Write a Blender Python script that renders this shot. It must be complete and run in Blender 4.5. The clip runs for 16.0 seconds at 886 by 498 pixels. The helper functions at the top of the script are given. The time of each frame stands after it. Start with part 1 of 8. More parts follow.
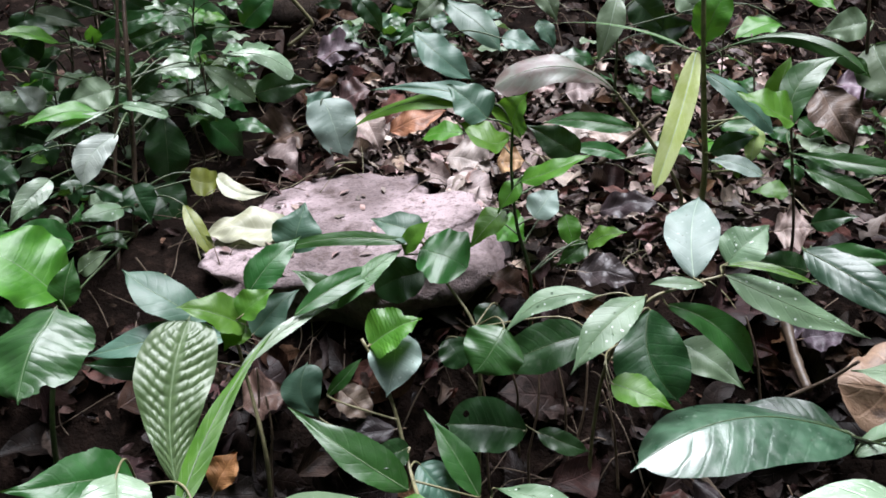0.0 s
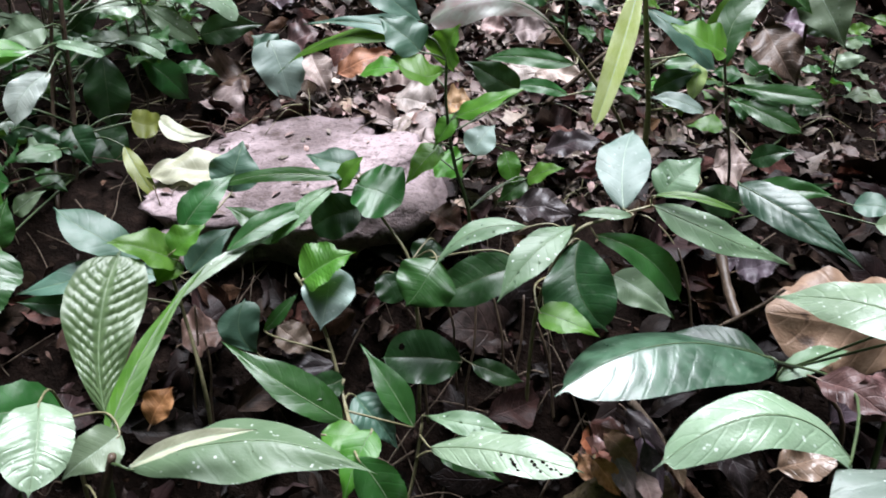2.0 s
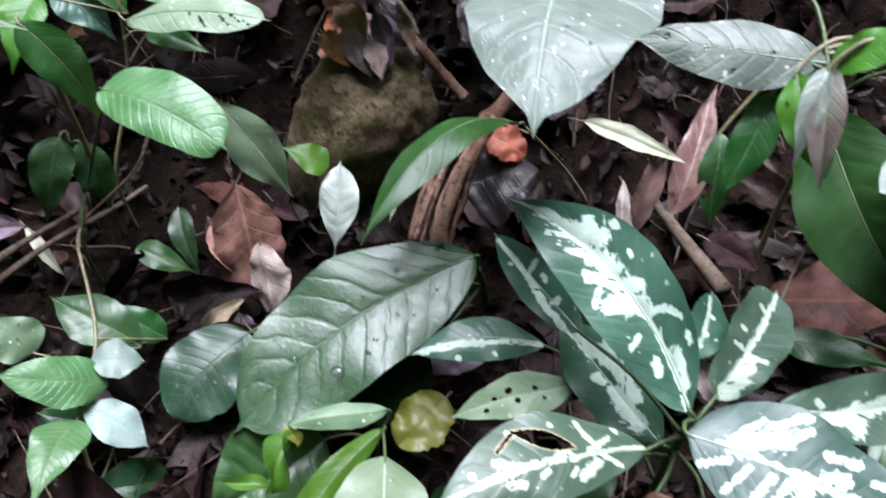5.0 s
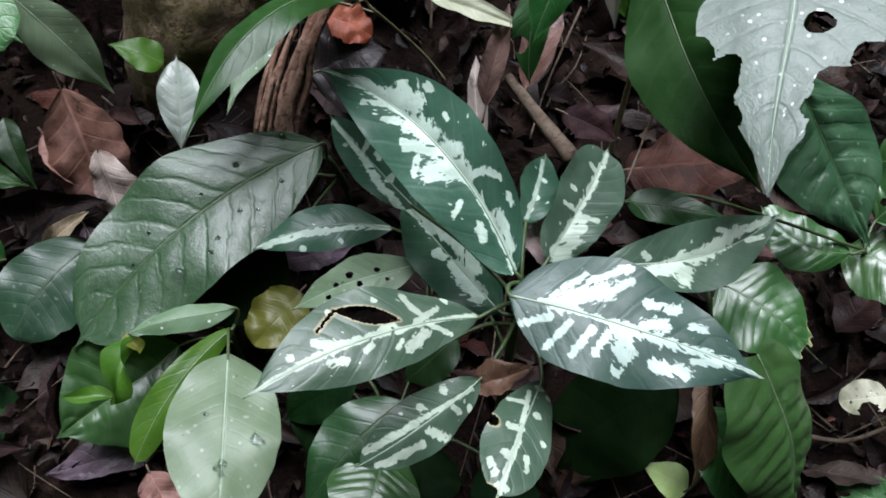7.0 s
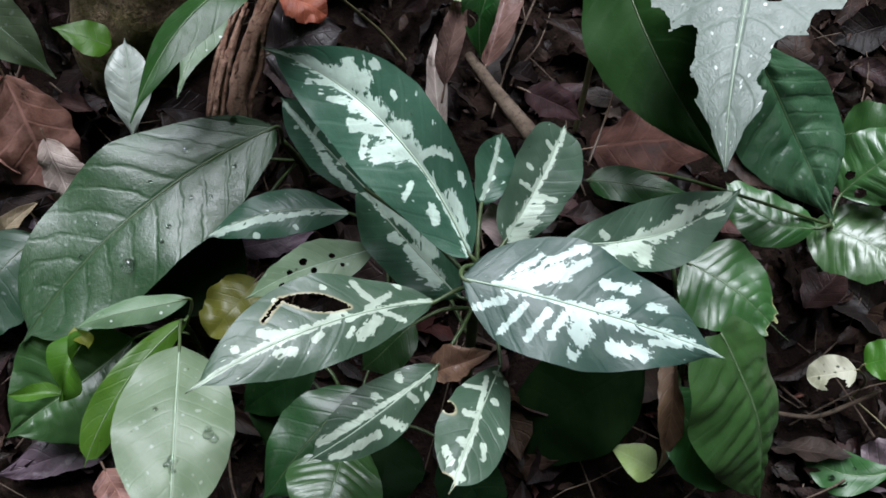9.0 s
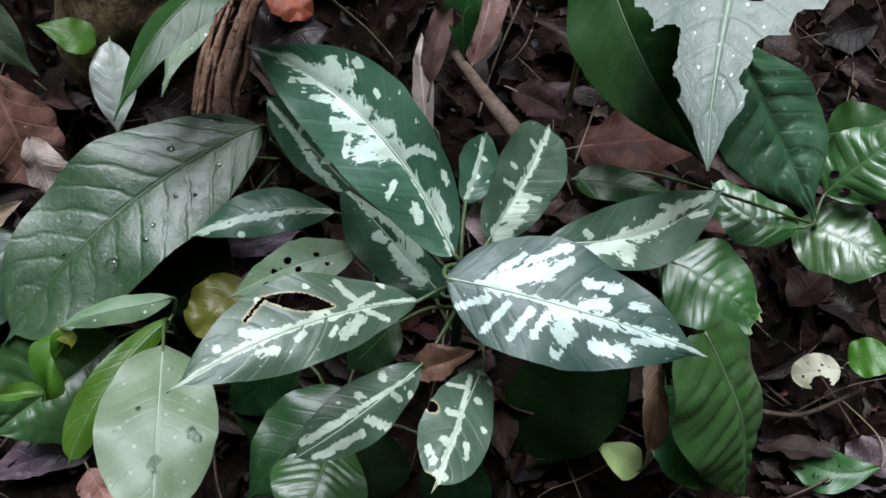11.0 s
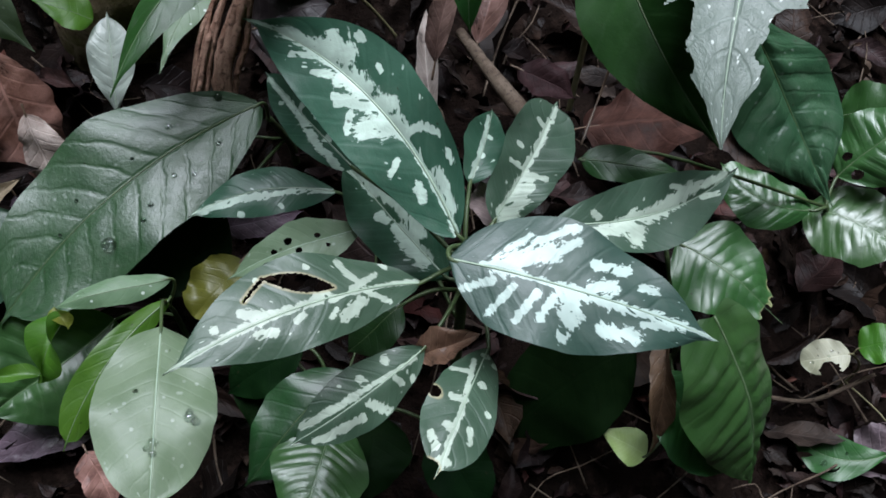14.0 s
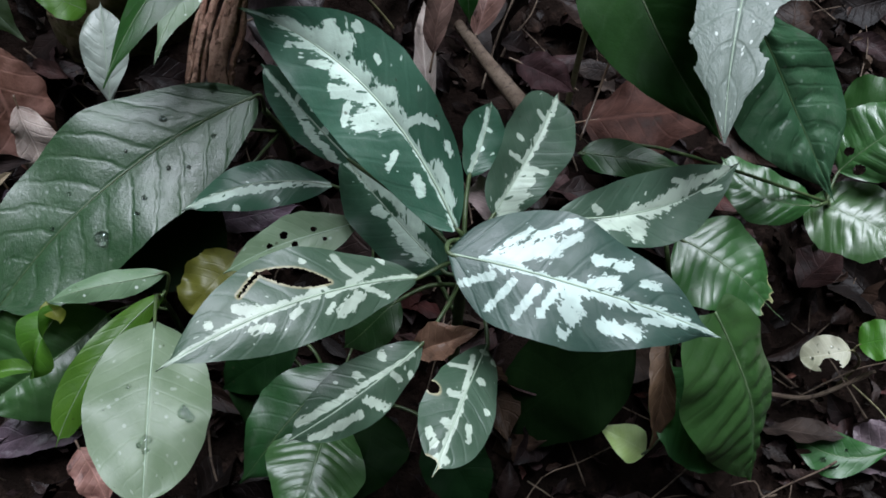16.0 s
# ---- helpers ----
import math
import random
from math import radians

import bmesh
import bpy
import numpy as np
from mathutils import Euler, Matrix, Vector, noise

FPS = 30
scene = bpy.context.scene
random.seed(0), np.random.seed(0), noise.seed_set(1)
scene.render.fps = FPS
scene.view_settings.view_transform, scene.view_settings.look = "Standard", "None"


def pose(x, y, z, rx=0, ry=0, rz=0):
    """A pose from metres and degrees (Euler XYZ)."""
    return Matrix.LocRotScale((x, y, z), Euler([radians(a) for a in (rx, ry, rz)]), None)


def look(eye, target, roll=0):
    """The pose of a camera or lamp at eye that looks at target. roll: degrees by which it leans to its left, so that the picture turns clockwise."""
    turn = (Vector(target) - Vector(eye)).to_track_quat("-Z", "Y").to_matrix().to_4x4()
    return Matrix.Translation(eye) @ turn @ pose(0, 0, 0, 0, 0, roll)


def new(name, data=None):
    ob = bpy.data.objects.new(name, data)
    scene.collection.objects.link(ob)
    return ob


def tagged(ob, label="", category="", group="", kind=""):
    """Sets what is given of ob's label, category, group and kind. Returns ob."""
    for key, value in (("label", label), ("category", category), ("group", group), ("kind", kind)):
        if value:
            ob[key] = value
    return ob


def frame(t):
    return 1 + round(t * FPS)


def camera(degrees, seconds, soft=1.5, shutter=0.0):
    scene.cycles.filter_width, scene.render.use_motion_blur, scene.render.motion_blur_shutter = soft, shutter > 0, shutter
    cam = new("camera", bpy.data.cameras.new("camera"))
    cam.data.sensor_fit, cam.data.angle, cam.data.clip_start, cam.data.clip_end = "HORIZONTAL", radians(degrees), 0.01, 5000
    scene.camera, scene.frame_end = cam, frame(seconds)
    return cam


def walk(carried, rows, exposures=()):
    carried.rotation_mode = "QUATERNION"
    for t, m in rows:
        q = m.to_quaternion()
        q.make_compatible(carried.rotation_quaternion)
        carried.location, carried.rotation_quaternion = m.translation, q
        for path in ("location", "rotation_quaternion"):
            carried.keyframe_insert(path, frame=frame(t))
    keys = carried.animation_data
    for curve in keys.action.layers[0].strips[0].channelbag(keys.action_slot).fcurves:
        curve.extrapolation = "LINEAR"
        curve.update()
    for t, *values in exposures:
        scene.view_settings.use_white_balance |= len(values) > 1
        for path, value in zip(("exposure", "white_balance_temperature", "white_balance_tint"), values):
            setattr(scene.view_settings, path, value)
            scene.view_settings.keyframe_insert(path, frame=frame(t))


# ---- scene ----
cam = camera(59.3, 16.0, 1.65, 0.5)
METRES, EYE, TILT, LEAN, TURN = 0.45, 0.75, -22.0, 0.0, 0.0
ROWS = [
    (0.0, 0.0, 0.0, 0.0, 0.0, 0.0, -0.0),
    (0.5, -0.0042, 0.0062, 0.0012, 0.01, 0.03, 0.08),
    (1.0, 0.0156, -0.0001, -0.0148, 0.11, -0.55, 0.23),
    (1.5, 0.064, 0.0008, -0.0392, -1.08, -1.55, 0.5),
    (2.0, 0.1196, -0.0085, -0.0649, -1.41, -2.98, 0.51),
    (2.5, 0.1694, -0.0175, -0.0913, -2.08, -4.35, 0.31),
    (3.0, 0.2419, -0.0143, -0.158, -1.45, -7.88, 1.04),
    (3.5, 0.3373, 0.0004, -0.2281, -2.56, -11.8, 2.05),
    (4.0, 0.4049, 0.0019, -0.3071, -4.74, -17.81, 2.0),
    (4.5, 0.4754, 0.0044, -0.3543, -6.67, -21.6, 2.93),
    (5.0, 0.5384, -0.025, -0.3901, -8.66, -24.82, 3.3),
    (7.5, 0.7003, -0.032, -0.4876, -16.42, -32.04, 5.06),
    (8.0, 0.7089, -0.0291, -0.4953, -16.91, -32.37, 5.08),
    (8.5, 0.7212, -0.0261, -0.4999, -17.21, -32.81, 5.12),
    (9.0, 0.7292, -0.0188, -0.499, -17.39, -32.85, 5.17),
    (11.5, 0.7397, -0.0229, -0.5007, -17.95, -33.15, 4.76),
    (12.0, 0.739, -0.0233, -0.504, -17.77, -33.37, 4.71),
    (12.5, 0.74, -0.0174, -0.5062, -17.61, -33.58, 4.8),
    (13.0, 0.7435, -0.0117, -0.5108, -17.75, -33.85, 4.74),
    (13.5, 0.7427, -0.0011, -0.5171, -17.67, -33.93, 4.76),
    (14.0, 0.7433, -0.0009, -0.5195, -17.56, -34.1, 4.72),
    (14.5, 0.7387, 0.0004, -0.5178, -17.42, -33.99, 4.71),
    (15.0, 0.7411, 0.0033, -0.5217, -17.56, -34.16, 4.6),
    (15.5, 0.7446, 0.0048, -0.5221, -17.74, -34.27, 4.48),
    (16.0, 0.7433, 0.0126, -0.5289, -17.72, -34.48, 4.43),
]
walk(cam, [(t, pose(0, 0, EYE, TILT, LEAN, TURN) @ pose(METRES * x, METRES * y, METRES * z, 90 + pitch, roll, yaw)) for t, x, y, z, yaw, pitch, roll in ROWS], [(0.0, 0.98, 6350, 14), (2.0, 1.04, 6280, 13), (3.5, 1.10, 6150, 15), (4.25, 1.24, 6100, 17), (5.0, 1.18, 6080, 18), (7.5, 0.36, 6220, 12), (9.0, 0.34, 6220, 12), (12.5, 0.30, 6180, 11), (14.5, 0.12, 6050, 11), (16.0, 0.10, 6050, 11)])

# ---- world and light: soft daylight that falls through a gap in the trees ----
world = bpy.data.worlds.new("sky")
scene.world = world
world.use_nodes = True
_wn = world.node_tree.nodes
_sky = _wn.new("ShaderNodeTexSky")
_sky.sky_type, _sky.sun_disc = "NISHITA", False
_sky.sun_elevation, _sky.sun_rotation = radians(84), radians(35)
_sky.air_density, _sky.dust_density, _sky.ozone_density = 1.0, 3.0, 1.0
world.node_tree.links.new(_sky.outputs[0], _wn["Background"].inputs[0])
_wn["Background"].inputs[1].default_value = 0.098
sun = new("sun", bpy.data.lights.new("sun", "SUN"))
sun.data.energy, sun.data.angle, sun.data.color = 5.4, radians(38), (0.92, 0.955, 1.0)
sun.matrix_world = look((0.25, 0.75, 4.2), (0, 0, 0))


# ---- materials ----
def nodes_of(name):
    m = bpy.data.materials.new(name)
    m.use_nodes = True
    return m, m.node_tree.nodes, m.node_tree.links


class Net:
    """Short ways to wire a node material."""

    def __init__(self, name):
        self.mat, self.n, self.l = nodes_of(name)
        self.bsdf = self.n["Principled BSDF"]
        self.out = self.n["Material Output"]

    def put(self, kind, *ins, **props):
        node = self.n.new(kind)
        for key, value in props.items():
            node[key] = value
        for k, v in enumerate(ins):
            self.set(node.inputs[k], v)
        return node

    def set(self, socket, v):
        if v is None:
            return
        if isinstance(v, bpy.types.NodeSocket):
            self.l.new(v, socket)
        else:
            socket.default_value = v

    def math(self, op, a, b=0.0, c=0.0, clamp=False):
        node = self.n.new("ShaderNodeMath")
        node.operation, node.use_clamp = op, clamp
        for k, v in enumerate((a, b, c)):
            self.set(node.inputs[k], v)
        return node.outputs[0]

    def noise(self, vector, scale, detail=3.0, rough=0.55, w=None):
        node = self.n.new("ShaderNodeTexNoise")
        if w is not None:
            node.noise_dimensions = "4D"
            self.set(node.inputs["W"], w)
        self.set(node.inputs["Vector"], vector)
        node.inputs["Scale"].default_value = scale
        node.inputs["Detail"].default_value = detail
        node.inputs["Roughness"].default_value = rough
        return node.outputs["Fac"]

    def ramp(self, fac, lo, hi):
        node = self.n.new("ShaderNodeMapRange")
        node.interpolation_type = "SMOOTHSTEP"
        self.set(node.inputs[0], fac)
        node.inputs[1].default_value, node.inputs[2].default_value = lo, hi
        return node.outputs[0]

    def mix(self, fac, a, b):
        node = self.n.new("ShaderNodeMix")
        node.data_type = "RGBA"
        self.set(node.inputs[0], fac)
        for k, v in ((6, a), (7, b)):
            self.set(node.inputs[k], (*v, 1.0) if isinstance(v, tuple) and len(v) == 3 else v)
        return node.outputs[2]

    def uv(self, name):
        node = self.n.new("ShaderNodeUVMap")
        node.uv_map = name
        return node.outputs[0]

    def split(self, v):
        node = self.n.new("ShaderNodeSeparateXYZ")
        self.set(node.inputs[0], v)
        return node.outputs

    def join(self, x, y, z=0.0):
        node = self.n.new("ShaderNodeCombineXYZ")
        for k, v in enumerate((x, y, z)):
            self.set(node.inputs[k], v)
        return node.outputs[0]

    def random(self):
        return self.n.new("ShaderNodeObjectInfo").outputs["Random"]

    def bump(self, height, strength, distance=0.001, normal=None):
        node = self.n.new("ShaderNodeBump")
        node.inputs["Strength"].default_value, node.inputs["Distance"].default_value = strength, distance
        self.set(node.inputs["Height"], height)
        if normal is not None:
            self.set(node.inputs["Normal"], normal)
        return node.outputs[0]

    def position(self):
        return self.n.new("ShaderNodeNewGeometry").outputs["Position"]


def leaf_material(name, colour, second, rough=0.32, thin=0.25, veins=9.0, vein_light=0.07, vein_bump=0.28, spots=0.0, blotch=0.0, silver=(0.46, 0.58, 0.48), spec=0.5, grime_part=0.06):
    """A living leaf: two greens, lighter veins, fine relief, pale flecks and, with blotch, silver variegation."""
    k = Net(name)
    rib, metric, rnd = k.uv("rib"), k.uv("metric"), k.random()
    u, v, _ = k.split(rib)
    side = k.math("ABSOLUTE", k.math("SUBTRACT", k.math("MULTIPLY", v, 2.0), 1.0))
    shift = k.math("MULTIPLY", rnd, 37.0)
    big = k.noise(metric, 38.0, 3.0, 0.6, shift)
    fine = k.noise(metric, 900.0, 2.0, 0.6, shift)
    base = k.mix(k.ramp(big, 0.32, 0.72), colour, second)
    # side veins run forward from the midrib to the edge
    bend = k.math("MULTIPLY", k.math("POWER", side, 1.3), 0.16)
    wander = k.math("MULTIPLY", k.math("SUBTRACT", k.noise(metric, 55.0, 2.0, 0.5, shift), 0.5), 0.05)
    phase = k.math("FRACT", k.math("MULTIPLY", k.math("SUBTRACT", k.math("ADD", k.math("ADD", u, 0.2), wander), bend), veins))
    line = k.math("SUBTRACT", 0.5, k.math("ABSOLUTE", k.math("SUBTRACT", phase, 0.5)))
    vein = k.ramp(line, 0.13, 0.02)
    rib_line = k.ramp(side, 0.055, 0.015)
    cell = k.n.new("ShaderNodeTexVoronoi")
    cell.feature = "DISTANCE_TO_EDGE"
    cell.inputs["Scale"].default_value = 300.0
    k.set(cell.inputs["Vector"], metric)
    net = k.math("ADD", k.math("MULTIPLY", k.noise(metric, 420.0, 1.0, 0.5), 0.5), k.math("MULTIPLY", k.ramp(cell.outputs["Distance"], 0.0, 0.22), 0.35))
    streak = k.math("MAXIMUM", k.math("MULTIPLY", vein, 0.55), rib_line)
    light = tuple(min(1.0, c * 1.5 + 0.06) for c in second)
    base = k.mix(k.math("MULTIPLY", streak, vein_light), base, light)
    if blotch:
        x, y, _ = k.split(metric)
        skew = k.join(k.math("SUBTRACT", x, k.math("MULTIPLY", k.math("ABSOLUTE", y), 0.7)), k.math("MULTIPLY", y, 0.72))
        inside = k.split(k.uv("wear"))[1]
        ragged = k.math("ADD", k.math("MULTIPLY", k.math("SUBTRACT", k.noise(skew, 480.0, 4.0, 0.7, shift), 0.5), 2.2), k.math("MULTIPLY", k.math("SUBTRACT", k.noise(skew, 190.0, 2.0, 0.6, shift), 0.5), 2.0))
        patch = k.ramp(k.math("ADD", inside, k.math("MULTIPLY", ragged, blotch)), -0.03, 0.05)
        flecks = k.ramp(k.noise(skew, 260.0, 1.0, 0.5, k.math("ADD", shift, 3.0)), 0.715, 0.73)
        patch = k.math("MAXIMUM", patch, k.math("MULTIPLY", flecks, k.ramp(side, 0.95, 0.8)))
        patch = k.math("MULTIPLY", patch, k.ramp(k.noise(skew, 190.0, 1.0, 0.5, k.math("ADD", shift, 7.0)), 0.70, 0.68))
        tone = k.mix(k.ramp(k.noise(metric, 60.0, 2.0, 0.5, k.math("ADD", shift, 5.0)), 0.42, 0.6), silver, tuple(c * 0.78 for c in silver))
        base = k.mix(patch, base, tone)
    if spots:
        vor = k.n.new("ShaderNodeTexVoronoi")
        vor.inputs["Scale"].default_value = 150.0
        k.set(vor.inputs["Vector"], metric)
        dots = k.math("MULTIPLY", k.ramp(vor.outputs["Distance"], 0.24, 0.16), k.ramp(k.noise(metric, 55.0, 2.0), 0.52, 0.6))
        base = k.mix(k.math("MULTIPLY", dots, spots), base, (0.72, 0.78, 0.72))
    wear = k.split(k.uv("wear"))[0]
    base = k.mix(k.math("MULTIPLY", k.ramp(wear, 0.55, 0.15), 0.7), base, (0.42, 0.38, 0.20))
    # small dark specks and a dull film of dust
    speck = k.ramp(k.noise(metric, 260.0, 1.0, 0.4, k.math("ADD", shift, 11.0)), 0.73, 0.78)
    base = k.mix(k.math("MULTIPLY", speck, 0.7), base, (0.02, 0.018, 0.01))
    tint = k.n.new("ShaderNodeHueSaturation")
    k.set(tint.inputs["Hue"], k.math("ADD", 0.485, k.math("MULTIPLY", rnd, 0.03)))
    k.set(tint.inputs["Value"], k.math("ADD", 0.8, k.math("MULTIPLY", rnd, 0.4)))
    k.set(tint.inputs["Color"], base)
    base = tint.outputs[0]
    k.set(k.bsdf.inputs["Base Color"], base)
    film = k.ramp(k.noise(metric, 95.0, 4.0, 0.7, k.math("ADD", shift, 2.0)), 0.48, 0.70)
    grime = k.mix(k.math("MULTIPLY", film, grime_part), base, (0.26, 0.27, 0.22))
    k.set(k.bsdf.inputs["Base Color"], grime)
    k.set(k.bsdf.inputs["Roughness"], k.math("ADD", k.math("ADD", rough - 0.10, k.math("MULTIPLY", big, 0.16)), k.math("MULTIPLY", film, 0.14)))
    k.bsdf.inputs["Specular IOR Level"].default_value = spec
    height = k.math("ADD", k.math("MULTIPLY", streak, -1.0), k.math("ADD", k.math("ADD", k.math("MULTIPLY", fine, 0.12), k.math("MULTIPLY", net, 0.35)), k.math("MULTIPLY", k.noise(metric, 130.0, 2.0, 0.55, shift), 1.2)))
    nrm = k.bump(height, min(1.0, vein_bump * 1.3), 0.0005)
    k.set(k.bsdf.inputs["Normal"], nrm)
    if thin:
        tr = k.n.new("ShaderNodeBsdfTranslucent")
        warm = k.mix(0.5, base, (0.15, 0.34, 0.02))
        k.set(tr.inputs["Color"], warm)
        k.set(tr.inputs["Normal"], nrm)
        ms = k.n.new("ShaderNodeMixShader")
        ms.inputs[0].default_value = thin
        k.l.new(k.bsdf.outputs[0], ms.inputs[1])
        k.l.new(tr.outputs[0], ms.inputs[2])
        k.l.new(ms.outputs[0], k.out.inputs["Surface"])
    return k.mat


def dead_material(name, colour, second, rough=0.55, island=False, gloss=0.3):
    """A dead leaf: browns that vary from leaf to leaf, dark rot, veins, a dull gloss where wet."""
    k = Net(name)
    rib, metric = k.uv("rib"), k.uv("metric")
    rnd = k.n.new("ShaderNodeNewGeometry").outputs["Random Per Island"] if island else k.random()
    u, v, _ = k.split(rib)
    side = k.math("ABSOLUTE", k.math("SUBTRACT", k.math("MULTIPLY", v, 2.0), 1.0))
    shift = k.math("MULTIPLY", rnd, 53.0)
    rot = k.noise(metric, 45.0, 4.0, 0.65, shift)
    phase = k.math("FRACT", k.math("MULTIPLY", k.math("SUBTRACT", k.math("ADD", u, 0.2), k.math("MULTIPLY", side, 0.18)), 8.0))
    vein = k.ramp(k.math("ABSOLUTE", k.math("SUBTRACT", phase, 0.5)), 0.10, 0.02)
    streak = k.math("MAXIMUM", k.math("MULTIPLY", vein, 0.6), k.ramp(side, 0.06, 0.02))
    base = k.mix(k.ramp(rot, 0.35, 0.68), colour, second)
    base = k.mix(k.math("MULTIPLY", streak, 0.35), base, tuple(min(1, c * 1.6) for c in second))
    base = k.mix(k.math("MULTIPLY", k.ramp(rot, 0.42, 0.30), 0.75), base, (0.022, 0.014, 0.012))
    tint = k.n.new("ShaderNodeHueSaturation")
    k.set(tint.inputs["Hue"], k.math("ADD", 0.47, k.math("MULTIPLY", k.math("FRACT", k.math("MULTIPLY", rnd, 7.3)), 0.06)))
    k.set(tint.inputs["Saturation"], k.math("ADD", 0.72, k.math("MULTIPLY", k.math("FRACT", k.math("MULTIPLY", rnd, 13.7)), 0.42)))
    k.set(tint.inputs["Value"], k.math("ADD", 0.32, k.math("MULTIPLY", k.math("POWER", rnd, 2.6), 1.3)) if island else k.math("ADD", 0.7, k.math("MULTIPLY", rnd, 0.5)))
    k.set(tint.inputs["Color"], base)
    k.set(k.bsdf.inputs["Base Color"], tint.outputs[0])
    k.set(k.bsdf.inputs["Roughness"], k.math("ADD", rough - 0.15, k.math("MULTIPLY", rot, 0.3)))
    k.bsdf.inputs["Specular IOR Level"].default_value = gloss
    h = k.math("ADD", k.math("MULTIPLY", streak, -0.8), k.noise(metric, 300.0, 3.0))
    k.set(k.bsdf.inputs["Normal"], k.bump(h, 0.6, 0.0012))
    return k.mat


def rough_material(name, colour, second, third, scale, rough=0.8, bump=0.7, distance=0.004, moss=0.0, gloss=0.12):
    """Soil, stone, bark and rotten wood: three tones at two scales over a grainy relief."""
    k = Net(name)
    p = k.position()
    a, b, c = k.noise(p, scale, 5.0, 0.62), k.noise(p, scale * 5.3, 4.0, 0.6), k.noise(p, scale * 26.0, 3.0, 0.6)
    base = k.mix(k.ramp(a, 0.36, 0.64), colour, second)
    base = k.mix(k.ramp(b, 0.5, 0.72), base, third)
    if moss:
        base = k.mix(k.math("MULTIPLY", k.ramp(k.noise(p, scale * 1.7, 4.0, 0.7), 0.46, 0.62), moss), base, (0.10, 0.095, 0.025))
    base = k.mix(k.math("MULTIPLY", k.ramp(c, 0.45, 0.3), 0.6), base, tuple(x * 0.25 for x in colour))
    k.set(k.bsdf.inputs["Base Color"], base)
    k.set(k.bsdf.inputs["Roughness"], k.math("ADD", rough - 0.1, k.math("MULTIPLY", b, 0.2)))
    k.bsdf.inputs["Specular IOR Level"].default_value = gloss
    h = k.math("ADD", k.math("MULTIPLY", b, 1.0), k.math("MULTIPLY", c, 0.5))
    k.set(k.bsdf.inputs["Normal"], k.bump(h, bump, distance))
    return k.mat


def stem_material(name, colour, second):
    k = Net(name)
    p = k.position()
    a = k.noise(p, 130.0, 3.0, 0.6)
    k.set(k.bsdf.inputs["Base Color"], k.mix(k.ramp(a, 0.35, 0.65), colour, second))
    k.bsdf.inputs["Roughness"].default_value = 0.45
    k.set(k.bsdf.inputs["Normal"], k.bump(k.noise(p, 700.0, 2.0), 0.4, 0.001))
    return k.mat


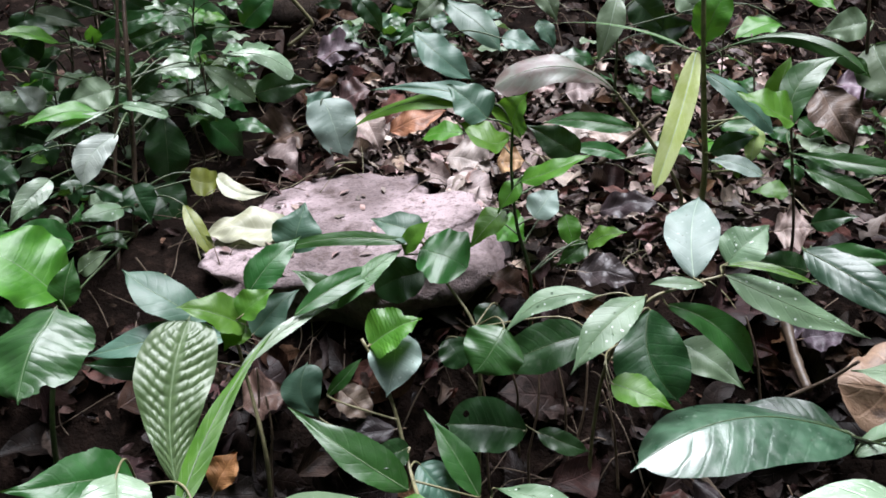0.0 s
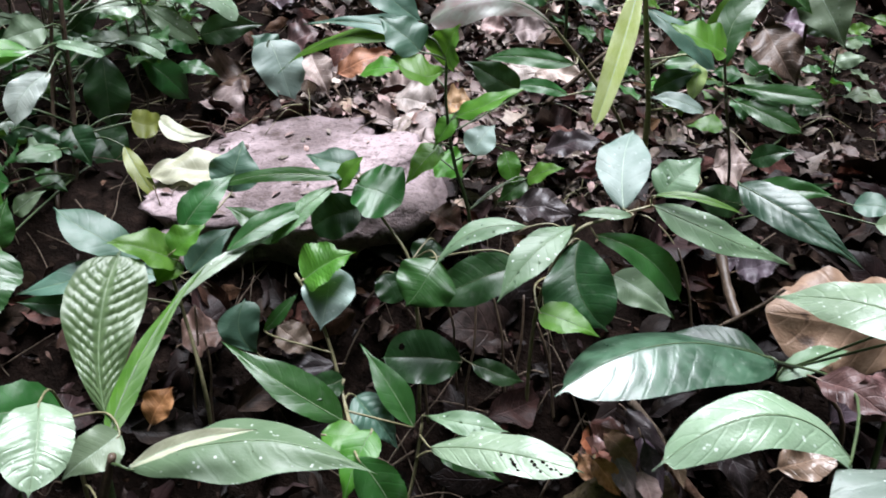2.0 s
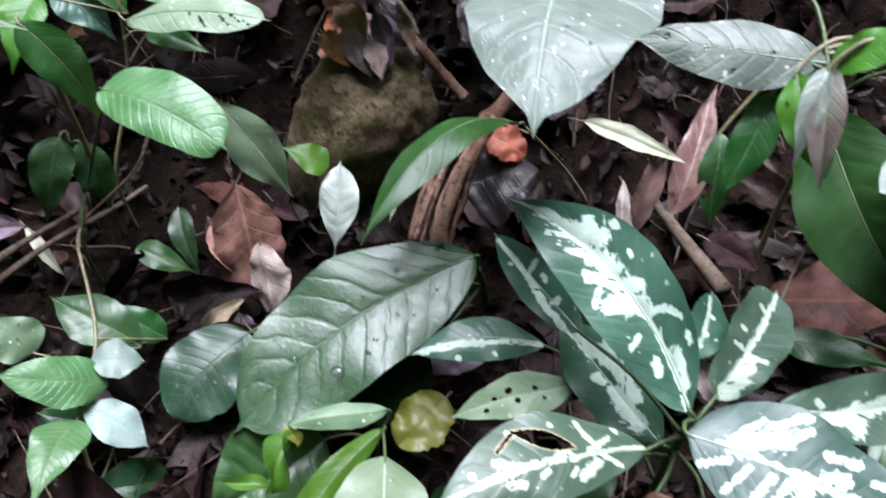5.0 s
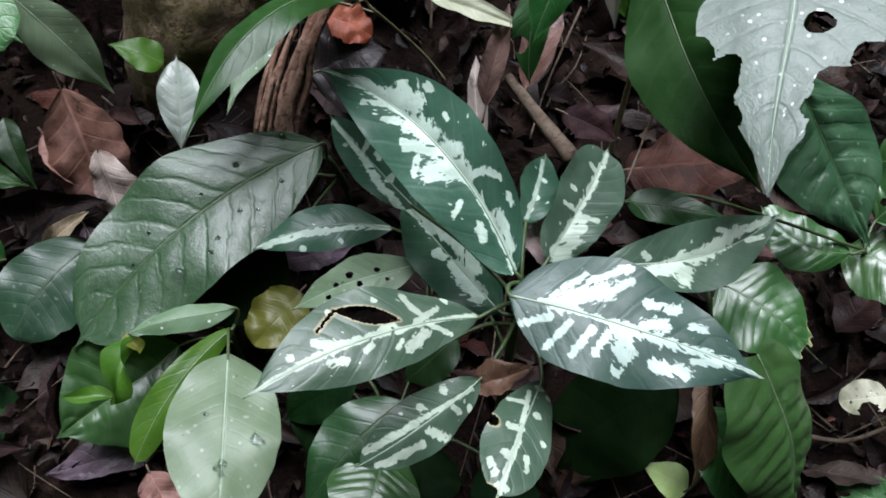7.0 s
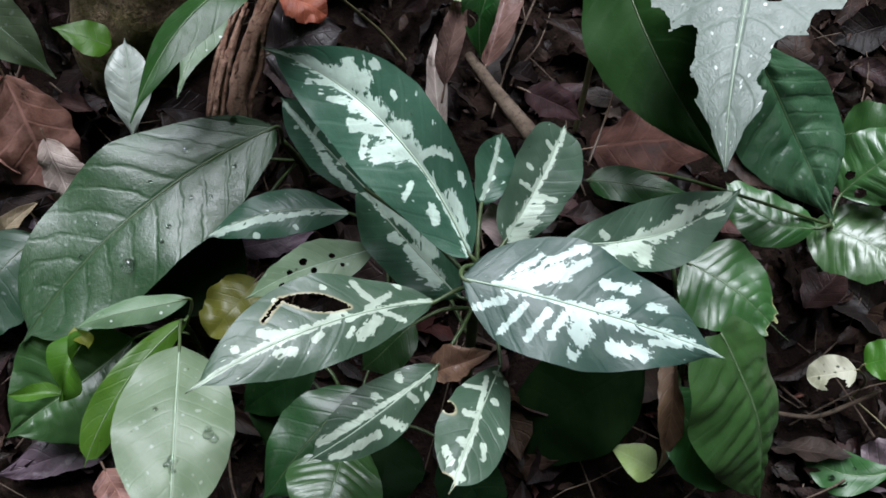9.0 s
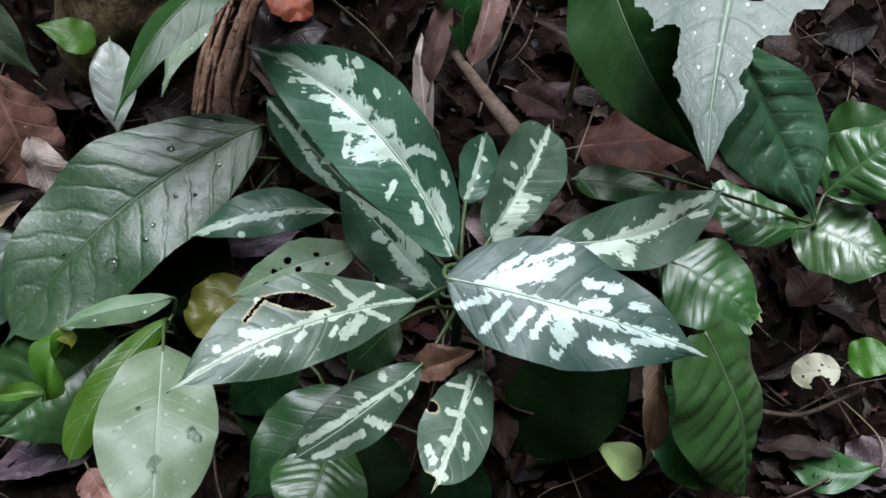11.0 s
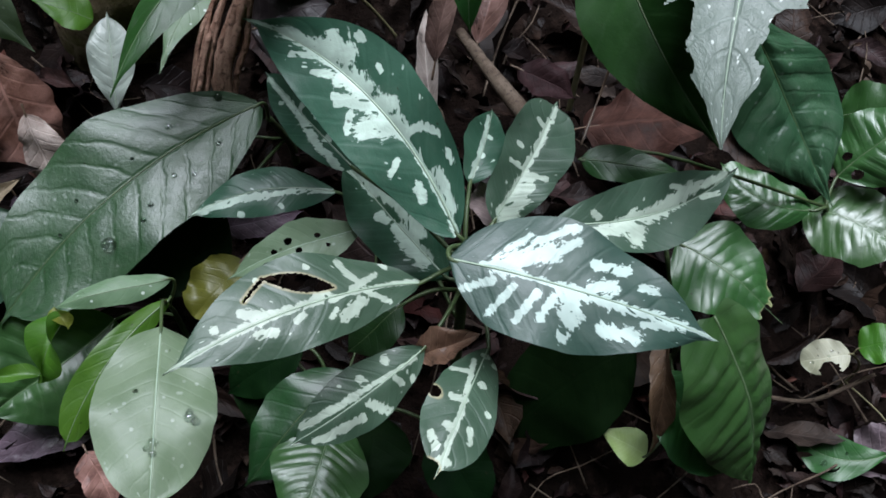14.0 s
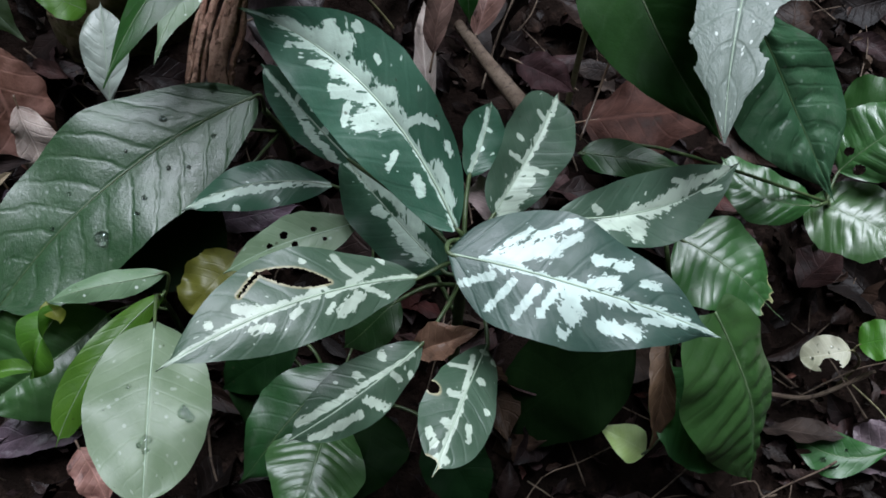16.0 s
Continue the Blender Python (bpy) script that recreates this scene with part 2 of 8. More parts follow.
M = {
    "dark": leaf_material("dark_green_leaf", (0.009, 0.036, 0.009), (0.015, 0.054, 0.014), 0.38, 0.10),
    "mid": leaf_material("green_leaf", (0.017, 0.072, 0.013), (0.028, 0.105, 0.022), 0.40, 0.22),
    "bright": leaf_material("bright_green_leaf", (0.055, 0.17, 0.016), (0.085, 0.23, 0.022), 0.42, 0.42, vein_light=0.1),
    "lime": leaf_material("lime_leaf", (0.42, 0.54, 0.17), (0.54, 0.65, 0.3), 0.42, 0.35, 14, 0.15),
    "pale": leaf_material("pale_green_leaf", (0.095, 0.160, 0.085), (0.130, 0.205, 0.115), 0.44, 0.20, spots=0.7, spec=0.4),
    # silvery tone kept pale to hold part of the sky's reflection
    "silver": leaf_material("silvery_sheen_leaf", (0.17, 0.235, 0.205), (0.23, 0.30, 0.265), 0.46, 0.18, spots=0.25, spec=0.34),
    "blue": leaf_material("blue_green_leaf", (0.042, 0.094, 0.062), (0.062, 0.125, 0.085), 0.45, 0.12, spec=0.38),
    "quilt": leaf_material("quilted_dark_leaf", (0.014, 0.040, 0.020), (0.024, 0.058, 0.030), 0.40, 0.08, 11, 0.08, 0.3, 0.10),
    "quiltg": leaf_material("quilted_green_leaf", (0.020, 0.068, 0.018), (0.034, 0.100, 0.028), 0.38, 0.18, 11, 0.1, 0.3),
    "pucker": leaf_material("puckered_leaf", (0.058, 0.096, 0.036), (0.084, 0.130, 0.052), 0.42, 0.15, 12, 0.15, 0.2),
    "striped": leaf_material("pale_veined_leaf", (0.060, 0.165, 0.055), (0.085, 0.21, 0.075), 0.38, 0.25, 13, 0.55, 0.7),
    "grey": leaf_material("dull_grey_green_leaf", (0.115, 0.165, 0.095), (0.155, 0.21, 0.13), 0.42, 0.15, 13, 0.10, 0.2, 0.2, spec=0.35),
    "vari": leaf_material("variegated_leaf", (0.026, 0.072, 0.042), (0.04, 0.096, 0.058), 0.38, 0.10, 10, 0.05, 0.25, blotch=1.0, spec=0.35),
    "varip": leaf_material("faded_variegated_leaf", (0.046, 0.086, 0.056), (0.066, 0.112, 0.076), 0.42, 0.12, 10, 0.06, 0.3, blotch=1.0, silver=(0.48, 0.58, 0.47), spec=0.45),
    "variw": leaf_material("silver_variegated_leaf", (0.022, 0.052, 0.038), (0.032, 0.066, 0.048), 0.50, 0.08, 10, 0.05, 0.35, blotch=1.25, silver=(0.43, 0.54, 0.48), spec=0.58),
    "frost": leaf_material("frosty_grey_leaf", (0.115, 0.148, 0.122), (0.158, 0.195, 0.165), 0.42, 0.12, 9, 0.16, 0.8, 0.7, spec=0.32),
    # pale green lightened further, so the base colour holds sky sheen
    "sheen": leaf_material("sheen_pale_leaf", (0.165, 0.245, 0.150), (0.215, 0.300, 0.195), 0.40, 0.15, 9, 0.12, 0.7, 0.6, spec=0.8),
    # whitish base paints sky glare, and serves the limp young leaf too
    "white": leaf_material("whitish_glare_leaf", (0.30, 0.35, 0.31), (0.38, 0.43, 0.38), 0.36, 0.12, 9, 0.12, 0.4, 0.35, spec=0.6),
    # near-black green that stands in for the shade beneath larger leaves
    "deep": leaf_material("shade_dark_leaf", (0.0025, 0.009, 0.0022), (0.005, 0.015, 0.004), 0.6, 0.02, vein_light=0.0, spec=0.03, grime_part=0.0),
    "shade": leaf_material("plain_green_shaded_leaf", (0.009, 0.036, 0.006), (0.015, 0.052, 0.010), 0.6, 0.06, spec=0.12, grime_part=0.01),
    "gleam": leaf_material("wet_ribbed_leaf", (0.028, 0.084, 0.020), (0.044, 0.118, 0.030), 0.38, 0.15, 11, 0.1, 0.3, spec=1.0),
    "rib": stem_material("leaf_rib", (0.10, 0.16, 0.075), (0.15, 0.21, 0.11)),
    "paler_rib": stem_material("pale_leaf_rib", (0.26, 0.34, 0.25), (0.32, 0.41, 0.30)),
    "dead_rib": stem_material("dead_leaf_stalk", (0.09, 0.055, 0.035), (0.15, 0.10, 0.065)),
    "satin": leaf_material("satin_quilted_leaf", (0.019, 0.056, 0.022), (0.032, 0.080, 0.033), 0.42, 0.08, 11, 0.0, 0.6, 0.12, spec=0.58),
    "mirror": leaf_material("wet_quilted_leaf", (0.016, 0.046, 0.022), (0.045, 0.10, 0.055), 0.32, 0.08, 11, 0.08, 0.25, 0.10, spec=1.0),
    "olive": leaf_material("olive_leaf", (0.12, 0.13, 0.018), (0.17, 0.18, 0.03), 0.45, 0.3),
    # bronze; the greenish second tone also stands in for a whitish sheen
    "bronze": leaf_material("bronze_green_leaf", (0.13, 0.088, 0.078), (0.17, 0.19, 0.155), 0.42, 0.12, spec=0.5),
    "cream": leaf_material("faded_cream_leaf", (0.33, 0.34, 0.23), (0.45, 0.45, 0.33), 0.5, 0.2, 9, 0.3),
    "brown": dead_material("brown_dead_leaf", (0.070, 0.035, 0.026), (0.145, 0.078, 0.058), 0.42),
    "pink": dead_material("pale_dead_leaf", (0.26, 0.19, 0.165), (0.40, 0.32, 0.285), 0.5),
    "orange": dead_material("orange_dead_leaf", (0.24, 0.105, 0.050), (0.42, 0.21, 0.11), 0.5),
    "copper": dead_material("coppery_dead_leaf", (0.10, 0.050, 0.032), (0.24, 0.14, 0.105), 0.32, False, 0.7),
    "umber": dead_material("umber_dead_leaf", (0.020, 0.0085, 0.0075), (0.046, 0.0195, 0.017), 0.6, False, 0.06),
    "tan": dead_material("tan_dead_leaf", (0.20, 0.125, 0.065), (0.32, 0.215, 0.125), 0.45),
    "purple": dead_material("purple_grey_dead_leaf", (0.058, 0.039, 0.050), (0.135, 0.092, 0.115), 0.4),
    "black": dead_material("blackened_dead_leaf", (0.020, 0.014, 0.015), (0.045, 0.032, 0.032), 0.35),
    "litter": dead_material("leaf_litter", (0.034, 0.0155, 0.0105), (0.086, 0.042, 0.029), 0.5, True, 0.12),
    # litter blackened to imitate the shade that lies in the hollow
    "shade_litter": dead_material("shade_dark_litter", (0.010, 0.0060, 0.0053), (0.034, 0.019, 0.016), 0.5, True, 0.14),
    "pale_litter": dead_material("pale_leaf_litter", (0.23, 0.155, 0.13), (0.37, 0.275, 0.24), 0.55, True),
    # soil tones lowered to near black; the plants' shade is in the colour
    "soil": rough_material("shade_dark_soil", (0.0055, 0.0038, 0.0030), (0.010, 0.0065, 0.0052), (0.022, 0.014, 0.011), 9.0, 0.85, 0.9, 0.006, 0.0, 0.02),
    "stone": rough_material("weathered_stone", (0.125, 0.096, 0.096), (0.33, 0.262, 0.270), (0.070, 0.050, 0.046), 7.0, 0.7, 0.9, 0.006),
    "mossy": rough_material("mossy_rock", (0.105, 0.074, 0.044), (0.28, 0.215, 0.135), (0.050, 0.034, 0.022), 24.0, 0.8, 1.0, 0.007, 0.6),
    "wood": rough_material("rotten_wood", (0.15, 0.078, 0.052), (0.29, 0.18, 0.13), (0.06, 0.032, 0.022), 30.0, 0.75, 0.9, 0.005),
    # brighter than wood: side light on the roots is in its colour
    "sidelit_wood": rough_material("fibrous_root", (0.22, 0.115, 0.078), (0.40, 0.25, 0.185), (0.08, 0.042, 0.03), 34.0, 0.75, 1.0, 0.006),
    "darkbark": rough_material("dark_rotten_bark", (0.022, 0.014, 0.010), (0.045, 0.030, 0.022), (0.010, 0.006, 0.005), 26.0, 0.8, 1.0, 0.008),
    # for the added ring that keeps low skylight out
    "foliage": rough_material("ring_foliage", (0.010, 0.022, 0.008), (0.020, 0.040, 0.014), (0.030, 0.055, 0.018), 3.0, 0.8, 0.8, 0.03),
    "twig": rough_material("grey_brown_twig", (0.07, 0.05, 0.036), (0.13, 0.10, 0.075), (0.03, 0.02, 0.018), 40.0, 0.75, 0.6, 0.002),
    "stem": stem_material("green_stem", (0.035, 0.060, 0.02), (0.06, 0.09, 0.032)),
    "ribbed": stem_material("ribbed_stem", (0.11, 0.13, 0.045), (0.19, 0.195, 0.08)),
    "woody": stem_material("brown_stem", (0.05, 0.032, 0.022), (0.08, 0.055, 0.036)),
    "palestem": stem_material("pale_stem", (0.13, 0.12, 0.06), (0.20, 0.18, 0.10)),
}

_water = Net("water")
_water.bsdf.inputs["Base Color"].default_value = (0.9, 0.95, 0.92, 1)
_water.bsdf.inputs["Roughness"].default_value = 0.02
_water.bsdf.inputs["IOR"].default_value = 1.33
_water.bsdf.inputs["Transmission Weight"].default_value = 1.0
M["water"] = _water.mat

# ---- the ground: a bank that climbs away from the hollow where the variegated plant stands ----
G_Y = (-3.0, -0.6, 0.05, 0.35, 0.55, 0.68, 0.80, 0.90, 1.00, 1.15, 1.35, 1.75, 2.5, 6.0, 60.0)
G_Z = (-0.9, -0.33, -0.17, -0.10, -0.06, 0.00, 0.11, 0.21, 0.29, 0.34, 0.385, 0.53, 0.86, 2.3, 20.0)


def ground_z(x, y):
    """The height of the bank."""
    ease = min(max((x - 0.25) / 0.3, 0.0), 1.0)
    z = float(np.interp(y, G_Y, G_Z)) * (1 - 0.4 * ease) + 0.4 * ease * float(np.interp(y, (-3.0, 0.05, 0.55, 1.0, 1.35, 1.75, 2.5, 6, 60), (-0.9, -0.17, 0.03, 0.30, 0.385, 0.53, 0.86, 2.3, 20.0)))
    near = 1.0 if abs(x) < 4 and abs(y) < 4 else 0.3
    return z + near * (0.022 * noise.noise((x * 4.1, y * 4.1, 0.3)) + 0.010 * noise.noise((x * 13, y * 13, 1.7)))


def mesh_object(name, verts, faces, material, parent=None, smooth=True, uvs=None):
    me = bpy.data.meshes.new(name)
    me.from_pydata([tuple(v) for v in verts], [], faces)
    me.materials.append(material)
    if smooth:
        me.polygons.foreach_set("use_smooth", [True] * len(me.polygons))
    if uvs:
        loops = np.empty(len(me.loops), dtype=np.int32)
        me.loops.foreach_get("vertex_index", loops)
        for key, table in uvs.items():
            layer = me.uv_layers.new(name=key)
            layer.data.foreach_set("uv", np.asarray(table, dtype=np.float32)[loops].ravel())
    ob = new(name, me)
    if parent is not None:
        ob.parent = parent
    return ob


def axis_steps(near, far, fine, growth):
    out, x, step = [], 0.0, fine
    while x < far:
        out.append(x)
        if x > near:
            step *= growth
        x += step
    return out + [far]


def build_ground():
    xs = [-v for v in axis_steps(1.5, 40.0, 0.03, 1.35)][:0:-1] + axis_steps(1.5, 40.0, 0.03, 1.35)
    ys = [0.8 - v for v in axis_steps(1.6, 40.0, 0.03, 1.35)][:0:-1] + [0.8 + v for v in axis_steps(1.6, 40.0, 0.03, 1.35)]
    verts = [(x, y, ground_z(x, y)) for y in ys for x in xs]
    w = len(xs)
    faces = [(j * w + i, j * w + i + 1, (j + 1) * w + i + 1, (j + 1) * w + i) for j in range(len(ys) - 1) for i in range(w - 1)]
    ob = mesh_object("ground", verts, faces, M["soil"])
    tagged(ob, "damp forest soil of a climbing bank, darkened to hold shade", "ground", kind="structure")


build_ground()


def build_skylight_ring(radius=5.5, height=9.5):
    """An unseen dark ring, added to block low skylight; the sky stays open overhead."""
    n, rows = 96, 14
    verts = []
    for j in range(rows + 1):
        for i in range(n):
            g = 2 * math.pi * i / n
            r = radius * (1 + 0.10 * noise.noise((math.cos(g) * 3, math.sin(g) * 3, j * 0.5)))
            x, y = r * math.cos(g), 0.8 + r * math.sin(g)
            low = ground_z(x, y) - 0.3
            top = height * (1 + 0.15 * noise.noise((math.cos(g) * 5, math.sin(g) * 5, 4.2)))
            verts.append((x, y, low + (top - low) * j / rows))
    faces = [(j * n + i, j * n + (i + 1) % n, (j + 1) * n + (i + 1) % n, (j + 1) * n + i) for j in range(rows) for i in range(n)]
    tagged(mesh_object("backdrop", verts, faces, M["foliage"]), "unseen dark foliage ring, added to block skylight from low down", "foliage", kind="structure")


build_skylight_ring()

# ---- leaves, stems and plants ----
SHAPES = {  # how fast the blade widens from its base and narrows to its tip
    "ovate": (0.60, 1.20), "elliptic": (0.72, 0.92), "heart": (0.38, 0.92), "lance": (0.85, 1.15), "round": (0.50, 0.52), "oval": (0.60, 0.62),
    "drip": (0.46, 0.70), "strap": (0.45, 0.55), "obovate": (0.95, 0.65),
}


def profile(u, shape):
    a, b = shape if isinstance(shape, tuple) else SHAPES[shape]
    top = a / (a + b)
    if not 0 < u < 1:
        return 0.0
    w = u / 0.95 if isinstance(shape, tuple) or shape in ("ovate", "elliptic", "heart", "oval", "drip") else u  # a narrow drip tip goes on past the blade
    body = (w / top) ** a * ((1 - w) / (1 - top)) ** b if w < 1 else 0.0
    return max(body, 0.16 * min(1.0, (1 - u) / 0.12)) if w != u and u > 0.5 else body


def blade(base, tip, width, face, shape="ovate", arch=0.10, fold=0.12, quilt=0.0, wave=0.045, teeth=0.0, holes=(), curl=0.0, twist=0.0, seed=0, rows=None, cols=None, veins=11.0, cells=0, rim=False, bow=0.0, sway=0.03, lumps=0.045, rag=0.10, marks=(), skew=0.0):
    """The vertices, faces and maps of a leaf from its base to its tip; face: which way its upper side looks."""
    b, t, n = Vector(base), Vector(tip), Vector(face)
    axis = t - b
    length = axis.length
    axis.normalize()
    n = (n - n.dot(axis) * axis).normalized()
    s = axis.cross(n)
    rows = rows or (72 if quilt or holes else 22)
    cols = cols or (36 if quilt or holes else 8)

    def spot(u, v):
        """The place of the blade at u along and v across it."""
        w = 0.5 * width * max(profile(min(max(u, 0.004), 0.996), shape), 0.012)
        mid = b + axis * (u * length) + n * (arch * length * 4 * u * (1 - u))
        mid += s * ((bow + sway * math.sin(2.2 * u + seed)) * length * u * (1 - u) * 4)
        ang = twist * (u - 0.5)
        sd, nd = s * math.cos(ang) + n * math.sin(ang), n * math.cos(ang) - s * math.sin(ang)
        edge = 1.0 + (0.55 * teeth * ((u * 17 + seed) % 1.0 - 0.5) if teeth else 0.0) + 0.03 * math.sin(9 * u + seed * 1.7)
        edge += (skew if v > 0 else -skew) + rag * noise.noise((u * 3.5, seed * 2.1, 1.0 if v > 0 else 7.0)) + 0.5 * rag * noise.noise((u * 14, seed, 2.0 if v > 0 else 5.0))
        a = abs(v)
        lift = fold * w * a - curl * w * a * a
        lift += wave * width * math.sin(5.5 * u * math.pi + seed + (1.4 if v > 0 else 0)) * a * a * (1 - u * 0.4)
        lift += lumps * width * noise.noise((u * 3.1, v * 1.3 + seed * 3.7, seed * 0.71)) * (u * (1 - u) * 4)
        if quilt:
            ph = veins * (u + 0.2 - 0.16 * a ** 1.3) + 0.30 * noise.noise((u * 4, v * 2, seed))
            puff = abs(math.sin(math.pi * ph)) ** (0.7 if cells else 0.45)
            if cells:
                puff *= 0.45 + 0.55 * abs(math.sin(math.pi * (cells * a + 0.5 * (int(ph) % 2) + 0.4 * u + 0.5 * noise.noise((u * 7, v * 5, seed))))) ** 0.8
            lift += quilt * width * (puff * min(a * 5, 1.0) * (1 - a ** 4) - 0.5 * math.exp(-((a / 0.10) ** 2))) * min(1, 6 * u * (1 - u))
        return mid + sd * (w * v * edge) + nd * lift

    def gap(u, v):
        """How far (u, v) lies outside the nearest gnawed hole, that hole's middle and its edge."""
        x, y = u * length, 0.5 * width * profile(min(max(u, 0.004), 0.996), shape) * v
        best = (9.0, 0, 0, 0, 0, 1)
        for hu, hv, hr in holes:
            dx, dy = x - hu * length, y - hv * 0.5 * width
            r = hr * width * (1 + 0.45 * noise.noise((dx / length * 14, dy / length * 14, seed + hu)))
            d = math.hypot(dx, dy)
            if d - r < best[0]:
                best = (d - r, hu * length, hv * 0.5 * width, dx, dy, r)
        return best

    def pale(u, v):
        """How deep (u, v) lies inside the nearest pale stroke, variegation and one painted highlight; below zero:
        outside.
        """
        x, y, best = u, 0.5 * width / length * v * profile(min(max(u, 0.004), 0.996), shape), -1.5
        for x0, y0, x1, y1, r in marks:
            dx, dy = x1 - x0, y1 - y0
            k = min(max(((x - x0) * dx + (y - y0) * dy) / max(dx * dx + dy * dy, 1e-9), 0.0), 1.0)
            best = max(best, 1.0 - math.hypot(x - x0 - k * dx, y - y0 - k * dy) / r)
        return best

    c, faces, used = cols + 1, [], set()
    for i in range(rows):
        for j in range(cols):
            if not holes or gap((i + 0.5) / rows, 2 * (j + 0.5) / cols - 1)[0] > 0:
                q = (i * c + j, i * c + j + 1, (i + 1) * c + j + 1, (i + 1) * c + j)
                faces.append(q)
                used.update(q)
    verts, rib, metric, wear = [], [], [], []
    for i in range(rows + 1):
        for j in range(cols + 1):
            u, v, far = i / rows, 2 * j / cols - 1, 1.0
            if holes:
                g, cx, cy, dx, dy, r = gap(u, v)
                if g < 0 and i * c + j in used and math.hypot(dx, dy) > 1e-6:
                    k = r / math.hypot(dx, dy)
                    u2 = min(max((cx + dx * k) / length, 0.0), 1.0)
                    half = 0.5 * width * profile(min(max(u2, 0.004), 0.996), shape)
                    v2 = (cy + dy * k) / max(half, 1e-5)
                    if abs(v2) <= 1.0:
                        u, v = u2, v2
                far = min(max(g, 0.0) / 0.0032, 1.0) if rim else 1.0
            verts.append(spot(u, v))
            rib.append((u, v * 0.5 + 0.5))
            metric.append((u * length, 0.5 * width * v))
            wear.append((far, pale(u, v) if marks else -1.5))
    return verts, faces, {"rib": rib, "metric": metric, "wear": wear}


def tube(points, r0, r1, sides=7, knobs=0.0, steps=5):
    """A tapering round stem along smoothed points."""
    pts = [Vector(p) for p in points]
    path = []
    for i in range(len(pts) - 1):
        p0, p1, p2, p3 = pts[max(i - 1, 0)], pts[i], pts[i + 1], pts[min(i + 2, len(pts) - 1)]
        for k in range(steps):
            t = k / steps
            path.append(0.5 * (2 * p1 + (p2 - p0) * t + (2 * p0 - 5 * p1 + 4 * p2 - p3) * t * t + (3 * p1 - p0 - 3 * p2 + p3) * t ** 3))
    path.append(pts[-1])
    verts, faces = [], []
    for i, p in enumerate(path):
        d = (path[min(i + 1, len(path) - 1)] - path[max(i - 1, 0)]).normalized()
        a = d.cross(Vector((0.31, 0.52, 0.79))).normalized()
        b = d.cross(a)
        r = r0 + (r1 - r0) * i / (len(path) - 1)
        r *= 1 + knobs * noise.noise((i * 0.9, r0 * 900, p.x * 30))
        for k in range(sides):
            g = 2 * math.pi * k / sides
            rr = r * (1 + 0.5 * knobs * noise.noise((k * 1.3, i * 0.5, p.y * 40)))
            verts.append(p + (a * math.cos(g) + b * math.sin(g)) * rr)
    for i in range(len(path) - 1):
        for k in range(sides):
            faces.append((i * sides + k, i * sides + (k + 1) % sides, (i + 1) * sides + (k + 1) % sides, (i + 1) * sides + k))
    faces.append(tuple(range(sides))[::-1])
    faces.append(tuple((len(path) - 1) * sides + k for k in range(sides)))
    return verts, faces


COUNT = [0]


def part(name, verts, faces, material, parent, uvs=None, label=""):
    """One mesh under its thing; the vertices come in the world's place."""
    o = parent.location
    ob = mesh_object(name, [Vector(v) - o for v in verts], faces, material, parent, True, uvs)
    return tagged(ob, label)


def plant(name, label, category, stem, r=0.0028, bark="stem", group=""):
    """A plant: an Empty at its foot with its stem; stem: from the top down, then on into the ground."""
    x, y, z = stem[-1]
    foot = (x, y, ground_z(x, y))
    ob = new(name)
    ob.empty_display_size = 0.02
    ob.location = foot
    tagged(ob, label, category, group)
    line = [Vector(p) for p in stem] + [Vector((x, y, foot[2] - 0.012))]
    if (line[-2] - line[-1]).length < 0.004:
        line.pop(-2)
    part("stem", *tube(line, r * 0.7, r * 1.15, knobs=0.15), M[bark], ob)
    ob["bark"] = bark
    return ob, line, r


